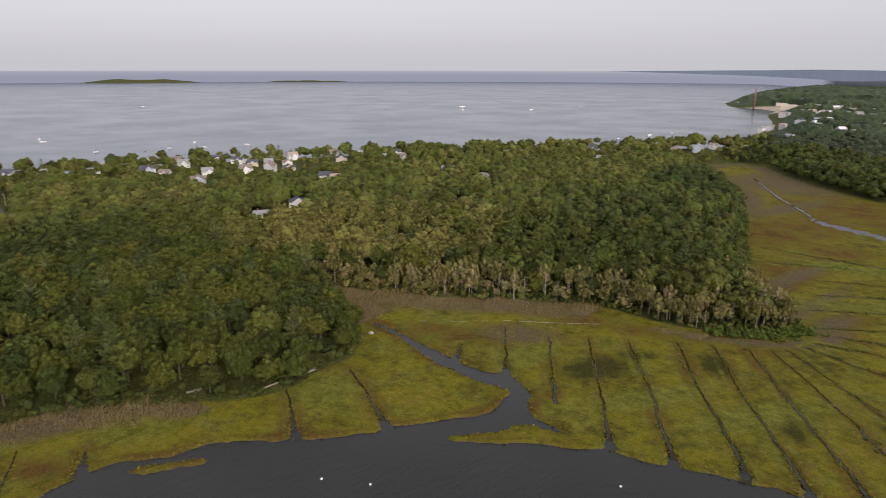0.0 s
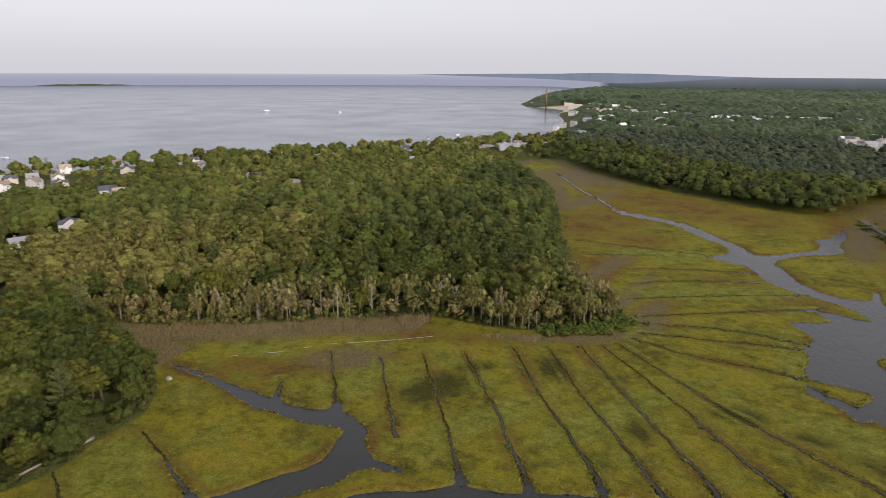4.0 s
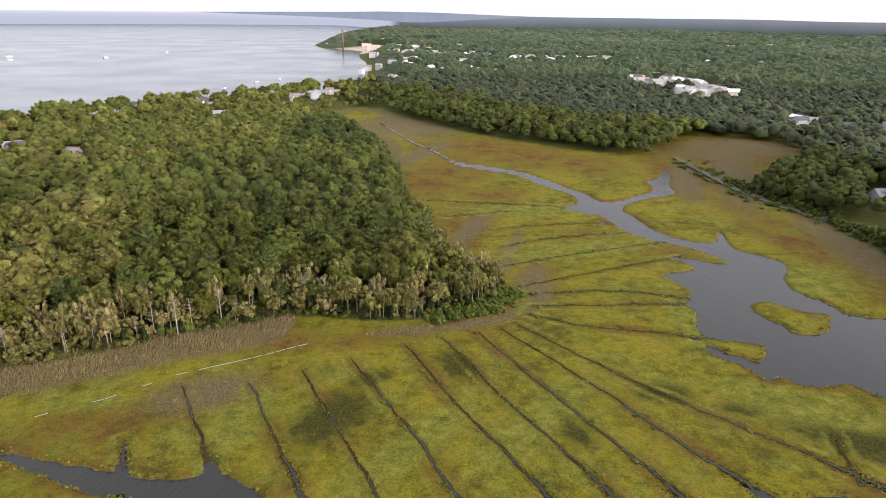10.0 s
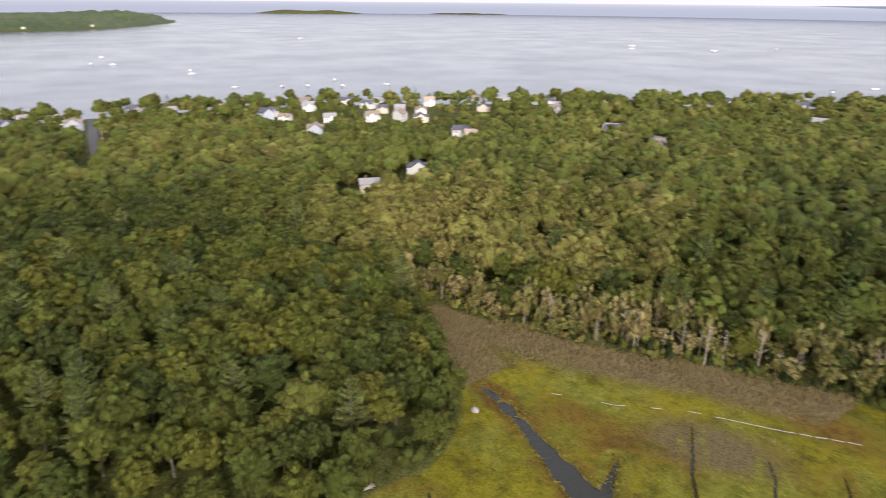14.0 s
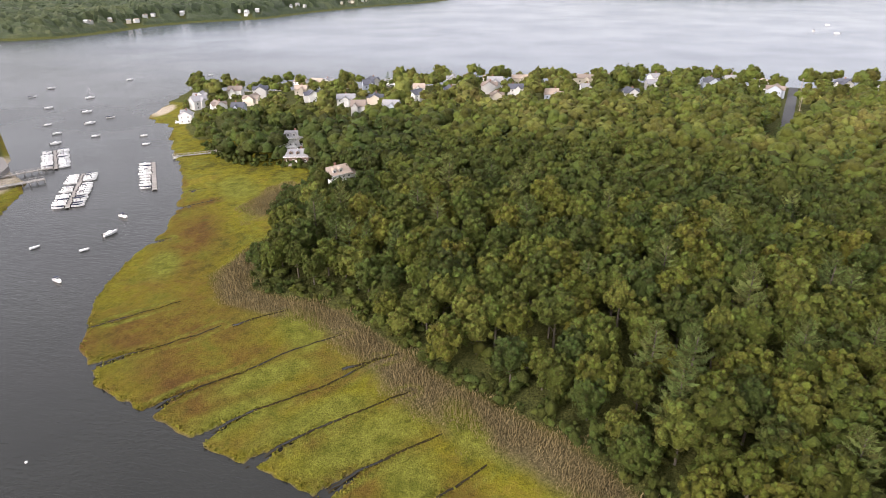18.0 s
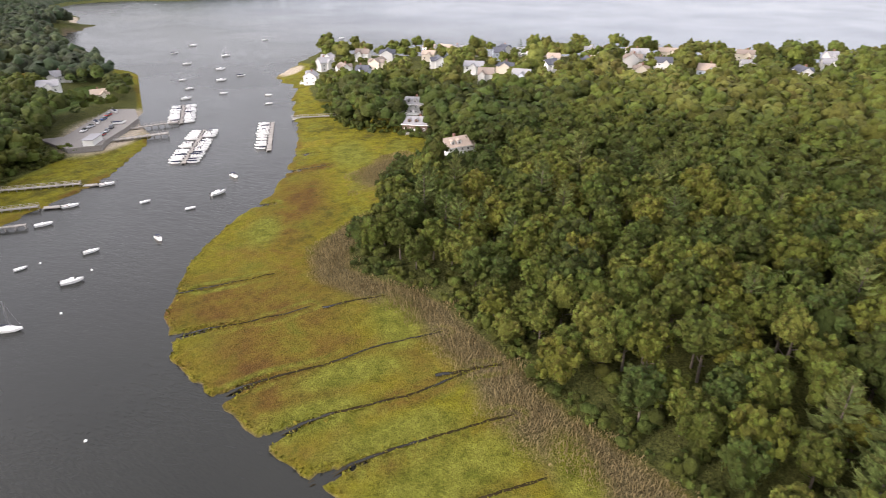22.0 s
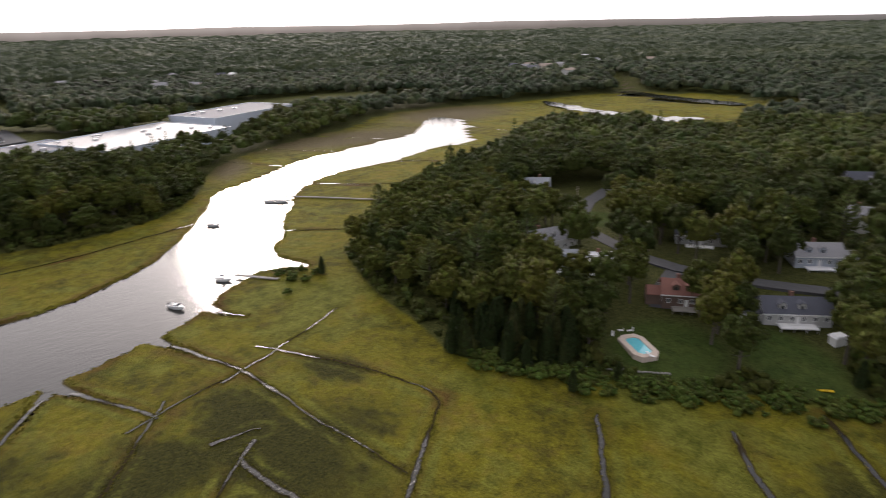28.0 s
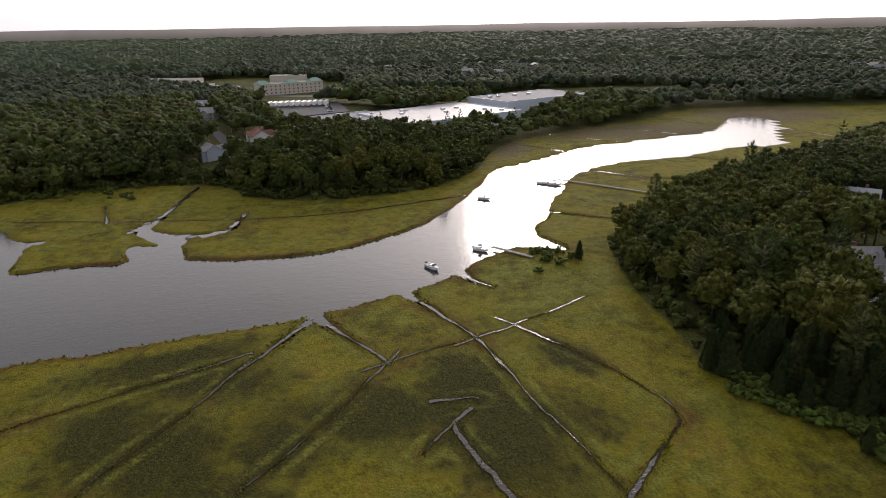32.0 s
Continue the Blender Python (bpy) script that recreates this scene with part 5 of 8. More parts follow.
def place_woods():
    rng = np.random.default_rng(5)
    x, y, z, basin, bay, far = woodland()
    n = len(x)
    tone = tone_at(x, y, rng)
    edge = np.clip((basin - 3) / 16, 0, 1)
    size = (4.3 + 2.3 * rng.uniform(0, 1, n) ** 1.3) * (0.84 + 0.16 * edge)
    low = np.where((bay < 190) & (far > 300), 0.6 + 0.5 * rng.uniform(0, 1, n) ** 2, 1.0) * np.where(before_houses(x, y), 0.6, 1.0) * (1 - 0.22 * village(x, y))
    low = low * (1 - 0.3 * np.exp(-((x - 130) / 90) ** 2 - ((y + 390) / 110) ** 2))
    low = low * (1 - 0.42 * np.exp(-((x + 215) / 62) ** 2 - ((y + 385) / 62) ** 2))
    low = low * (1 - 0.45 * np.exp(-((x - 340) / 45) ** 2 - ((y + 95) / 60) ** 2))
    size = size * low
    rise = (5.4 + 4.0 * edge) * rng.uniform(0.78, 1.25, n) * low
    kind = np.where(rng.uniform(0, 1, n) < np.where((bay < 190) & (far > 300), 0.02, 0.06 + 0.42 * np.clip(1.1 - np.hypot((x + 50) / 85, (y - 320) / 130), 0, 1)), 1, 0)
    swamp = (basin < 13) & (y > 150) & (x > -160) & (x < 40) & (y < 290)
    order = np.argsort(far)
    single = np.zeros(n, bool)
    wet = swamp & (rng.uniform(0, 1, n) < 0.6)
    kind[wet] = 3
    size = np.where(swamp, size * 0.78, size)
    kind = np.where((kind == 0) & (rng.uniform(0, 1, n) < 0.45), 2, kind)
    for which, most in ((0, 290), (2, 290), (1, 80)):
        some = [k for k in order if kind[k] == which][:most]
        single[some] = True

    # trees that stand nearest, each a thing of its own
    oaks = []
    for k in range(8):
        r = np.random.default_rng(100 + k)
        crown = crown_arrays(r, 12, 6, 520, (0.9, 1.05, 1.2, 1.0)[k % 4], 0.6, 0.78, 0.155)
        oaks.append((mesh_from("crown", crown[0], crown[1], [OAK]), mesh_from("trunk", *trunk_arrays(r, 1.0, 0.035, 5, 0.35), [BARK], True)))
    pines = []
    for k in range(4):
        r = np.random.default_rng(140 + k)
        crown = pine_arrays(r, 12, 7, 5, 5)
        pines.append((mesh_from("crown", crown[0], crown[1], [PINE]), mesh_from("trunk", *trunk_arrays(r, 1.0, 0.016, 0, 0.1), [BARK], True)))
    reds = [mesh_from("crown", *crown_arrays(np.random.default_rng(120 + k), 10, 7, 500, 1.2, 0.6, 0.78, 0.16), [MAPLE]) for k in range(6)]
    maples = []
    for k in range(6):
        r = np.random.default_rng(160 + k)
        crown = crown_arrays(r, 8, 3, 150, 1.0, 0.8, 0.58, 0.2)
        maples.append((mesh_from("crown", crown[0], crown[1], [SWAMP]), mesh_from("trunk", *trunk_arrays(r, 1.0, 0.017, 9, 0.2), [MAPLE_BARK], True)))
    for k in np.nonzero(single)[0]:
        a = rng.uniform(0, 360)
        m = pose(x[k], y[k], z[k], 0, 0, a)
        if kind[k] == 0:
            ob = thing("oak_tree", m, "broad oak with a dense olive-green crown in the wood", "tree", "oaks in the wood")
            s = size[k]
            share("trunk", oaks[k % 8][1], ob, Matrix.Diagonal((rise[k], rise[k], rise[k], 1)))
            share("crown", oaks[k % 8][0], ob, Matrix.Translation((0, 0, rise[k])) @ Matrix.Diagonal((s, s, s * rng.uniform(1.0, 1.25), 1)))
        elif kind[k] == 2:
            ob = thing("maple_tree", m, "rounded maple with a deep green crown in the wood", "tree", "maples in the wood")
            s = size[k]
            share("trunk", oaks[k % 8][1], ob, Matrix.Diagonal((rise[k], rise[k], rise[k], 1)))
            share("crown", reds[k % 6], ob, Matrix.Translation((0, 0, rise[k])) @ Matrix.Diagonal((s * 0.92, s * 0.92, s * rng.uniform(0.95, 1.2), 1)))
        elif kind[k] == 1:
            h = rng.uniform(15, 21)
            ob = thing("pine_tree", m, "tall white pine with tiers of blue-green needles", "tree", "pines in the wood")
            share("trunk", pines[k % 4][1], ob, Matrix.Diagonal((h, h, h * 0.96, 1)))
            share("crown", pines[k % 4][0], ob, Matrix.Translation((0, 0, h * 0.22)) @ Matrix.Diagonal((h * 0.72, h * 0.72, h * 0.8, 1)))
    mx, my = scatter(-160, 40, 150, 290, 5.0, 71)
    _, _, mb, _, mz = lie(mx, my)
    ok = (mb > 0.8) & (mb < 15)
    for k, (px, py, pz) in enumerate(zip(mx[ok], my[ok], mz[ok])):
        if k < 295:
            h = rng.uniform(5, 14)
            m = pose(px, py, pz, 0, 0, rng.uniform(0, 360))
            ob = thing("swamp_maple", m, "slender swamp maple with a pale trunk and thin yellowing crown", "tree", "maples along the marsh")
            share("trunk", maples[k % 6][1], ob, Matrix.Diagonal((h, h, h, 1)))
            w = rng.uniform(1.9, 3.8)
            share("crown", maples[k % 6][0], ob, Matrix.Translation((0, 0, h * rng.uniform(0.48, 0.66))) @ Matrix.Diagonal((w, w * rng.uniform(0.8, 1.2), h * rng.uniform(0.38, 0.58), 1)))

    rest = ~single & (kind != 3)
    middle = rest & (far < 250) & (kind != 1)
    outer = rest & (far >= 250) & (kind != 1)
    pine = rest & (kind == 1)
    fine = [crown_arrays(np.random.default_rng(40 + k), 8, 3, 150, 0.9 + 0.1 * (k % 4), 0.8, 0.82, 0.21) for k in range(7)]
    plain = [crown_arrays(np.random.default_rng(60 + k), 6, 1, 2, 0.9 + 0.1 * (k % 3), 1.3, 0.90, 0.36) for k in range(6)]
    for name, sel, var, label in (("woodland", middle, fine, "dense oak and maple wood, olive to yellow-green"), ("distant_woodland", outer, plain, "wood of mixed broadleaf trees between the houses")):
        s = size[sel]
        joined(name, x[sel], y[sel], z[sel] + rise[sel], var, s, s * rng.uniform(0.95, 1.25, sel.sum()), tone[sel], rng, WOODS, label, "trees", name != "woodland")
    h = rng.uniform(12, 17, pine.sum()) * np.clip(low[pine] + 0.1, 0, 1)
    needles = [pine_arrays(np.random.default_rng(80 + k), 8, 5, 3, 3) for k in range(4)]
    joined("pinewood", x[pine], y[pine], z[pine] + h * 0.2, needles, h * 0.72, h * 0.82, rng.uniform(0, 0.6, pine.sum()), rng, PINE_FAR, "scattered white pines standing over the wood", "trees", False)

    # undergrowth along the wood's edge
    ux, uy = scatter(-300, 290, -280, 420, 3.2, 31)
    _, _, ub, ubay, uz = lie(ux, uy)
    fade = np.clip(1 - ub / 15, 0.15, 1)
    keep = (ub > 0.3) & (ub < 15) & (ubay > 8) & (rng.uniform(0, 1, len(ux)) < fade) & (spots(ux, uy, LAWNS) < 0.45) & (spots(ux, uy, CLEARINGS) < 0.62)
    ux, uy, uz, ub = ux[keep], uy[keep], uz[keep], ub[keep]
    w = rng.uniform(1.2, 2.5, len(ux)) * (0.75 + 0.5 * np.clip(ub / 8, 0, 1))
    bush = [crown_arrays(np.random.default_rng(90 + k), 3, 1, 16, 0.9, 1.5, 0.7, 0.5) for k in range(5)]
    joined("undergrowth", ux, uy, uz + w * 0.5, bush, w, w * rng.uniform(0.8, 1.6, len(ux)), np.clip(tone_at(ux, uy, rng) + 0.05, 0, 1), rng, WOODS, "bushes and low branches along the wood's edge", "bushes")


def open_far(x, y, river, basin, bay):
    out = (basin < 6) | (bay < 14) | (river < 8) | town_gaps(x, y)
    for fx, fy, fr, ft in GAPS:
        out |= np.hypot((x - fx) / fr, (y - fy) / ft) < 1
    for pts, w in ROADS[5:6]:
        out |= line_distance(x, y, pts) < w / 2 + 20
    return out


def near_land(x, y, basin):
    reach = path_distance(x, y)
    return (reach < WOOD_REACH) | (peninsula(x, y) & (x > -640)) | ((basin < 60) & (reach < 720) & (y > 0))


FAR_EDGE = 900.0


def far_trees():
    """Crowns past the nearer wood, each a leafy dome."""
    rng = np.random.default_rng(15)
    x, y = scatter(-FAR_EDGE, FAR_EDGE, -FAR_EDGE, FAR_EDGE, 9.0, 16)
    sel = np.hypot(x, y) < FAR_EDGE
    x, y = x[sel], y[sel]
    river, _, basin, bay, z = lie(x, y)
    keep = ~open_far(x, y, river, basin, bay) & ~near_land(x, y, basin) & (spots(x, y, CLEARINGS) < 0.5)
    for fx, fy, fr in KEEP_CLEAR:
        keep &= np.hypot(x - fx, y - fy) > fr
    x, y, z = x[keep], y[keep], z[keep]
    n = len(x)
    domes = [crown_arrays(np.random.default_rng(240 + k), 3, 1, 0, 0.95 + 0.1 * (k % 3), 1.6, 0.90, 0.42) for k in range(6)]
    tall = rng.uniform(0, 1, n) ** 1.5
    s = rng.uniform(4.8, 6.8, n)
    s = s * (1 - 0.25 * np.exp(-((x - 130) / 120) ** 2 - ((y + 400) / 140) ** 2))
    tone = np.clip(0.55 * noise2(x, y, 120, 25) + 0.75 * rng.uniform(0, 1, n) ** 1.6 - 0.2, 0, 1)
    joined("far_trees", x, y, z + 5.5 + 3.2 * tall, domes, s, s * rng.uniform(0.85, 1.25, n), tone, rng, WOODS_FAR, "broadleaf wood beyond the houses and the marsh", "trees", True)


def far_woods():
    """The canopy beyond, to the hazy hills: a sheet of crowns that widens with distance."""
    rr = [FAR_EDGE - 25]
    while rr[-1] < 2990:
        rr.append(rr[-1] * 1.0048)
    rr = np.array(rr)
    aa = np.radians(np.arange(0, 360.01, 0.3))
    r, a = np.meshgrid(rr, aa, indexing="ij")
    x, y = (r * np.cos(a)).ravel(), (r * np.sin(a)).ravel()
    river, _, basin, bay, z = lie(x, y)
    cell = np.clip(r.ravel() / 95, 11, 24)
    best, ident = np.full(x.shape, 9.0), np.zeros(x.shape)
    level = np.round(np.log2(cell / 8.0) * 2) / 2
    size = 8.0 * 2 ** level
    for i in (-1, 0, 1):
        for j in (-1, 0, 1):
            cx, cy = np.floor(x / size) + i, np.floor(y / size) + j
            h1, h2 = np.sin(cx * 12.9898 + cy * 78.233) * 43758.5453, np.sin(cx * 39.346 + cy * 11.135) * 24634.6345
            px, py = (cx + h1 - np.floor(h1)) * size, (cy + h2 - np.floor(h2)) * size
            d = np.hypot(x - px, y - py) / size
            ident = np.where(d < best, h1 * 3.7 - np.floor(h1 * 3.7), ident)
            best = np.minimum(best, d)
    top = z + 1.0 + 12.0 * np.sqrt(np.clip(1 - best * best * 1.9, 0.0, 1)) + 5.0 * ident + np.random.default_rng(6).uniform(-1, 1, x.shape) * (1.2 + r.ravel() / 900)
    top = z + (top - z) * np.clip((np.minimum(bay, basin) - 6) / 50, 0.15, 1)
    shut = open_far(x, y, river, basin, bay)
    f = grid_faces(len(rr), len(aa))
    f = f[(~shut)[f].any(1)]
    top = np.where(shut | (r.ravel() < rr[1]), z - 2, top)
    used, inv = np.unique(f, return_inverse=True)
    tone = np.clip(0.55 * noise2(x, y, 160, 25) + 0.6 * ident - 0.2, 0, 1)
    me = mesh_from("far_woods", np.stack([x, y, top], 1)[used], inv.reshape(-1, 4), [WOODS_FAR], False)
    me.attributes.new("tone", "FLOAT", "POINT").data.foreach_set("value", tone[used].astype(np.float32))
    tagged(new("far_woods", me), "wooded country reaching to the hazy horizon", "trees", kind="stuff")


# openings in the far canopy: fields, town streets, works: x, y, half sizes
GAPS = [(-255, -720, 150, 105), (-190, -700, 90, 60), (0, -1275, 70, 14), (-330, 1650, 130, 160), (-180, 1500, 60, 40), (-230, 1900, 120, 80), (255, 860, 60, 40), (255, 770, 45, 30), (720, 0, 90, 60),
        (660, -70, 80, 45), (180, 1250, 90, 22), (-60, 1350, 60, 20), (420, 1500, 70, 18), (-640, 2730, 80, 60), (640, 1900, 160, 20), (800, -780, 120, 25), (-120, 880, 40, 26), (520, -330, 30, 90)]
place_woods()
far_trees()
far_woods()

def build_backdrop():
    """Hazy distance all round: a self-lit ring painted as open sea and low hills under the sky."""
    m, n, l, b = mat("painted_hazy_distance", 1.0, 0.0, 0.0)
    geo = n.new("ShaderNodeNewGeometry")
    sep = n.new("ShaderNodeSeparateXYZ")
    l.new(geo.outputs["Position"], sep.inputs[0])
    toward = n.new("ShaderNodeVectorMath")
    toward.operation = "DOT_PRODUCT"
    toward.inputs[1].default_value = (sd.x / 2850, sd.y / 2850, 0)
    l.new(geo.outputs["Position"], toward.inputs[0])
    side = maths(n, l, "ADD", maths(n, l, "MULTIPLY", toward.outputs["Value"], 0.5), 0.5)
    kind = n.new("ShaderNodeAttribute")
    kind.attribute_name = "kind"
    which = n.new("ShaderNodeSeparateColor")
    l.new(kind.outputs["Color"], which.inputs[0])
    # haze, sea sheen and sunward glow are painted into the emitted colours
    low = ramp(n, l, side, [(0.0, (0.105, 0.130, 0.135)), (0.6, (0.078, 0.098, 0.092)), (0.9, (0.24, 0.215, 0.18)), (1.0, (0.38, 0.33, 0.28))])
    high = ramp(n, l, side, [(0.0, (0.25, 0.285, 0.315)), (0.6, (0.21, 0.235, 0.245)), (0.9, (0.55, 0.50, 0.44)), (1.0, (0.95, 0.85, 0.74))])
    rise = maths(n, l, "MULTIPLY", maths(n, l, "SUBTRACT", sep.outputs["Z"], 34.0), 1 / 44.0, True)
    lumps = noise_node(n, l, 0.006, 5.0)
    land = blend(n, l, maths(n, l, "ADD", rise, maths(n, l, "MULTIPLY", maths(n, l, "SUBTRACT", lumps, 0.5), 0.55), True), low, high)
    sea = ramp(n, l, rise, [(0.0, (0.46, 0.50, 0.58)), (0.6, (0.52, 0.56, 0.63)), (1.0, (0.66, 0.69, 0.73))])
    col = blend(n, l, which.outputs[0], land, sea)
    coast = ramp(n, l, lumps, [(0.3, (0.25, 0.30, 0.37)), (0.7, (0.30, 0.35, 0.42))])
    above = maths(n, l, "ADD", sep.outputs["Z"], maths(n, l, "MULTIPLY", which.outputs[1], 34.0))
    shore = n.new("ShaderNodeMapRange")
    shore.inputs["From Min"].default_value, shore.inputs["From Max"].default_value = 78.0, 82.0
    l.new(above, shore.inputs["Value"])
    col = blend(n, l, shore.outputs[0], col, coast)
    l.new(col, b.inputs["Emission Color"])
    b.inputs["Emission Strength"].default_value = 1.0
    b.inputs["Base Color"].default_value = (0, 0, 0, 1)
    # hills stand nearer inland than over the sea; the top is level with the horizon that the flight sees
    k = 360
    ang = np.arange(k) * 2 * math.pi / k
    deg = np.degrees(ang)
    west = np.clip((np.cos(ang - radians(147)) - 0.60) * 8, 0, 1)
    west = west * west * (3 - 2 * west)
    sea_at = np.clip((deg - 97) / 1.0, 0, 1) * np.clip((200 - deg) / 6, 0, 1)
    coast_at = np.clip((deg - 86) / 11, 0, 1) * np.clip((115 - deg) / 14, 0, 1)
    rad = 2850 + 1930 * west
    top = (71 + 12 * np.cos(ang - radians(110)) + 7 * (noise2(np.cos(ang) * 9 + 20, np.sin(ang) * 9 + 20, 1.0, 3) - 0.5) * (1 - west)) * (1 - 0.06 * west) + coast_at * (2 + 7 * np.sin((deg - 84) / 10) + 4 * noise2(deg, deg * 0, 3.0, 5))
    ring = [(r * math.cos(a), r * math.sin(a), -6.0) for a, r in zip(ang, rad)] + [(r * math.cos(a), r * math.sin(a), h) for a, r, h in zip(ang, rad, top)]
    i = np.arange(k)
    j = (i + 1) % k
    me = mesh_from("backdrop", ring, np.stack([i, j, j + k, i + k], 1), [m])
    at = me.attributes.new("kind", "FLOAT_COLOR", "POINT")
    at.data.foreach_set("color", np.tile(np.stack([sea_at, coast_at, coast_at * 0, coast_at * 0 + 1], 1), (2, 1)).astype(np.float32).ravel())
    tagged(new("backdrop", me), "self-lit backdrop band painted as hazy distant sea and hills", "backdrop", kind="structure")


build_backdrop()
# ---- houses ----
def window_mesh(w=1.0, h=1.25):
    bm = bmesh.new()
    t = 0.10
    for x0, x1, z0, z1 in ((-w / 2, w / 2, h / 2 - t, h / 2), (-w / 2, w / 2, -h / 2, -h / 2 + t), (-w / 2, -w / 2 + t, -h / 2 + t, h / 2 - t), (w / 2 - t, w / 2, -h / 2 + t, h / 2 - t), (-0.03, 0.03, -h / 2 + t, h / 2 - t)):
        box(bm, x0, x1, -0.06, 0.08, z0, z1)
    me = bpy.data.meshes.new("window")
    bm.to_mesh(me)
    bm.free()
    me.materials.append(TRIM)
    bm = bmesh.new()
    box(bm, -w / 2 + t, w / 2 - t, 0.0, 0.03, -h / 2 + t, h / 2 - t)
    pane = bpy.data.meshes.new("pane")
    bm.to_mesh(pane)
    bm.free()
    pane.materials.append(GLASS)
    return me, pane


WINDOW, PANE = window_mesh()


def house(x, y, turn, length, depth, high, wall, roof, near, seed):
    rng = random.Random(seed)
    z = ground_z(x, y)
    words = {"white": "white", "pale": "pale grey", "cream": "cream", "bluegrey": "blue-grey", "umber": "dark brown"}
    tops = {"grey": "grey", "slate": "dark slate", "brown": "brown", "tan": "tan", "redbrown": "red-brown", "bluegrey": "blue-grey", "white": "pale"}
    ob = thing("house", pose(x, y, z, 0, 0, turn), f"{words[wall]} clapboard house with a {tops[roof]} pitched roof among trees", "house", "houses near the river" if near else "houses among the trees")
    L, D, rise = length / 2, depth / 2, depth * (0.14 if roof == "white" else 0.34)
    bm = bmesh.new()
    out = [(-L, -D), (L, -D), (L, D), (-L, D)]
    lo = [bm.verts.new((a, b, -1.5)) for a, b in out]
    hi = [bm.verts.new((a, b, high)) for a, b in out]
    ends = [bm.verts.new((-L, 0, high + rise)), bm.verts.new((L, 0, high + rise))]
    for i in range(4):
        j = (i + 1) % 4
        bm.faces.new([lo[i], lo[j], hi[j]] + ([ends[1]] if i == 1 else [ends[0]] if i == 3 else []) + [hi[i]])
    part("wall", bm, WALLS[wall], ob)
    bm = bmesh.new()
    over, t = 0.45, 0.22
    drop = rise / D * over
    for s in (-1, 1):
        a = [(-L - over, s * (D + over), high - drop), (L + over, s * (D + over), high - drop), (L + over, 0, high + rise), (-L - over, 0, high + rise)]
        v = [bm.verts.new((p[0], p[1], p[2] + t)) for p in a] + [bm.verts.new((p[0], p[1], p[2] + 0.03)) for p in a]
        for f in ((0, 1, 2, 3), (7, 6, 5, 4), (0, 4, 5, 1), (1, 5, 6, 2), (3, 7, 4, 0), (2, 6, 7, 3)):
            bm.faces.new([v[k] for k in f])
    bmesh.ops.recalc_face_normals(bm, faces=bm.faces)
    part("roof", bm, ROOFS[roof], ob)
    storeys = 2 if high > 4.8 else 1
    rows = [1.5] if storeys == 1 else [1.4, 4.0]
    count = max(2, int(length / (2.6 if near else 3.6)))
    for zz in rows:
        for s in (-1, 1):
            for k in range(count):
                xx = -L + length * (k + 0.5) / count
                if near or k % 2 == 0:
                    w = share("window", WINDOW if near else PANE, ob, pose(xx, s * (D + 0.02), zz + (high - storeys * 2.7) * 0.3, 0, 0, 0 if s < 0 else 180))
                    if near:
                        share("pane", PANE, w, Matrix.Identity(4))
        if near:
            for s in (-1, 1):
                for k in (-0.5, 0.5):
                    w = share("window", WINDOW, ob, pose(s * (L + 0.02), k * D, zz, 0, 0, 90 if s > 0 else -90))
                    share("pane", PANE, w, Matrix.Identity(4))
    if near or rng.random() < 0.5:
        bm = bmesh.new()
        cx = L * rng.uniform(-0.5, 0.5)
        box(bm, cx - 0.45, cx + 0.45, 0.3, 1.1, high, high + rise + 1.2, 0.04)
        part("chimney", bm, BRICK, ob, "red brick chimney")
    if not near:
        w, cx, ye, h2 = length * 0.19, L * rng.uniform(-0.45, 0.45), D + rng.uniform(1.2, 2.6), high * 0.94
        r2 = rise * 0.8
        for s in (-1, 1):
            out = [(cx - w, -1.5), (cx + w, -1.5), (cx + w, h2), (cx, h2 + r2), (cx - w, h2)]
            bm = bmesh.new()
            a = [bm.verts.new((p, s * ye, q)) for p, q in out]
            b = [bm.verts.new((p, s * 0.3, q)) for p, q in out]
            bm.faces.new(a)
            for i in (1, 4):
                bm.faces.new((a[i], b[i], b[(i + 1) % 5], a[(i + 1) % 5]))
            bmesh.ops.recalc_face_normals(bm, faces=bm.faces)
            part("wing", bm, WALLS[wall], ob)
            bm = bmesh.new()
            for e in (-1, 1):
                p = [(cx + e * (w + 0.3), s * (ye + 0.3), h2 - 0.2), (cx, s * (ye + 0.3), h2 + r2 + 0.05), (cx, s * 0.3, h2 + r2 + 0.05), (cx + e * (w + 0.3), s * 0.3, h2 - 0.2)]
                v = [bm.verts.new((q[0], q[1], q[2] + 0.16)) for q in p] + [bm.verts.new(q) for q in p]
                for f in ((0, 1, 2, 3), (7, 6, 5, 4), (0, 4, 5, 1), (1, 5, 6, 2), (3, 7, 4, 0), (2, 6, 7, 3)):
                    bm.faces.new([v[k] for k in f])
            bmesh.ops.recalc_face_normals(bm, faces=bm.faces)
            part("wing_roof", bm, ROOFS[roof], ob)
    if near:
        bm = bmesh.new()
        box(bm, -0.5, 0.5, -D - 0.08, -D + 0.05, 0.1, 2.15, 0.02)
        part("door", bm, TRIM, ob, "white panelled door")
        side = 1 if rng.random() < 0.5 else -1
        bm = bmesh.new()
        w, d, h2 = length * 0.32, depth * 0.62, high * 0.72
        x0, x1 = (L - 0.05, L + w) if side > 0 else (-L - w, -L + 0.05)
        box(bm, x0, x1, -d / 2, d / 2, -1.5, h2)
        part("wing", bm, WALLS[wall], ob)
        bm = bmesh.new()
        r2 = d * 0.3
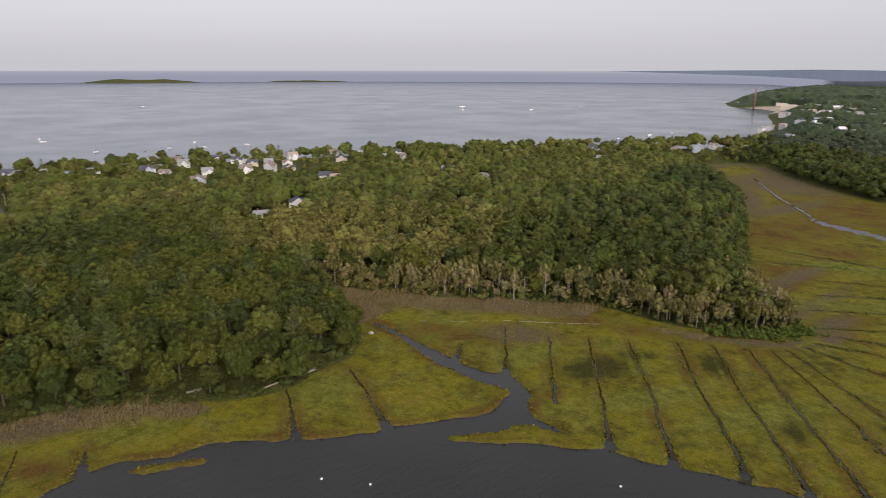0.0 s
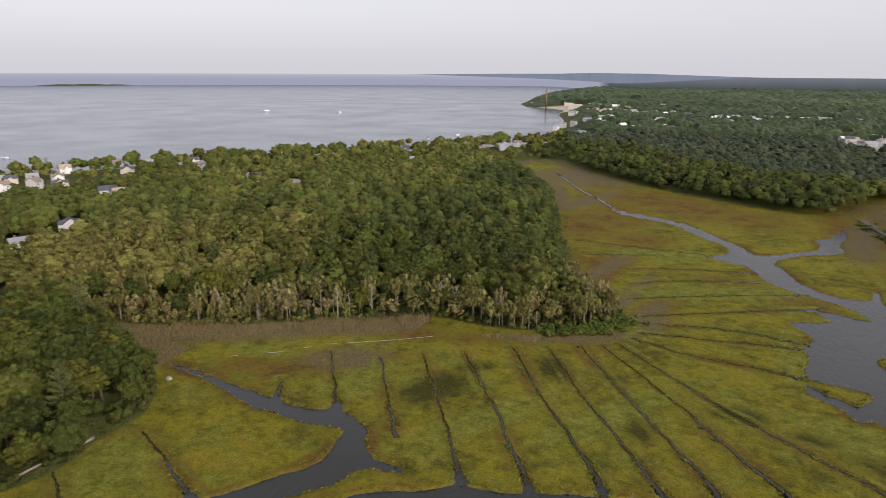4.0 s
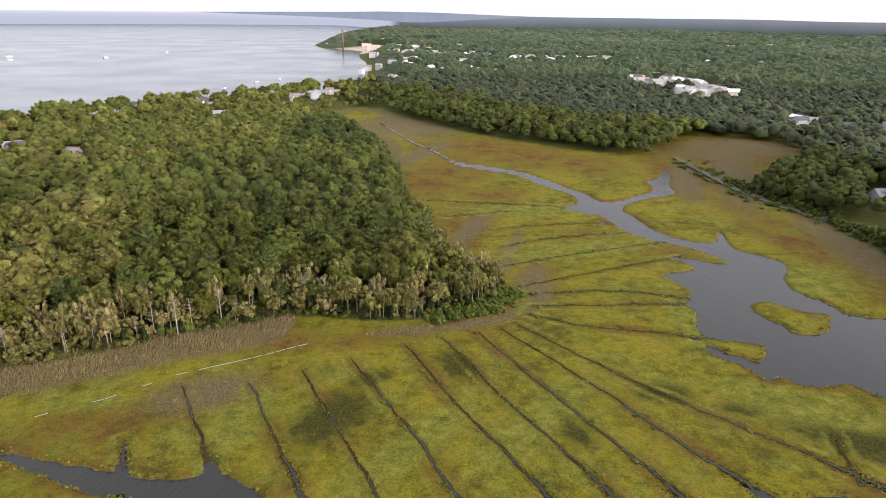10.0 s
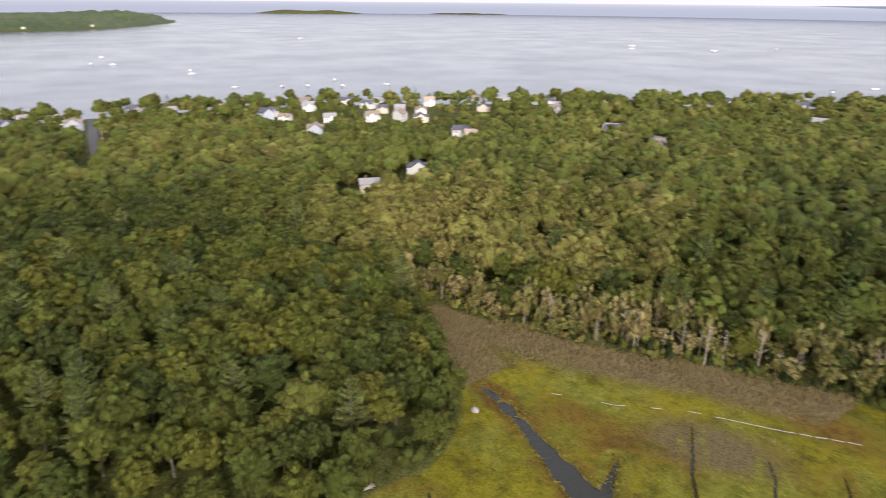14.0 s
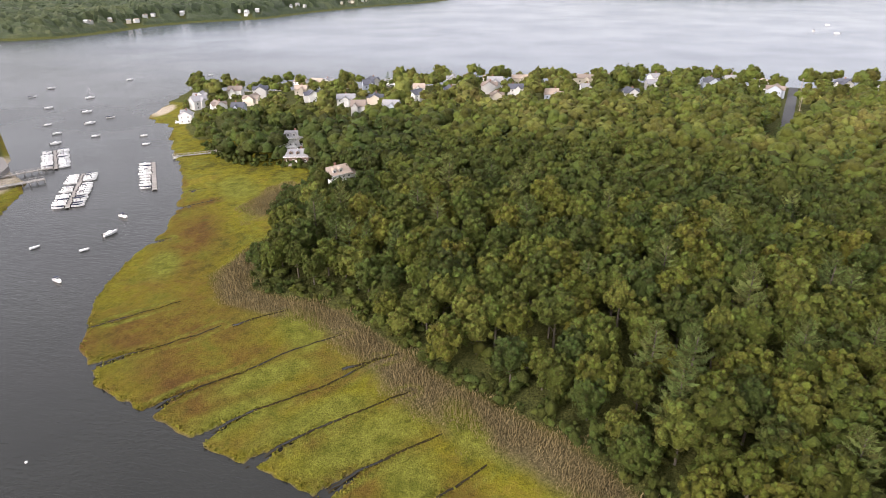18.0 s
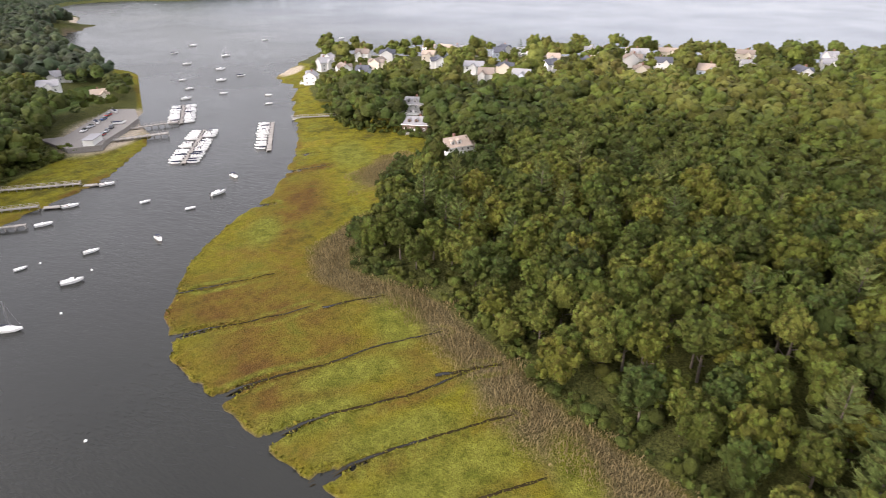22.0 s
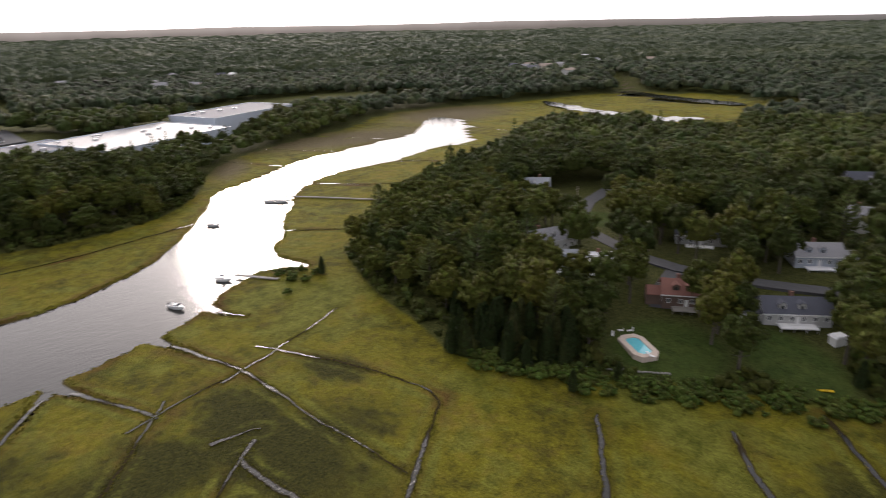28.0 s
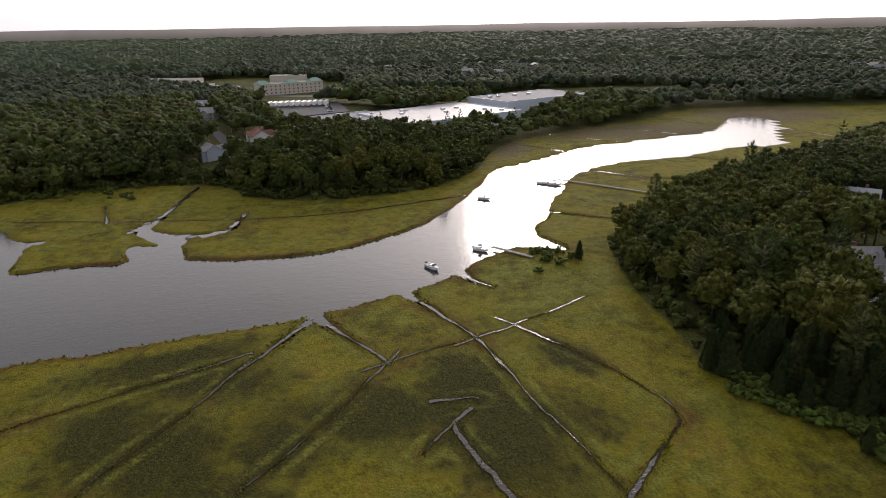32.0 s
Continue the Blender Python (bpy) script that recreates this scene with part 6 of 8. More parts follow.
        for s in (-1, 1):
            a = [(x0 - 0.02, s * (d / 2 + 0.35), h2 - 0.15), (x1 + 0.35, s * (d / 2 + 0.35), h2 - 0.15), (x1 + 0.35, 0, h2 + r2), (x0 - 0.02, 0, h2 + r2)]
            v = [bm.verts.new((p[0], p[1], p[2] + 0.2)) for p in a] + [bm.verts.new((p[0], p[1], p[2] + 0.02)) for p in a]
            for f in ((0, 1, 2, 3), (7, 6, 5, 4), (0, 4, 5, 1), (1, 5, 6, 2), (3, 7, 4, 0), (2, 6, 7, 3)):
                bm.faces.new([v[k] for k in f])
        xe = x1 if side > 0 else x0
        g = [bm.verts.new((xe, -d / 2, h2)), bm.verts.new((xe, d / 2, h2)), bm.verts.new((xe, 0, h2 + r2))]
        bm.faces.new(g)
        bmesh.ops.recalc_face_normals(bm, faces=bm.faces)
        part("wing_roof", bm, ROOFS[roof], ob)
        # gabled dormers on the river side, and a white fascia under the eaves
        for dx in (-0.45, 0.12):
            y0, y1, w2, zt = -D * 0.78, -D * 0.15, 0.85, high + rise * 0.72
            bm = bmesh.new()
            cx = L * dx
            out = [(cx - w2, y0, high + rise * 0.1), (cx + w2, y0, high + rise * 0.1), (cx + w2, y0, zt), (cx, y0, zt + 0.5), (cx - w2, y0, zt)]
            a = [bm.verts.new(p) for p in out]
            b = [bm.verts.new((p[0], y1, p[2])) for p in out]
            bm.faces.new(a)
            for i in (0, 1, 4):
                bm.faces.new((a[i], b[i], b[(i + 1) % 5], a[(i + 1) % 5]))
            bmesh.ops.recalc_face_normals(bm, faces=bm.faces)
            dormer = part("dormer", bm, WALLS[wall], ob)
            bm = bmesh.new()
            for s in (-1, 1):
                v = [bm.verts.new(p) for p in ((cx + s * (w2 + 0.2), y0 - 0.2, zt - 0.1), (cx, y0 - 0.2, zt + 0.56), (cx, y1 + 0.6, zt + 0.56), (cx + s * (w2 + 0.2), y1 + 0.6, zt - 0.1))]
                bm.faces.new(v)
            r = bmesh.ops.extrude_face_region(bm, geom=list(bm.faces))
            bmesh.ops.translate(bm, vec=(0, 0, 0.1), verts=[g for g in r["geom"] if isinstance(g, bmesh.types.BMVert)])
            bmesh.ops.recalc_face_normals(bm, faces=bm.faces)
            part("dormer_roof", bm, ROOFS[roof], dormer)
            share("window", PANE, dormer, Matrix.Translation((cx, y0 - 0.03, high + rise * 0.44)) @ Matrix.Diagonal((0.9, 1, 0.75, 1)))
        for s in (-1, 1):
            bm = bmesh.new()
            box(bm, -L - over, L + over, s * (D + over) - 0.04, s * (D + over) + 0.04, high - drop - 0.1, high - drop + 0.2)
            part("fascia", bm, TRIM, ob, "white painted fascia board")
        bm = bmesh.new()
        box(bm, -L * 0.6, L * 0.5, -D - 3.0, -D - 0.1, 0.05, 0.35)
        for xx in (-L * 0.58, -L * 0.2, L * 0.15, L * 0.48):
            box(bm, xx - 0.06, xx + 0.06, -D - 2.98, -D - 2.86, -0.8, 1.3)
        box(bm, -L * 0.6, L * 0.5, -D - 2.98, -D - 2.9, 1.2, 1.3)
        part("deck", bm, TRIM if wall != "umber" else DOCK_WOOD, ob, "timber deck with a rail")
    return ob


for k, row in enumerate(NEAR_HOUSES):
    house(*row, True, 300 + k)
for k, row in enumerate(FAR_HOUSES):
    house(*row, False, 400 + k)


def town():
    """White houses scattered over the far country, one thing each."""
    rng = random.Random(77)
    wall_m = {}
    for key in ("white", "pale", "cream"):
        bm = bmesh.new()
        out = [(-5.5, -4), (5.5, -4), (5.5, 4), (-5.5, 4)]
        lo = [bm.verts.new((a, b, -2)) for a, b in out]
        hi = [bm.verts.new((a, b, 8.5)) for a, b in out]
        e = [bm.verts.new((-5.5, 0, 11)), bm.verts.new((5.5, 0, 11))]
        for i in range(4):
            j = (i + 1) % 4
            bm.faces.new([lo[i], lo[j], hi[j]] + ([e[1]] if i == 1 else [e[0]] if i == 3 else []) + [hi[i]])
        me = bpy.data.meshes.new("wall")
        bm.to_mesh(me)
        bm.free()
        me.materials.append(WALLS[key])
        wall_m[key] = me
    roof_m = {}
    for key in ("grey", "slate", "tan", "white"):
        bm = bmesh.new()
        for s in (-1, 1):
            a = [(-6, s * 4.5, 8.2), (6, s * 4.5, 8.2), (6, 0, 11), (-6, 0, 11)]
            v = [bm.verts.new((p[0], p[1], p[2] + 0.3)) for p in a] + [bm.verts.new(p) for p in a]
            for f in ((0, 1, 2, 3), (7, 6, 5, 4), (0, 4, 5, 1), (1, 5, 6, 2), (3, 7, 4, 0), (2, 6, 7, 3)):
                bm.faces.new([v[k] for k in f])
        bmesh.ops.recalc_face_normals(bm, faces=bm.faces)
        me = bpy.data.meshes.new("roof")
        bm.to_mesh(me)
        bm.free()
        me.materials.append(ROOFS[key])
        roof_m[key] = me
    for x, y, turn in TOWN:
        ob = thing("cottage", pose(x, y, ground_z(x, y) + 1.5, 0, 0, turn) @ Matrix.Diagonal((rng.uniform(0.8, 1.4), rng.uniform(0.8, 1.2), rng.uniform(0.75, 1.0), 1)) @ Matrix.Scale(0.62 if x < -600 else 1.0, 4), "small light-walled house in the far wooded town", "house", "houses of the far town")
        share("wall", wall_m[rng.choice(["white", "white", "pale", "cream"])], ob, Matrix.Identity(4))
        share("roof", roof_m[rng.choice(["grey", "slate", "tan", "grey", "white"])], ob, Matrix.Identity(4))


town()


def block(name, label, category, x, y, turn, L, W, H, wall, roof, bays=0, base=None):
    """A flat-roofed building with a parapet and roof plant."""
    z = ground_z(x, y) if base is None else base
    ob = thing(name, pose(x, y, z, 0, 0, turn), label, category)
    bm = bmesh.new()
    box(bm, -L / 2, L / 2, -W / 2, W / 2, -3, H, 0.05)
    part("wall", bm, wall, ob)
    bm = bmesh.new()
    box(bm, -L / 2 + 0.4, L / 2 - 0.4, -W / 2 + 0.4, W / 2 - 0.4, H - 0.1, H + 0.06)
    part("roof", bm, roof, ob)
    for s, (a, b, c, d) in enumerate(((-L / 2, L / 2, -W / 2, -W / 2 + 0.4), (-L / 2, L / 2, W / 2 - 0.4, W / 2), (-L / 2, -L / 2 + 0.4, -W / 2 + 0.4, W / 2 - 0.4), (L / 2 - 0.4, L / 2, -W / 2 + 0.4, W / 2 - 0.4))):
        bm = bmesh.new()
        box(bm, a, b, c, d, H - 0.05, H + 0.55)
        part("parapet", bm, wall, ob)
    rng = random.Random(int(x))
    for k in range(bays):
        bm = bmesh.new()
        a, b = rng.uniform(-L * 0.42, L * 0.42), rng.uniform(-W * 0.35, W * 0.35)
        box(bm, a - 1.5, a + 1.5, b - 1.0, b + 1.0, H, H + 1.3, 0.08)
        part("roof_unit", bm, ALU, ob, "grey metal roof unit")
    return ob


wz = ground_z(378, -137)
for k, (x, y, L, W, H) in enumerate(WAREHOUSE):
    block("warehouse", "long low warehouse with pale blue walls and a pale flat roof", "warehouse", x, y, -70, L, W, H, METALWALL, METALROOF if k == 1 else ROOFS["grey"], (3, 9, 4)[k], wz)
for x, y, L, W, H in ((742, -57, 40, 18, 7), (690, 48, 46, 20, 5), (760, 70, 60, 25, 6), (655, 12, 26, 14, 5)):
    block("commercial_building", "cream commercial block beside the highway", "building", x, y, 250, L, W, H, WALLS["cream"], ROOFS["grey"], 2)
for x, y, L, W, H in ((241, 887, 16, 11, 6), (268, 862, 26, 13, 7), (272, 782, 18, 12, 6)):
    block("shop_building", "white flat-roofed building in a clearing of the woods", "building", x, y, 8, L, W, H, WALLS["white"], METALROOF, 2)
for x, y, L, W, H in ((-215, 1860, 120, 30, 9), (-262, 1690, 34, 20, 12), (-205, 1700, 50, 20, 6), (-300, 1800, 26, 14, 6), (-390, 1960, 40, 16, 8), (-350, 1900, 18, 12, 6), (-420, 1880, 16, 12, 5)):
    block("works_building", "pale works building on the far shore", "building", x, y, 10, L, W, H, WALLS["cream"], METALROOF, 2)
GREENROOF = simple("green_metal_roof", (0.10, 0.20, 0.16), 0.6, scale=0.5, vary=0.12)
hotel = block("hotel", "three-storey cream hotel with a green roof beside the highway", "building", 612, -48, -74, 64, 15, 10, WALLS["cream"], GREENROOF, 0)
for k in range(14):
    for row in range(3):
        share("window", PANE, hotel, pose(-29 + k * 4.4, -7.53, 1.9 + row * 3.1) @ Matrix.Diagonal((1.5, 1, 1.2, 1)))
for a, b in ((-32.5, -20), (-4, 8), (20, 32.5)):
    bm = bmesh.new()
    v = [bm.verts.new(p) for p in ((a, -8.2, 10.2), (b, -8.2, 10.2), (b, 8.2, 10.2), (a, 8.2, 10.2), (a + 3, 0, 13.4), (b - 3, 0, 13.4))]
    for f in ((0, 1, 5, 4), (2, 3, 4, 5), (1, 2, 5), (3, 0, 4), (3, 2, 1, 0)):
        bm.faces.new([v[k] for k in f])
    part("hip_roof", bm, GREENROOF, hotel, "green hipped roof over a bay")
stack = thing("chimney_stack", pose(-352, 1745, ground_z(-352, 1745)), "tall slender red-brown brick chimney by the far shore", "chimney")
bm = bmesh.new()
bmesh.ops.create_cone(bm, cap_ends=True, segments=16, radius1=2.3, radius2=1.5, depth=54, matrix=Matrix.Translation((0, 0, 26)))
part("shaft", bm, BRICK, stack, smooth=True)
bm = bmesh.new()
bmesh.ops.create_cone(bm, cap_ends=True, segments=16, radius1=1.9, radius2=1.9, depth=1.6, matrix=Matrix.Translation((0, 0, 53)))
part("cap", bm, BRICK, stack)
tower = thing("water_tower", pose(520, 3300, ground_z(520, 3300)), "white water tower far inland over the woods", "tower")
bm = bmesh.new()
bmesh.ops.create_uvsphere(bm, u_segments=16, v_segments=8, radius=9, matrix=Matrix.Translation((0, 0, 40)))
part("tank", bm, GEL, tower, smooth=True)
bm = bmesh.new()
rod(bm, (0, 0, -4), (0, 0, 36), 3, 10)
part("column", bm, GEL, tower)

# ---- boats, docks, pool, roads ----
def hull_mesh(name, L, B, H, material, sheer=0.25, stations=9):
    """A boat's hull: lofted sections from transom to stem, open on top, with an inner skin and a rail."""
    bm = bmesh.new()
    rings = []
    for k in range(stations):
        t = k / (stations - 1)
        w = B / 2 * (1 - max(0, (t - 0.35) / 0.65) ** 2.2) * (0.92 + 0.08 * min(1, t * 4))
        w = max(w, 0.03)
        top = H * (0.75 + sheer * t * t)
        x = -L / 2 + L * t
        keel = -0.25 * H * (1 - max(0, (t - 0.6) / 0.4) ** 2) + 0.35 * H * max(0, (t - 0.7) / 0.3) ** 2
        pts = [(x, 0, keel), (x, w * 0.72, keel + 0.16 * H), (x + 0.02, w * 0.97, top * 0.75), (x + 0.03, w, top), (x + 0.02, max(w - 0.13, 0.012), top + 0.02), (x, max(w - 0.2, 0.01), top * 0.42)]
        rings.append([bm.verts.new(p) for p in pts] + [bm.verts.new((p[0], -p[1], p[2])) for p in pts])
    for a, b in zip(rings, rings[1:]):
        for i in range(5):
            bm.faces.new((a[i], b[i], b[i + 1], a[i + 1]))
            bm.faces.new((a[7 + i] if i < 5 else a[11], b[7 + i], b[6 + i], a[6 + i]))
        bm.faces.new((a[5], b[5], b[11], a[11]))
    for r in (rings[0], rings[-1]):
        for i in range(5):
            bm.faces.new((r[i], r[i + 1], r[7 + i], r[6 + i]))
    bmesh.ops.remove_doubles(bm, verts=bm.verts, dist=0.004)
    bmesh.ops.recalc_face_normals(bm, faces=bm.faces)
    me = bpy.data.meshes.new(name)
    bm.to_mesh(me)
    bm.free()
    me.materials.append(material)
    return me


def small_part(name, build, material):
    bm = bmesh.new()
    build(bm)
    me = bpy.data.meshes.new(name)
    bm.to_mesh(me)
    bm.free()
    me.materials.append(material)
    return me


def wedge(bm, x0, x1, w0, w1, z0, z1, slope):
    """A cabin or console: a box narrower and raked towards the bow."""
    v = [bm.verts.new(p) for p in ((x0, -w0, z0), (x1, -w1, z0), (x1, w1, z0), (x0, w0, z0), (x0 + 0.05, -w0 * 0.9, z1), (x1 - slope, -w1 * 0.85, z1), (x1 - slope, w1 * 0.85, z1), (x0 + 0.05, w0 * 0.9, z1))]
    for f in ((3, 2, 1, 0), (4, 5, 6, 7), (0, 1, 5, 4), (1, 2, 6, 5), (2, 3, 7, 6), (3, 0, 4, 7)):
        bm.faces.new([v[k] for k in f])


MB_HULL = hull_mesh("hull", 6.8, 2.45, 1.15, GEL)
MB_DECK = small_part("foredeck", lambda bm: wedge(bm, 0.3, 2.9, 1.0, 0.25, 0.62, 0.98, 0.2), GEL)
MB_CONSOLE = small_part("console", lambda bm: (wedge(bm, -0.7, 0.4, 0.55, 0.5, 0.3, 1.45, 0.35)), GEL)
MB_SCREEN = small_part("windscreen", lambda bm: (wedge(bm, 0.0, 0.42, 0.6, 0.5, 1.4, 1.85, 0.3)), GLASS)
MB_ENGINE = small_part("outboard_engine", lambda bm: (box(bm, -3.95, -3.4, -0.27, 0.27, 0.55, 1.45, 0.12), box(bm, -3.75, -3.55, -0.08, 0.08, -0.5, 0.56)), BLACK)
MB_SEAT = small_part("seat", lambda bm: (box(bm, -2.5, -1.7, -0.9, 0.9, 0.35, 0.75, 0.06)), BOATWOOD)
MB_TOP = small_part("canvas_top", lambda bm: (box(bm, -1.7, 0.4, -0.95, 0.95, 2.15, 2.24, 0.04), [rod(bm, (a, b, 0.8), (a * 0.9, b * 0.95, 2.16), 0.025, 4) for a in (-1.6, 0.3) for b in (-0.9, 0.9)]), NAVY)
MB_COVER = small_part("canvas_cover", lambda bm: wedge(bm, -3.2, 2.8, 1.05, 0.3, 0.75, 1.25, 0.9), NAVY)
SB_HULL = hull_mesh("hull", 8.0, 2.6, 1.2, GEL, 0.18)
SB_CABIN = small_part("cabin", lambda bm: wedge(bm, -0.9, 2.4, 0.85, 0.45, 0.6, 1.5, 0.7), GEL)
SB_MAST = small_part("mast", lambda bm: rod(bm, (0.7, 0, 0.6), (0.7, 0, 10.2), 0.075, 8), ALU)
SB_BOOM = small_part("boom", lambda bm: rod(bm, (0.7, 0, 2.0), (-2.9, 0, 2.1), 0.06, 6), ALU)
SB_SAIL = small_part("furled_sail", lambda bm: rod(bm, (0.5, 0, 2.16), (-2.7, 0, 2.24), 0.15, 8), NAVY)
SB_STAYS = small_part("stays", lambda bm: [rod(bm, (0.7, 0, 10.0), p, 0.018, 4) for p in ((3.9, 0, 1.1), (-3.9, 0, 1.0), (0.4, 1.25, 1.0), (0.4, -1.25, 1.0))], ALU)
DG_HULL = hull_mesh("hull", 3.4, 1.4, 0.6, GEL)
DG_SEAT = small_part("thwart", lambda bm: (box(bm, -0.9, -0.6, -0.55, 0.55, 0.28, 0.33), box(bm, 0.3, 0.6, -0.5, 0.5, 0.28, 0.33)), BOATWOOD)
BUOY = small_part("float", lambda bm: bmesh.ops.create_uvsphere(bm, u_segments=10, v_segments=6, radius=0.32), GEL)


def motorboat(x, y, turn, scale=1.0, style=0, group="boats on the river"):
    looks = ("white motorboat with a console and black outboard engine on the water", "white cabin motorboat with a raked windscreen on the water", "white motorboat under a dark canvas top on the water", "white motorboat under a dark canvas cover at its mooring")
    ob = thing("motorboat", pose(x, y, WATER_Z + 0.12, 0, 0, turn) @ Matrix.Scale(scale, 4), looks[style], "boat", group)
    i = Matrix.Identity(4)
    share("hull", MB_HULL, ob, i)
    share("outboard_engine", MB_ENGINE, ob, i)
    if style != 3:
        share("foredeck", MB_DECK, ob, i)
        share("console", MB_CONSOLE, ob, Matrix.Translation((0.5, 0, 0)) @ Matrix.Diagonal((1.7, 1.5, 1, 1)) if style == 1 else i)
        share("windscreen", MB_SCREEN, ob, Matrix.Translation((0.9, 0, 0)) @ Matrix.Diagonal((1.3, 1.4, 1, 1)) if style == 1 else i)
        share("seat", MB_SEAT, ob, i)
    if style == 2:
        share("canvas_top", MB_TOP, ob, i)
    if style == 3:
        share("canvas_cover", MB_COVER, ob, i)
    return ob


def sailboat(x, y, turn, scale=1.0):
    ob = thing("sailboat", pose(x, y, WATER_Z + 0.12, 0, 0, turn) @ Matrix.Scale(scale, 4), "white sloop with bare mast and furled sail at a mooring", "boat", "boats on the river")
    for name, me in (("hull", SB_HULL), ("cabin", SB_CABIN), ("mast", SB_MAST), ("boom", SB_BOOM), ("furled_sail", SB_SAIL), ("stays", SB_STAYS)):
        share(name, me, ob, Matrix.Identity(4))


def dinghy(x, y, turn):
    ob = thing("dinghy", pose(x, y, WATER_Z + 0.08, 0, 0, turn), "small white open dinghy on the river", "boat", "dinghies on the river")
    share("hull", DG_HULL, ob, Matrix.Identity(4))
    share("thwart", DG_SEAT, ob, Matrix.Identity(4))


def buoy(x, y):
    ob = new("mooring_buoy", BUOY)
    ob.matrix_world = pose(x, y, WATER_Z + 0.1)
    tagged(ob, "white ball-shaped mooring buoy afloat", "buoy", "mooring buoys")


# moored along the river: x, y, heading, scale, style
MOORED = [(-114, -133, 150, 0.95, 1), (-128, -146, 160, 0.75, 0), (-144, -136, 75, 0.75, 2), (-181, -151, 170, 1.0, 1), (-197, -160, 80, 0.8, 2), (-293, -236, 130, 0.7, 0), (-309, -252, 120, 0.7, 0), (-299, -279, 140, 0.8, 0),
          (-325, -310, 150, 1.1, 1), (-352, -341, 150, 1.1, 1), (-343, -311, 140, 0.9, 3), (-297, -307, 150, 0.9, 0), (-313, -333, 150, 0.8, 0), (-278, -287, 150, 1.0, 1), (-354, -379, 150, 1.0, 0)]
MOORED += [(-383, -429, 150, 0.9, 3), (-417, -448, 150, 1.1, 1), (-473, -418, 150, 0.9, 0), (-515, -363, 150, 0.9, 0), (131, -55, 200, 1.0, 1), (200, -97, 230, 0.9, 2), (141, -74, 220, 0.9, 2), (212, -135, 235, 1.0, 2), (216, -131, 235, 0.9, 1)]
MOORED += [(-67, -122.5, 155, 0.95, 0), (-70.5, -126.5, 155, 0.95, 0), (-112, -172, 150, 0.9, 1), (-114, -176, 150, 0.8, 2), (-132, -178, 150, 0.9, 0), (-146, -186, 150, 0.9, 0), (-166, -195, 150, 0.9, 0), (-276, -199, 150, 0.9, 0)]
for x, y, turn, scale, style in MOORED:
    motorboat(x, y, turn, scale * 0.88, style)
sailboat(-92, -123, 130, 0.8)
sailboat(-394, -382, 150, 0.85)
for x, y, a in ((-111, -153, 165), (-162, -167, 160), (-166, -148, 150)):
    dinghy(x, y, a)
# out on the bay
for k, (x, y) in enumerate([(-954, 1326), (-758, 1344), (-1567, 789), (-721, 1531), (-939, 323), (-1118, 229), (-1225, 265), (-1082, 253), (-896, 312), (-731, 309), (-706, 356), (-699, 385), (-891, 1243), (-300, 936), (-316, 859), (-283, 985), (-735, 440), (-680, 420), (-660, 470)]):
    motorboat(x, y, 40 + 29 * k, 1.9 if k < 4 else 1.25, k % 3, "boats on the bay")
for x, y in ((-103, -120), (-65, -88), (-79, -72), (-62, -72), (-37, 61), (-26, 67), (22, 105), (-121, -135), (-116, -152)):
    buoy(x, y)


def dock(name, pts, width, top, label, rail=False, post=2.6, category="dock"):
    """A timber walk on piles: boards, stringers, posts and rails."""
    ob = thing(name, pose(pts[0][0], pts[0][1], 0), label, category, "docks on the river")
    ox, oy = pts[0]
    i4 = Matrix.Identity(4)
    pile = small_part("post", lambda bm: rod(bm, (0, 0, -2.2), (0, 0, top + (1.0 if rail else 0.15)), 0.11, 6), DOCK_WOOD)
    for (ax, ay), (bx, by) in zip(pts, pts[1:]):
        d = Vector((bx - ax, by - ay, 0))
        n = max(1, int(d.length / 0.75))
        u = d.normalized()
        s = Vector((-u.y, u.x, 0))
        m = Matrix(((u.x, s.x, 0, 0), (u.y, s.y, 0, 0), (0, 0, 1, 0), (0, 0, 0, 1)))
        board = small_part("board", lambda bm: box(bm, -d.length / n / 2 + 0.03, d.length / n / 2 - 0.03, -width / 2, width / 2, -0.035, 0.035), DOCK_PLANK)
        beam = small_part("beam", lambda bm: box(bm, -d.length / 2, d.length / 2, -0.06, 0.06, -0.11, 0.11), DOCK_WOOD)
        bar = small_part("handrail", lambda bm: box(bm, -d.length / 2, d.length / 2, -0.05, 0.05, -0.04, 0.04), DOCK_WOOD)
        start = Vector((ax - ox, ay - oy, 0))
        for k in range(n):
            share("board", board, ob, Matrix.Translation(start + Vector((0, 0, top)) + d * ((k + 0.5) / n)) @ m)
        count = max(2, int(d.length / post) + 1)
        for side in (-1, 1):
            share("beam", beam, ob, Matrix.Translation(start + Vector((0, 0, top - 0.15)) + d * 0.5 + s * side * (width / 2 - 0.15)) @ m)
            if rail:
                share("handrail", bar, ob, Matrix.Translation(start + Vector((0, 0, top + 0.95)) + d * 0.5 + s * side * (width / 2 - 0.05)) @ m)
            for k in range(count):
                share("post", pile, ob, Matrix.Translation(start + d * (k / (count - 1)) + s * side * (width / 2 - 0.02)))
    return ob


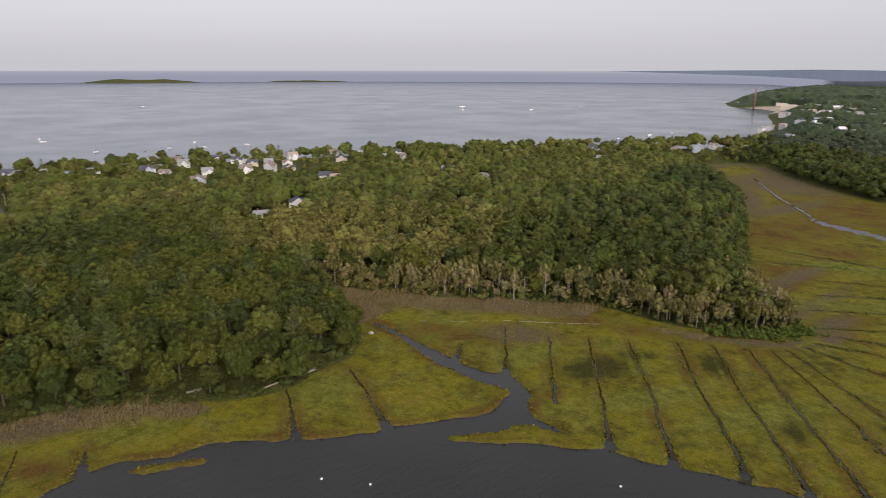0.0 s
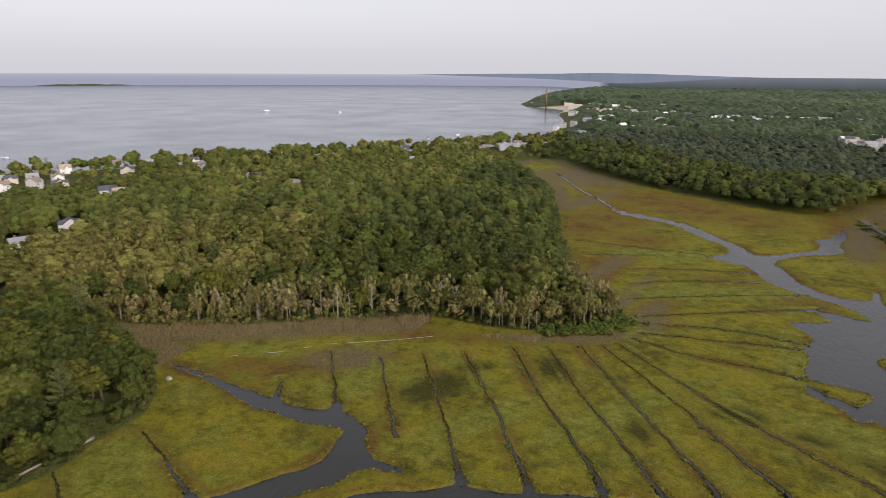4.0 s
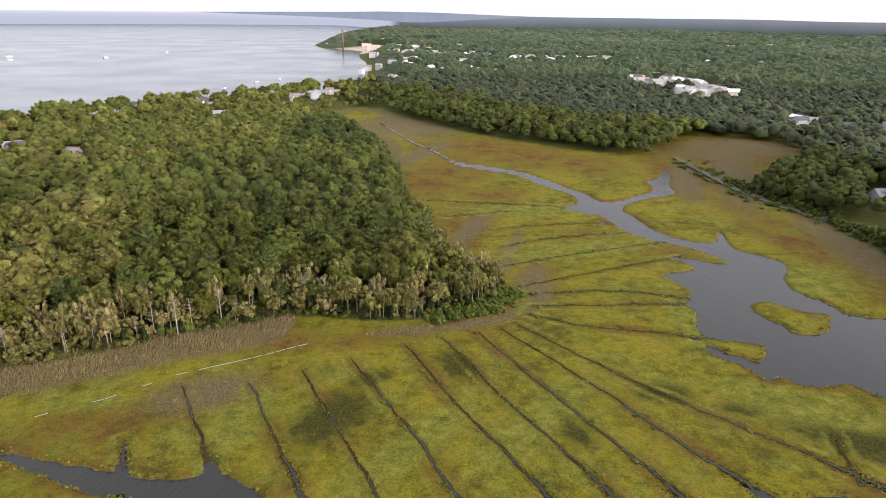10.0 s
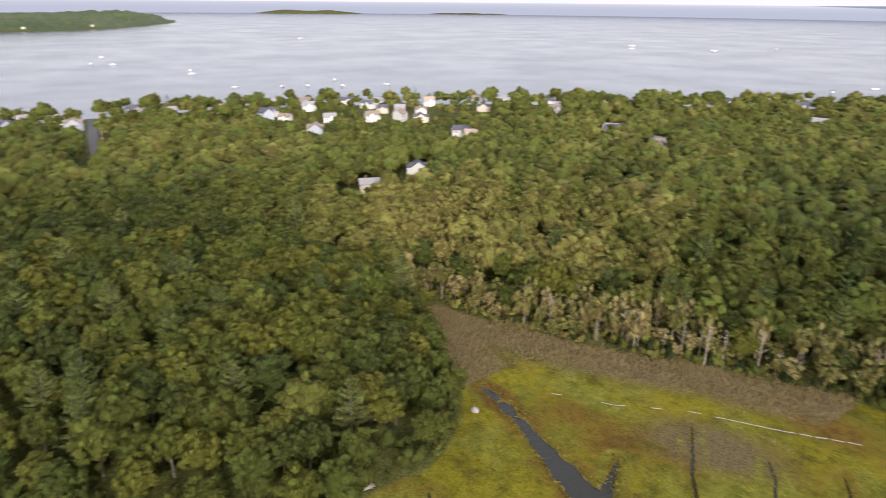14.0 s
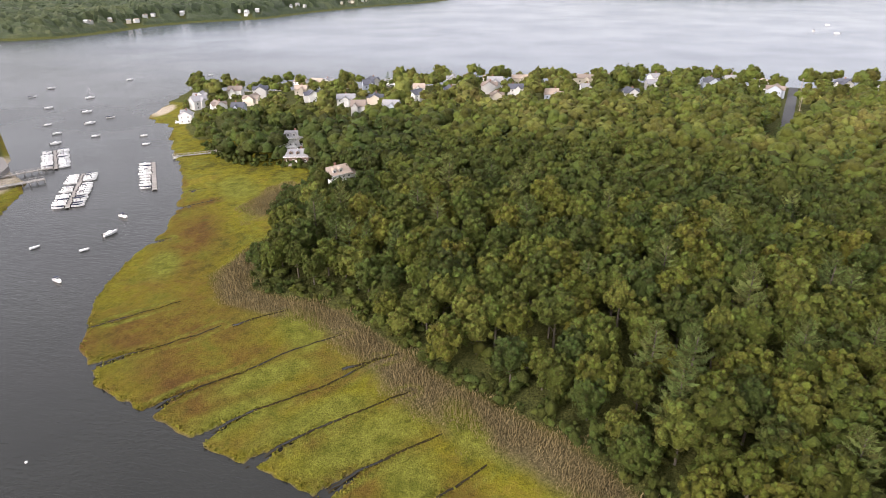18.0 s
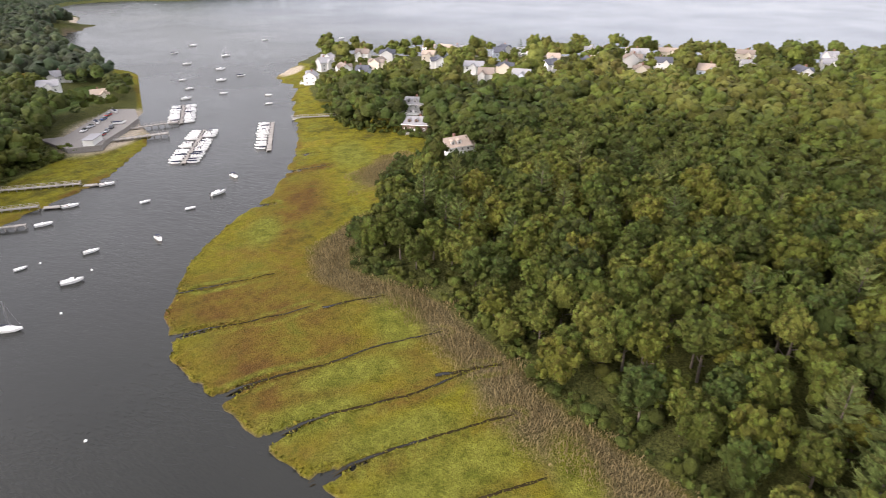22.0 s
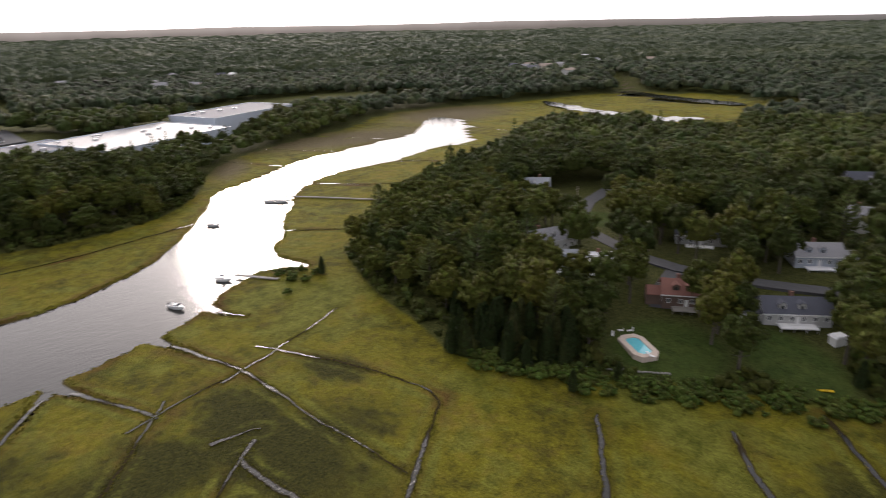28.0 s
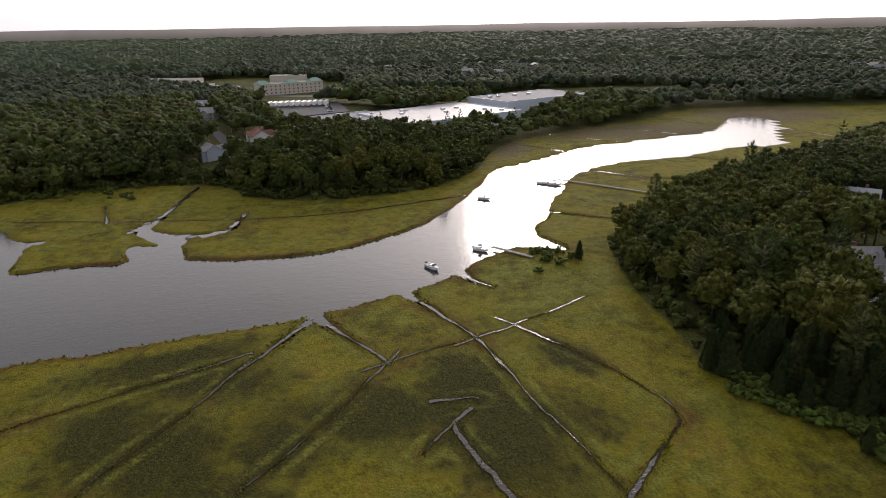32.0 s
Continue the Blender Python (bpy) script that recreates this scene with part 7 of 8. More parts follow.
dock("timber_dock", [(-41, -147), (-63, -126.5)], 2.0, 1.0, "long weathered timber dock over the marsh edge", True)
dock("landing_stage", [(-63.5, -126), (-70, -121.5)], 2.4, 0.1, "grey floating landing stage at the end of a dock", post=5.0)
dock("timber_dock", [(-99, -185), (-108, -179)], 1.6, 0.9, "narrow grey timber dock", True)
dock("landing_stage", [(-108, -178.5), (-114, -172)], 2.2, 0.1, "floating stage beside moored boats", post=4.0)
dock("timber_dock", [(-112, -199), (-119, -188), (-128, -181)], 1.6, 0.8, "low timber dock by the grassy bank", False)
dock("timber_dock", [(-118, -211), (-139, -193)], 1.7, 0.9, "pale timber dock crossing the marsh", True)
dock("landing_stage", [(-140, -192), (-146, -186)], 2.2, 0.1, "floating stage at the end of a pale dock", post=4.0)
dock("timber_dock", [(-135, -226), (-160, -202)], 1.7, 0.9, "long grey timber dock crossing the marsh", True)
dock("landing_stage", [(-160.5, -201), (-166, -195)], 2.2, 0.1, "small grey floating landing stage", post=4.0)
dock("marina_pier", [(-199, -264), (-238, -244)], 2.4, 1.0, "marina pier on timber piles", True, 3.0)
dock("marina_pier", [(-190, -250), (-222, -231)], 3.2, 1.1, "broad marina pier with a working platform", True, 3.0)
dock("floating_pontoon", [(-266, -274), (-239, -243)], 1.8, 0.05, "grey floating pontoon lined with boats", post=6.0)
dock("floating_pontoon", [(-237, -223), (-197, -190)], 1.8, 0.05, "grey floating pontoon lined with boats", post=6.0)
dock("floating_pontoon", [(-264, -205), (-228, -172)], 2.0, 0.05, "pale floating pontoon with boats on one side", post=6.0)
dock("timber_dock", [(-274, -201), (-292, -180)], 1.5, 0.7, "slim dock beside the marsh", True)
dock("boardwalk", [(218, -139), (200, -152), (166, -175)], 1.3, 0.6, "straight pale boardwalk crossing the marsh to the river", False, 3.0, "boardwalk")
dock("timber_dock", [(141, -78), (128, -86)], 1.3, 0.5, "short dock by a bushy bank", False)
rng = random.Random(9)
for (ax, ay), (bx, by), sides, gap in (((-266, -274), (-239, -243), (-1, 1), 3.3), ((-237, -223), (-197, -190), (-1, 1), 3.2), ((-264, -205), (-228, -172), (-1,), 4.6)):
    d = Vector((bx - ax, by - ay))
    u = d.normalized()
    turn = math.degrees(math.atan2(u.y, u.x))
    for k in range(int(d.length / gap)):
        for s in sides:
            if rng.random() < 0.9:
                c = Vector((ax, ay)) + u * gap * (k + 0.5) + Vector((-u.y, u.x)) * s * 3.9
                motorboat(c.x, c.y, turn + 90 * s + rng.uniform(-4, 4), rng.uniform(0.66, 0.9), rng.choice([0, 1, 1, 2, 3]), "boats in the marina")


def ribbon(name, pts, width, material, label, lift=0.12, category="road"):
    """A road laid over the ground."""
    p = []
    for (ax, ay), (bx, by) in zip(pts, pts[1:]):
        n = max(1, int(math.hypot(bx - ax, by - ay) / 4))
        p += [(ax + (bx - ax) * k / n, ay + (by - ay) * k / n) for k in range(n)]
    p = np.array(p + [pts[-1]], float)
    t = np.gradient(p, axis=0)
    t /= np.linalg.norm(t, axis=1)[:, None]
    s = np.stack([-t[:, 1], t[:, 0]], 1)
    cols = [p + s * width * o for o in (-0.5, -0.25, 0, 0.25, 0.5)]
    zs = [lie(c[:, 0].copy(), c[:, 1].copy())[4] for c in cols]
    z = np.max(zs, axis=0) + lift
    v = np.stack([np.column_stack([c, z]) for c in cols], 1)
    low = np.stack([np.column_stack([cols[k], z - 1.2]) for k in (0, 4)], 1)
    n = len(p)
    allv = np.concatenate([v.reshape(-1, 3), low.reshape(-1, 3)])
    f = [(i * 5 + k, i * 5 + k + 1, (i + 1) * 5 + k + 1, (i + 1) * 5 + k) for i in range(n - 1) for k in range(4)]
    b = 5 * n
    f += [(i * 5, (i + 1) * 5, b + (i + 1) * 2, b + i * 2) for i in range(n - 1)] + [((i + 1) * 5 + 4, i * 5 + 4, b + i * 2 + 1, b + (i + 1) * 2 + 1) for i in range(n - 1)]
    ob = new(name, mesh_from(name, allv, f, [material]))
    return tagged(ob, label, category, kind="structure")


for k, (pts, w) in enumerate(ROADS):
    ribbon("road" if k != 6 else "railway_bed", pts, w, ASPHALT if k != 6 else TRACK, "grey asphalt lane between the trees" if k != 6 else "gravel embankment track along the marsh", 0.15 if k != 6 else 0.6)


def pavement(name, outline, material, label, rise=0.25):
    z = max(ground_z(x, y) for x, y in outline) + rise
    bm = bmesh.new()
    prism(bm, outline, z - 2.5, z)
    me = bpy.data.meshes.new(name)
    bm.to_mesh(me)
    bm.free()
    me.materials.append(material)
    tagged(new(name, me), label, "pavement", kind="structure")
    return z


LOT_Z = pavement("pavement", [(-190, -262), (-233, -291), (-240, -280), (-229, -262), (-214, -251), (-196, -240), (-191, -235), (-180, -243), (-182, -268)], GRAVEL, "gravel boatyard lot beside the marina", 0.15)
FLEET_Z = pavement("pavement", [(508, -10), (508, -80), (440, -80), (425, -28)], ASPHALT, "asphalt lorry park beside the warehouse", 0.15)


def car(x, y, z, turn, paint):
    ob = thing("car", pose(x, y, z, 0, 0, turn), "parked car on the lot", "car", "parked cars")
    bm = bmesh.new()
    box(bm, -2.2, 2.2, -0.88, 0.88, 0.3, 0.85, 0.12)
    part("body", bm, CAR_PAINTS[paint], ob)
    bm = bmesh.new()
    wedge(bm, -1.7, 1.0, 0.8, 0.78, 0.84, 1.45, 0.7)
    part("cabin", bm, GLASS, ob)
    me = small_part("wheel", lambda b: rod(b, (0, -0.1, 0), (0, 0.1, 0), 0.33, 10), BLACK)
    for wx in (-1.35, 1.35):
        for wy in (-0.82, 0.82):
            share("wheel", me, ob, Matrix.Translation((wx, wy, 0.33)))


def trailer(x, y, z, turn):
    ob = thing("lorry_trailer", pose(x, y, z, 0, 0, turn), "white box trailer parked in a row", "trailer", "trailers beside the warehouse")
    bm = bmesh.new()
    box(bm, -6.5, 6.5, -1.25, 1.25, 1.1, 4.0, 0.05)
    part("body", bm, GEL, ob)
    me = small_part("wheel", lambda b: rod(b, (0, -0.15, 0), (0, 0.15, 0), 0.5, 10), BLACK)
    for wx in (-5, -3.8, 4.5):
        for wy in (-1.0, 1.0):
            share("wheel", me, ob, Matrix.Translation((wx, wy, 0.5)))


rng = random.Random(4)
for k, (x, y) in enumerate([(-200, -262), (-206, -266), (-212, -270), (-218, -274), (-224, -279), (-230, -282), (-205, -252), (-210, -256), (-217, -260), (-200, -248)]):
    if k % 3 == 2:
        b = motorboat(x, y, rng.uniform(0, 180), 0.9, 3, "boats laid up ashore")
        b.location.z = LOT_Z + 0.28
    else:
        car(x, y, LOT_Z, rng.uniform(20, 50), k % 5)
for k in range(11):
    trailer(492 - k * 0.6, -24 - k * 4.4, FLEET_Z, 165)
for k in range(10):
    car(446 + k * 5.4, -66 - 0.4 * k, FLEET_Z, 85 + k, k % 5)

# the swimming pool in its lawn
pz = max(ground_z(x, y) for x, y in ((32, -125), (27, -130), (18, -125), (22, -119))) + 0.05
pool = thing("swimming_pool", pose(23.5, -124, pz, 0, 0, 149) @ Matrix.Diagonal((0.88, 0.82, 1, 1)), "turquoise swimming pool with paved surround in a lawn", "pool")
bm = bmesh.new()
deck = [(-6.6, -1.8), (-5.0, -3.9), (4.2, -3.9), (6.4, -2.2), (6.4, 2.2), (4.4, 3.8), (-4.2, 3.8), (-6.6, 2.2)]
basin_line = [(-4.6, -1.0), (-3.7, -2.2), (3.6, -2.2), (4.7, -1.1), (4.7, 1.1), (3.6, 2.2), (-3.7, 2.2), (-4.6, 1.0)]
o1 = [bm.verts.new((x, y, 0.12)) for x, y in deck]
o0 = [bm.verts.new((x, y, -1.5)) for x, y in deck]
i1 = [bm.verts.new((x, y, 0.12)) for x, y in basin_line]
i0 = [bm.verts.new((x, y, -0.6)) for x, y in basin_line]
for k in range(8):
    j = (k + 1) % 8
    bm.faces.new((o1[k], o1[j], i1[j], i1[k]))
    bm.faces.new((o0[k], o0[j], o1[j], o1[k]))
    bm.faces.new((i1[k], i1[j], i0[j], i0[k]))
part("paving", bm, CONCRETE, pool)
bm = bmesh.new()
bm.faces.new([bm.verts.new((x * 0.998, y * 0.998, -0.06)) for x, y in basin_line])
part("water_surface", bm, POOLWATER, pool, "clear turquoise pool water")
bm = bmesh.new()
box(bm, 4.3, 6.9, -0.22, 0.22, 0.5, 0.56)
box(bm, 6.1, 6.4, -0.2, 0.2, 0.1, 0.5)
part("diving_board", bm, GEL, pool, "white diving board")
for k, (x, y, a) in enumerate(((30.2, -127.5, 30), (28.6, -129.2, 60), (30.8, -124.2, 120), (18.6, -121.0, 200))):
    ch = thing("lounge_chair", pose(x, y, pz + 0.12, 0, 0, a), "white slatted lounge chair beside the pool", "chair", "chairs by the pool")
    bm = bmesh.new()
    box(bm, -0.3, 1.1, -0.3, 0.3, 0.28, 0.34)
    part("seat", bm, GEL, ch)
    bm = bmesh.new()
    box(bm, -0.36, -0.28, -0.3, 0.3, 0.3, 1.0)
    part("backrest", bm, GEL, ch)
    me = small_part("leg", lambda b: box(b, -0.03, 0.03, -0.03, 0.03, 0, 0.3), GEL)
    for lx in (-0.25, 1.0):
        for ly in (-0.26, 0.26):
            share("leg", me, ch, Matrix.Translation((lx, ly, 0)))

# plank walk and driftwood on the marsh, boulder, garden wall
walkway = thing("plank_walk", pose(-85, 153, 0.0), "line of pale worn planks laid across the marsh", "planks")
plank = small_part("plank", lambda bm: box(bm, -1.4, 1.4, -0.13, 0.13, 0.05, 0.12, 0.015), DOCK_WOOD)
line = [(-85, 153), (-72, 162), (-59, 175), (-41, 186), (-27, 196)]
for (ax, ay), (bx, by) in zip(line, line[1:]):
    n = int(math.hypot(bx - ax, by - ay) / 2.9)
    for k in range(n):
        if random.Random(k * 7 + ax).random() < (0.95 if -62 < ax < -40 else 0.3):
            t = (k + 0.5) / n
            share("plank", plank, walkway, pose(ax + (bx - ax) * t + 85, ay + (by - ay) * t - 153, 0.06, 0, 0, math.degrees(math.atan2(by - ay, bx - ax)) + random.Random(k).uniform(-5, 5)))


def boulder(x, y, size, label="rounded pale grey boulder on the marsh"):
    v, f = ICO2
    r = np.random.default_rng(int(abs(x * 10)))
    d = 1 + 0.25 * np.sin(v @ r.uniform(-3, 3, 3)) + 0.08 * r.uniform(-1, 1, len(v))
    ob = new("boulder", mesh_from("boulder", v * d[:, None] * np.array([size, size * 0.8, size * 0.75]), f, [STONE], True))
    ob.matrix_world = pose(x, y, ground_z(x, y) + size * 0.3)
    tagged(ob, label, "boulder", "boulders")


boulder(-91, 132, 1.1)
boulder(29, 244.6, 0.9)
for k in range(16):
    boulder(-66 - k * 0.95 + (k % 3) * 0.5, -141 - k * 1.25 + (k % 2) * 1.2, 0.35 + 0.15 * (k % 3), "grey boulder of the rough shore wall")


def log(pts, r, label):
    ob = thing("fallen_log", pose(pts[0][0], pts[0][1], ground_z(*pts[0])), label, "log")
    bm = bmesh.new()
    for (ax, ay), (bx, by) in zip(pts, pts[1:]):
        rod(bm, (ax - pts[0][0], ay - pts[0][1], 0.35), (bx - pts[0][0], by - pts[0][1], 0.45), r, 7)
    part("stem", bm, MAPLE_BARK, ob)
    bm = bmesh.new()
    lx, ly = pts[-1][0] - pts[0][0], pts[-1][1] - pts[0][1]
    for k in range(6):
        rod(bm, (lx, ly, 0.4), (lx + 0.9 * math.cos(k), ly + 0.9 * math.sin(k * 1.7), 0.5 + 0.12 * k), 0.1, 5)
    part("root_plate", bm, MAPLE_BARK, ob, "torn grey root plate")


log([(-86, 75), (-85, 84), (-83, 97)], 0.33, "bleached fallen trunk along the marsh edge")
log([(-101, 62), (-99.5, 65)], 0.4, "bleached stump at the foot of the wood")

def utility_pole(x, y, turn, h=10.5):
    ob = thing("utility_pole", pose(x, y, ground_z(x, y), 0, 0, turn), "weathered wooden utility pole with a crossarm", "pole", "utility poles")
    bm = bmesh.new()
    rod(bm, (0, 0, -1), (0, 0, h), 0.16, 8)
    part("shaft", bm, PALE_BARK, ob)
    bm = bmesh.new()
    box(bm, -1.2, 1.2, -0.07, 0.07, h - 1.0, h - 0.85)
    part("crossarm", bm, PALE_BARK, ob)


for x, y in ((-395, 109), (-430, 115), (-470, 121), (-515, 128), (-560, 135), (-256, 190), (312, -6), (318, 14), (352, 3), (390, 20), (90, -190), (48, -169), (-12, -184)):
    utility_pole(x, y, 100, 10.5 if x > -300 else 12)



# ---- gardens above the marsh ----
def stone_wall(pts, label):
    """A dry wall of rough stones, each one its own."""
    ob = thing("garden_wall", pose(pts[0][0], pts[0][1], 0), label, "wall")
    rng = random.Random(31)
    v, f = ICO1
    stones = []
    for k in range(5):
        r = np.random.default_rng(700 + k)
        d = 1 + 0.2 * r.uniform(-1, 1, len(v))
        stones.append(mesh_from("stone", v * d[:, None] * np.array([0.45, 0.32, 0.3]), f, [STONE]))
    for (ax, ay), (bx, by) in zip(pts, pts[1:]):
        n = max(1, int(math.hypot(bx - ax, by - ay) / 0.8))
        for k in range(n):
            x, y = ax + (bx - ax) * (k + 0.5) / n, ay + (by - ay) * (k + 0.5) / n
            share("stone", stones[rng.randrange(5)], ob, pose(x - pts[0][0] + rng.uniform(-0.12, 0.12), y - pts[0][1] + rng.uniform(-0.12, 0.12), ground_z(x, y) + 0.25, 0, 0, rng.uniform(0, 360)))


stone_wall([(40.7, -100.7), (31.8, -106.5), (24.2, -111.9), (12.7, -120.1)], "low rough stone wall below the pool garden")
stone_wall([(-66, -158), (-71, -161.5), (-76, -166), (-82, -171.5)], "pale stone edging along the shore lawn")


def shed(x, y, turn):
    ob = thing("garden_shed", pose(x, y, ground_z(x, y), 0, 0, turn), "small white shed with a pale roof on the lawn", "shed")
    bm = bmesh.new()
    box(bm, -1.5, 1.5, -1.1, 1.1, -0.5, 2.0, 0.03)
    part("wall", bm, WALLS["white"], ob)
    bm = bmesh.new()
    wedge(bm, -1.75, 1.75, 1.35, 1.35, 2.0, 2.5, 0.6)
    part("roof", bm, ROOFS["white"], ob)
    bm = bmesh.new()
    box(bm, -0.4, 0.4, -1.16, -1.08, 0.05, 1.85, 0.02)
    part("door", bm, DOCK_WOOD, ob, "grey plank door")


shed(-9, -157, 60)
KAYAK = simple("yellow_plastic", (0.62, 0.42, 0.02), 0.4, scale=3.0, vary=0.08)
KAYAK_HULL = hull_mesh("hull", 3.2, 0.7, 0.35, KAYAK)
for x, y, a in ((39.2, -108.4, 150), (-13.5, -136.6, 40)):
    ob = thing("kayak", pose(x, y, ground_z(x, y) + 0.1, 0, 0, a), "yellow kayak lying on the grass", "kayak", "kayaks ashore")
    share("hull", KAYAK_HULL, ob, Matrix.Identity(4))
    share("seat", small_part("seat", lambda bm: box(bm, -0.4, 0.1, -0.2, 0.2, 0.12, 0.2, 0.03), BLACK), ob, Matrix.Identity(4))
for k, (x, y, a) in enumerate(((-65.1, -162.8, 20), (-66.3, -164.0, 80), (-67.8, -169.0, 140), (-70.0, -163.4, 220))):
    ch = thing("lounge_chair", pose(x, y, ground_z(x, y), 0, 0, a), "white slatted lounge chair on the shore lawn", "chair", "chairs on the shore lawn")
    share("seat", small_part("seat", lambda bm: box(bm, -0.35, 1.0, -0.33, 0.33, 0.28, 0.35), GEL), ch, Matrix.Identity(4))
    share("backrest", small_part("backrest", lambda bm: box(bm, -0.42, -0.33, -0.33, 0.33, 0.3, 1.05), GEL), ch, Matrix.Identity(4))
    me = small_part("leg", lambda b: box(b, -0.03, 0.03, -0.03, 0.03, 0, 0.3), GEL)
    for lx in (-0.28, 0.9):
        for ly in (-0.28, 0.28):
            share("leg", me, ch, Matrix.Translation((lx, ly, 0)))
pole = thing("flagpole", pose(-21.4, -190.4, ground_z(-21.4, -190.4)), "slim white flagpole among the trees", "pole")
part("shaft", (lambda b: (rod(b, (0, 0, -0.5), (0, 0, 15), 0.09, 6), b)[1])(bmesh.new()), GEL, pole)
part("finial", (lambda b: (bmesh.ops.create_uvsphere(b, u_segments=8, v_segments=6, radius=0.16, matrix=Matrix.Translation((0, 0, 15.1))), b)[1])(bmesh.new()), ALU, pole)

# the boatyard's office on the lot
office = thing("boatyard_office", pose(-191, -241, LOT_Z, 0, 0, 35), "low white office with a ramp beside the marina", "building")
bm = bmesh.new()
box(bm, -5, 5, -2.2, 2.2, 0, 2.6, 0.04)
part("wall", bm, WALLS["white"], office)
bm = bmesh.new()
box(bm, -5.4, 5.4, -2.6, 2.6, 2.6, 2.85, 0.04)
part("roof", bm, ROOFS["grey"], office)
for wx in (-3.2, -0.8, 1.6):
    share("window", PANE, office, pose(wx, -2.24, 1.5))
for k in range(9):
    x, y = -236 + k * 4.6, -288 + k * 2.9
    post = new("fence_post", small_part("fence_post", lambda bm: box(bm, -0.08, 0.08, -0.08, 0.08, -0.3, 1.5, 0.01), DOCK_WOOD))
    post.matrix_world = pose(x + 2.5, y - 1.5, LOT_Z - 0.1)
    tagged(post, "weathered timber fence post at the edge of the lot", "post", "fence posts of the boatyard")
# ---- reeds, bushes and bare trees that stand out ----
def reeds():
    """Dense stands of thin leaning stems with drooping plumes."""
    rng = np.random.default_rng(12)
    x, y = scatter(-260, 10, -130, 230, 0.46, 51)
    river, ditch, basin, bay, z = lie(x, y)
    s = reed_cover(x, y, basin) + (noise2(x, y, 6, 33) - 0.5) * 0.7
    keep = (river > 1.5) & (ditch > 0.5) & (basin < 4) & (bay > 4) & (s > 0.36 + 0.5 * rng.uniform(0, 1, len(x)) ** 2) & ~((x > -66) & (y > 145) & (y < 179))
    x, y, z, s = x[keep], y[keep], z[keep], s[keep]
    n = len(x)
    a = rng.uniform(0, 6.28, n)
    h = rng.uniform(0.7, 1.35, n) * np.clip(0.25 + s * 1.2, 0.4, 1.2) * (0.7 + 0.6 * noise2(x, y, 3, 35))
    w = rng.uniform(0.04, 0.10, n)
    lean = rng.uniform(-0.5, 0.5, (n, 2)) + np.array([0.25, 0.12])
    c, s2 = np.cos(a) * w, np.sin(a) * w
    v = np.stack([np.stack([x - c, y - s2, z - 0.1], 1), np.stack([x + c, y + s2, z - 0.1], 1), np.stack([x + lean[:, 0] + c * 0.5, y + lean[:, 1] + s2 * 0.5, z + h], 1), np.stack([x + lean[:, 0] - c * 0.7, y + lean[:, 1] - s2 * 0.7, z + h * 0.85], 1)], 1).reshape(-1, 3)
    tagged(new("reed_bed", mesh_from("reed_bed", v, np.arange(4 * n).reshape(-1, 4), [REED])), "tall dry brown reeds between marsh and wood", "reeds", kind="stuff")


def tussocks():
    """Coarse grass standing along the banks and ditches."""
    rng = np.random.default_rng(13)
    x, y = scatter(-165, 175, -150, 250, 0.9, 52)
    x, y = x + rng.uniform(-0.7, 0.7, len(x)), y + rng.uniform(-0.7, 0.7, len(x))
    river, ditch, basin, bay, z = lie(x, y)
    b = np.minimum(river, ditch)
    keep = (b > 0.15) & (b < 1.8) & (basin < 2) & (river < 2.2)
    x, y, z = x[keep], y[keep], z[keep]
    n = len(x)
    a, h, w = rng.uniform(0, 6.28, n), rng.uniform(0.2, 0.4, n), rng.uniform(0.2, 0.4, n)
    c, s2 = np.cos(a) * w, np.sin(a) * w
    lean = rng.uniform(-0.35, 0.35, (n, 2))
    v = np.stack([np.stack([x - c, y - s2, z - 0.1], 1), np.stack([x + c, y + s2, z - 0.1], 1), np.stack([x + lean[:, 0] + c * 0.6, y + lean[:, 1] + s2 * 0.6, z + h], 1), np.stack([x + lean[:, 0] - c * 0.7, y + lean[:, 1] - s2 * 0.7, z + h * 0.8], 1)], 1).reshape(-1, 3)
    tagged(new("bank_grass", mesh_from("bank_grass", v, np.arange(4 * n).reshape(-1, 4), [BANKGRASS])), "coarse green and ochre cordgrass along the banks", "grass", kind="stuff")


REED = grassy("reed_stems", [(0.2, (0.142, 0.110, 0.051)), (0.5, (0.178, 0.140, 0.068)), (0.8, (0.214, 0.170, 0.088))])
reeds()
tussocks()


def bare_trees():
    meshes = [mesh_from("trunk", *trunk_arrays(np.random.default_rng(200 + k), 1.0, 0.016, 16, 0.26, 5), [PALE_BARK], True) for k in range(4)]
    spots_at = [(3.8, 216), (-8, 216), (10, 224), (18, 231), (22, 240), (-12, 222), (-20, 220), (-30, 223), (-27, 219), (-42, 216), (-50, 213), (-58, 206), (-66, 202), (-72, 200), (-80, 194), (-90, 188), (12, 245), (8, 252), (-2, 228), (-208, 65), (-206, 70), (26, 238), (-62, 212), (-37, 226), (30, 240), (28, 248), (24, 234), (14, 228), (6, 219), (-16, 218), (-46, 218), (-54, 209), (-69, 198), (-76, 197), (-86, 190), (-96, 184), (-110, 178), (-2, 221), (20, 236), (-34, 220), (-24, 224), (16, 240)]
    for k, (x, y) in enumerate(spots_at):
        h = 7 + (k * 5 % 7)
        ob = thing("dead_tree", pose(x, y, ground_z(x, y), 0, 0, k * 47), "bare grey dead tree at the edge of the marsh", "tree", "dead trees")
        share("trunk", meshes[k % 4], ob, Matrix.Scale(h, 4))


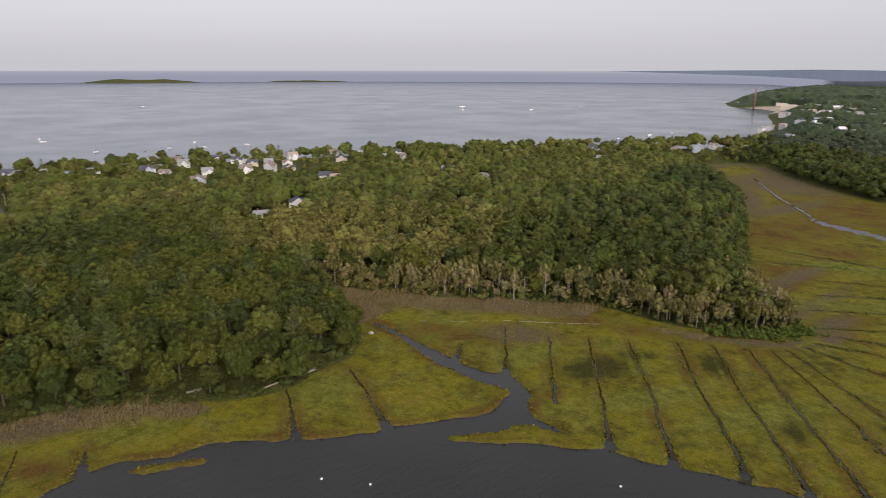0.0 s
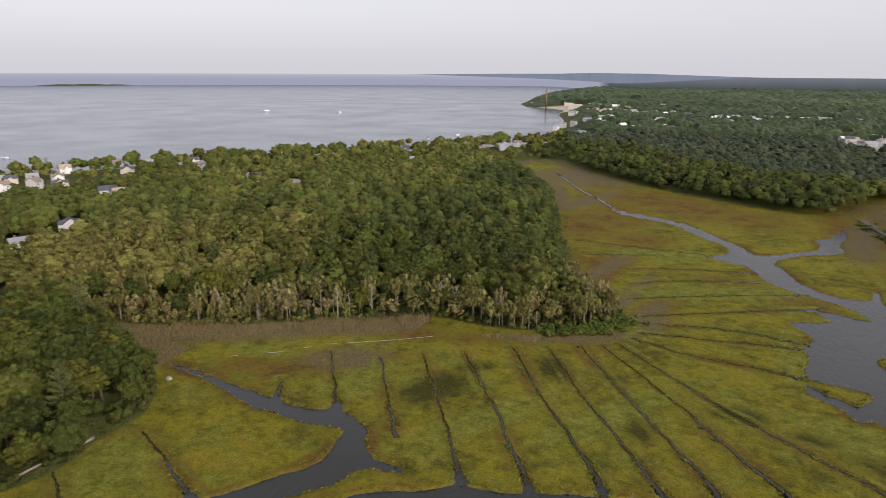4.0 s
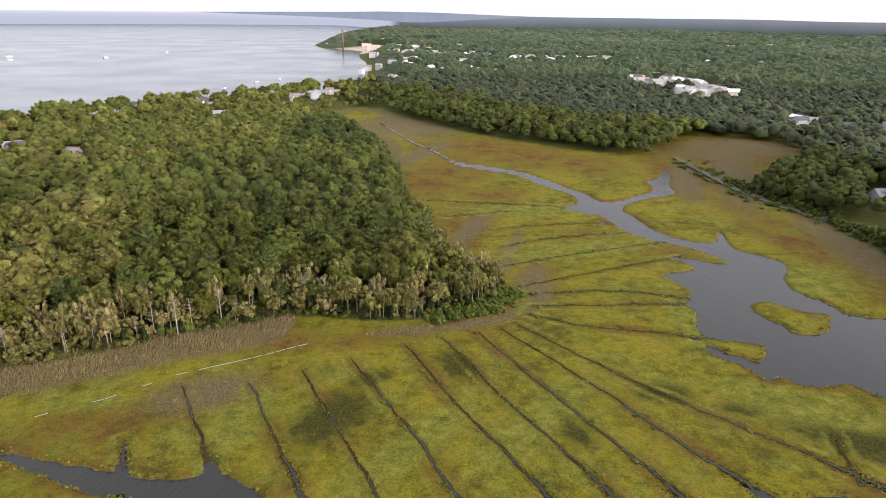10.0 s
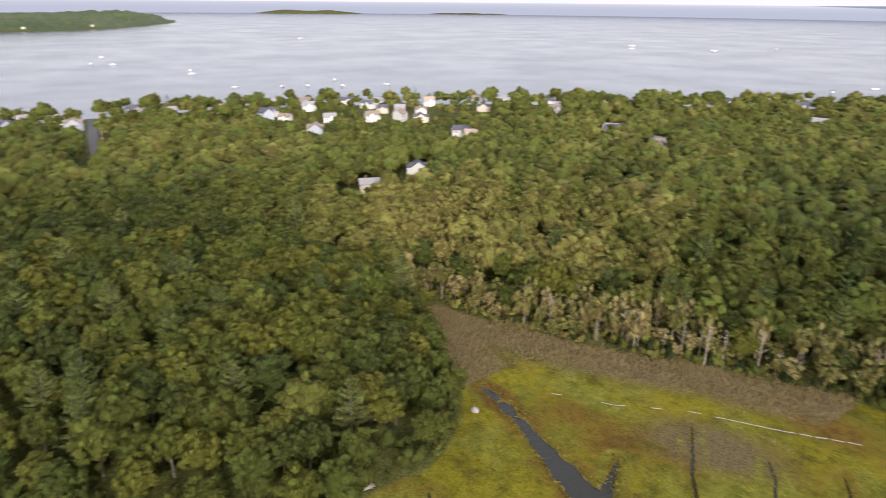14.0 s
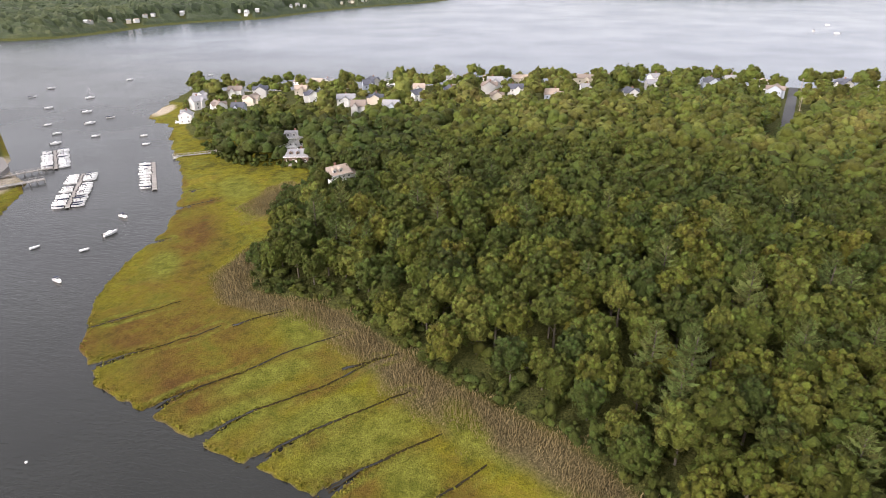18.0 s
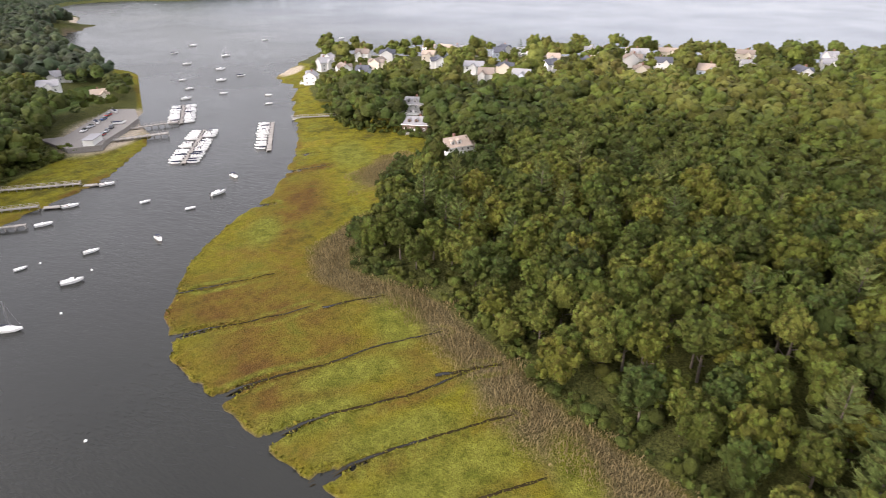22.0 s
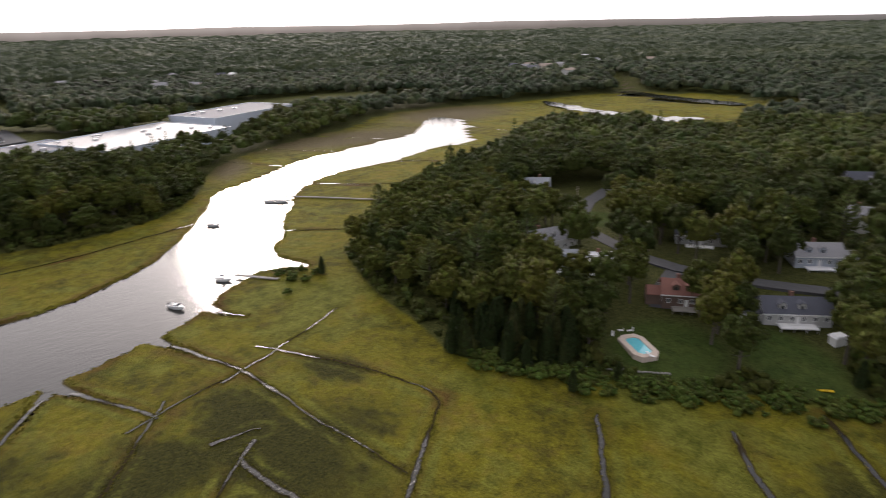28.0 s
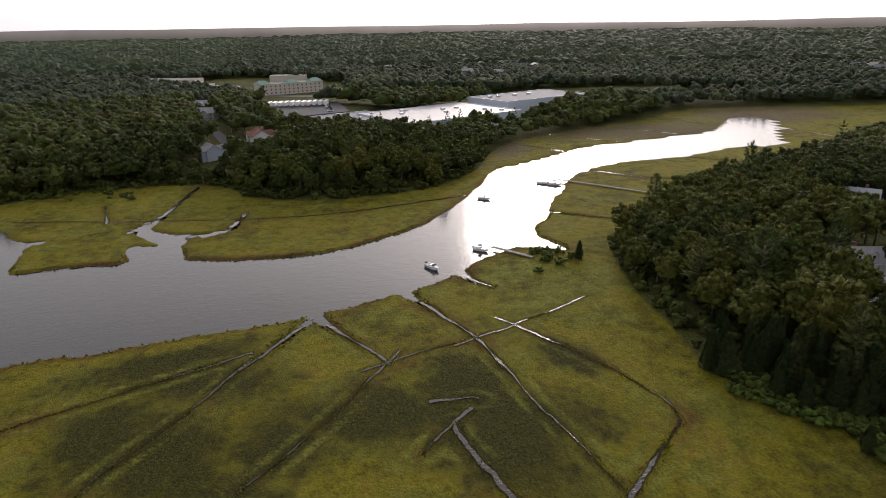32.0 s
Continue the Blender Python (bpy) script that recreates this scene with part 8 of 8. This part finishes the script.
def cedars():
    vs = []
    for k in range(3):
        r = np.random.default_rng(220 + k)
        parts_v, parts_f, count = [], [], 0
        for j in range(260):
            t = r.uniform(0, 1) ** 0.8
            rad = 0.24 * (1 - t) ** 0.7 + 0.015
            a = r.uniform(0, 6.28)
            d = np.array([math.cos(a), math.sin(a), 0.6])
            p = np.array([math.cos(a) * rad, math.sin(a) * rad, t * 0.96 + 0.02])
            u = np.array([-math.sin(a), math.cos(a), 0]) * 0.05
            w = np.array([math.cos(a) * 0.02, math.sin(a) * 0.02, 0.075])
            parts_v.append(np.array([p - u, p + u, p + w + d * 0.02, p - u * 0.6 + w * 0.8]))
            parts_f.append(np.array([[0, 1, 2], [0, 2, 3]]) + count)
            count += 4
        cone_v = np.array([(0.2 * math.cos(a) * s, 0.2 * math.sin(a) * s, z) for z, s in ((0.02, 0.9), (0.35, 0.8), (0.7, 0.45), (0.97, 0.05)) for a in np.arange(8) * math.pi / 4])
        cf = np.array([[(i * 8 + j), (i * 8 + (j + 1) % 8), (i + 1) * 8 + (j + 1) % 8] for i in range(3) for j in range(8)] + [[(i * 8 + j), (i + 1) * 8 + (j + 1) % 8, (i + 1) * 8 + j] for i in range(3) for j in range(8)])
        parts_v.append(cone_v)
        parts_f.append(cf + count)
        vs.append(mesh_from("crown", np.concatenate(parts_v), np.concatenate(parts_f), [CEDAR]))
    places = [(24.6, -99.6, 5.0), (-45, -150, 7), (-48, -149, 6), (-52, -150, 7), (-40, -151, 6), (122.6, -99, 5.5), (38, -100, 7), (20, -110, 4.5), (-26, -146, 8), (-30, -150, 9), (-36, -156, 8), (33, -108, 6), (60, -100, 7), (66, -104, 8), (48, -104, 7), (55, -110, 8), (-18, -143, 6), (8, 222, 5), (14, 226, 5), (-4, 215, 5), (20, 229, 4.5), (-14, 217, 5), (-33, 219, 6), (-57, 209, 5), (-82, 190, 5), (26, 244, 5), (0, 219, 5.5), (-24, 218, 5), (12, 221, 4)]
    places += [(29, 236, 5), (31, 242, 4), (24, 232, 5), (17, 227, 4), (5, 217, 4), (-9, 214, 4), (-19, 216, 5), (-29, 217, 4), (-39, 216, 5), (-45, 212, 4), (-51, 208, 5), (-61, 203, 4), (-68, 199, 4), (-77, 193, 5), (-89, 186, 4), (-101, 179, 4), (28, 250, 5), (22, 226, 3.5), (-35, 215.5, 3.5), (-13, 214, 3.5)]
    grove = random.Random(41)
    places += [(grove.uniform(32, 60), 0, grove.uniform(6.5, 10.5)) for _ in range(30)]
    places = [(x, y if y else -88 - (62 - x) * 0.5 - grove.uniform(0, 14), h) for x, y, h in places]
    for k, (x, y, h) in enumerate(places):
        ob = thing("cedar_tree", pose(x, y, ground_z(x, y), 0, 0, k * 31), "small dark cone-shaped cedar by the marsh", "tree", "cedars")
        share("crown", vs[k % 3], ob, Matrix.Translation((0, 0, 0.2)) @ Matrix.Scale(h, 4))
        share("trunk", CEDAR_TRUNK, ob, Matrix.Scale(h, 4))


CEDAR = foliage("cedar_sprays", (0.035, 0.055, 0.016), (0.05, 0.072, 0.02), (0.085, 0.09, 0.03))
CEDAR_TRUNK = mesh_from("trunk", *trunk_arrays(np.random.default_rng(9), 0.5, 0.02, 0, 0.1), [BARK], True)
bare_trees()
cedars()


def hedges():
    """Bushes along the railway bed and the garden hedge above the marsh."""
    rng = np.random.default_rng(17)
    xs, ys = [], []
    for pts, step, spread in (([(160, 470), (173, 399), (184, 366), (206, 326), (240, 285)], 2.6, 5.0), ([(50, -94), (36, -101), (22, -107), (2, -119), (-14, -130), (-40, -147)], 0.8, 2.4), ([(132, -88), (122, -92)], 1.5, 3.0), ([(37, 242), (33, 231), (22, 221), (10, 216)], 0.7, 2.4), ([(260, 96), (272, 76), (268, 40)], 3.0, 7.0)):
        for (ax, ay), (bx, by) in zip(pts, pts[1:]):
            n = int(math.hypot(bx - ax, by - ay) / step)
            t = rng.uniform(0, 1, n * 2)
            xs.append(ax + (bx - ax) * t + rng.normal(0, spread, n * 2))
            ys.append(ay + (by - ay) * t + rng.normal(0, spread, n * 2))
    x, y = np.concatenate(xs), np.concatenate(ys)
    river, ditch, basin, bay, z = lie(x, y)
    keep = (river > 2) & (spots(x, y, LAWNS) < 0.7)
    x, y, z = x[keep], y[keep], z[keep]
    w = rng.uniform(0.8, 1.9, len(x))
    bush = [crown_arrays(np.random.default_rng(190 + k), 4, 2, 24, 0.9, 1.3, 0.7, 0.34) for k in range(4)]
    joined("hedgerow", x, y, z + w * 0.4, bush, w, w * 0.9, rng.uniform(0.1, 0.9, len(x)), rng, BRAMBLE, "loose bushes between gardens and marsh", "bushes")


hedges()



def ditch_bushes():
    """Low salt bushes in loose rows along the ditches of the upper marsh."""
    rng = np.random.default_rng(19)
    xs, ys = [], []
    for width, *pts in DITCHES[11:20] + DITCHES[3:9]:
        q, c = trail(pts, 1.5)
        dense = 0.75 if width < 1.3 else 0.22
        pick = rng.uniform(0, 1, len(q)) < dense * (0.4 + noise2(q[:, 0], q[:, 1], 14, 64))
        side = rng.choice([-1.0, 1.0], len(q)) * rng.uniform(0.5, 1.5, len(q))
        xs.append((q[:, 0] + c[:, 0] * side)[pick])
        ys.append((q[:, 1] + c[:, 1] * side)[pick])
    # and along the pond's western bank
    q, c = trail(POND_WEST + CREEK_HEAD[:3], 1.6)
    pick = rng.uniform(0, 1, len(q)) < 0.5 * noise2(q[:, 0], q[:, 1], 12, 65) + 0.1
    off = rng.uniform(-1, 1, (len(q), 2))
    xs.append((q[:, 0] + off[:, 0])[pick])
    ys.append((q[:, 1] + off[:, 1])[pick])
    x, y = np.concatenate(xs), np.concatenate(ys)
    river, ditch, basin, bay, z = lie(x, y)
    ok = river > 0.8
    x, y, z = x[ok], y[ok], z[ok]
    w = rng.uniform(0.35, 0.95, len(x))
    bush = [crown_arrays(np.random.default_rng(330 + k), 2, 1, 8, 0.9, 1.5, 0.6, 0.5) for k in range(4)]
    joined("salt_bush", x, y, z + w * 0.3, bush, w, w * 0.75, rng.uniform(0.2, 1.0, len(x)), rng, BRAMBLE, "low green salt bushes along the marsh ditches", "bushes")


ditch_bushes()
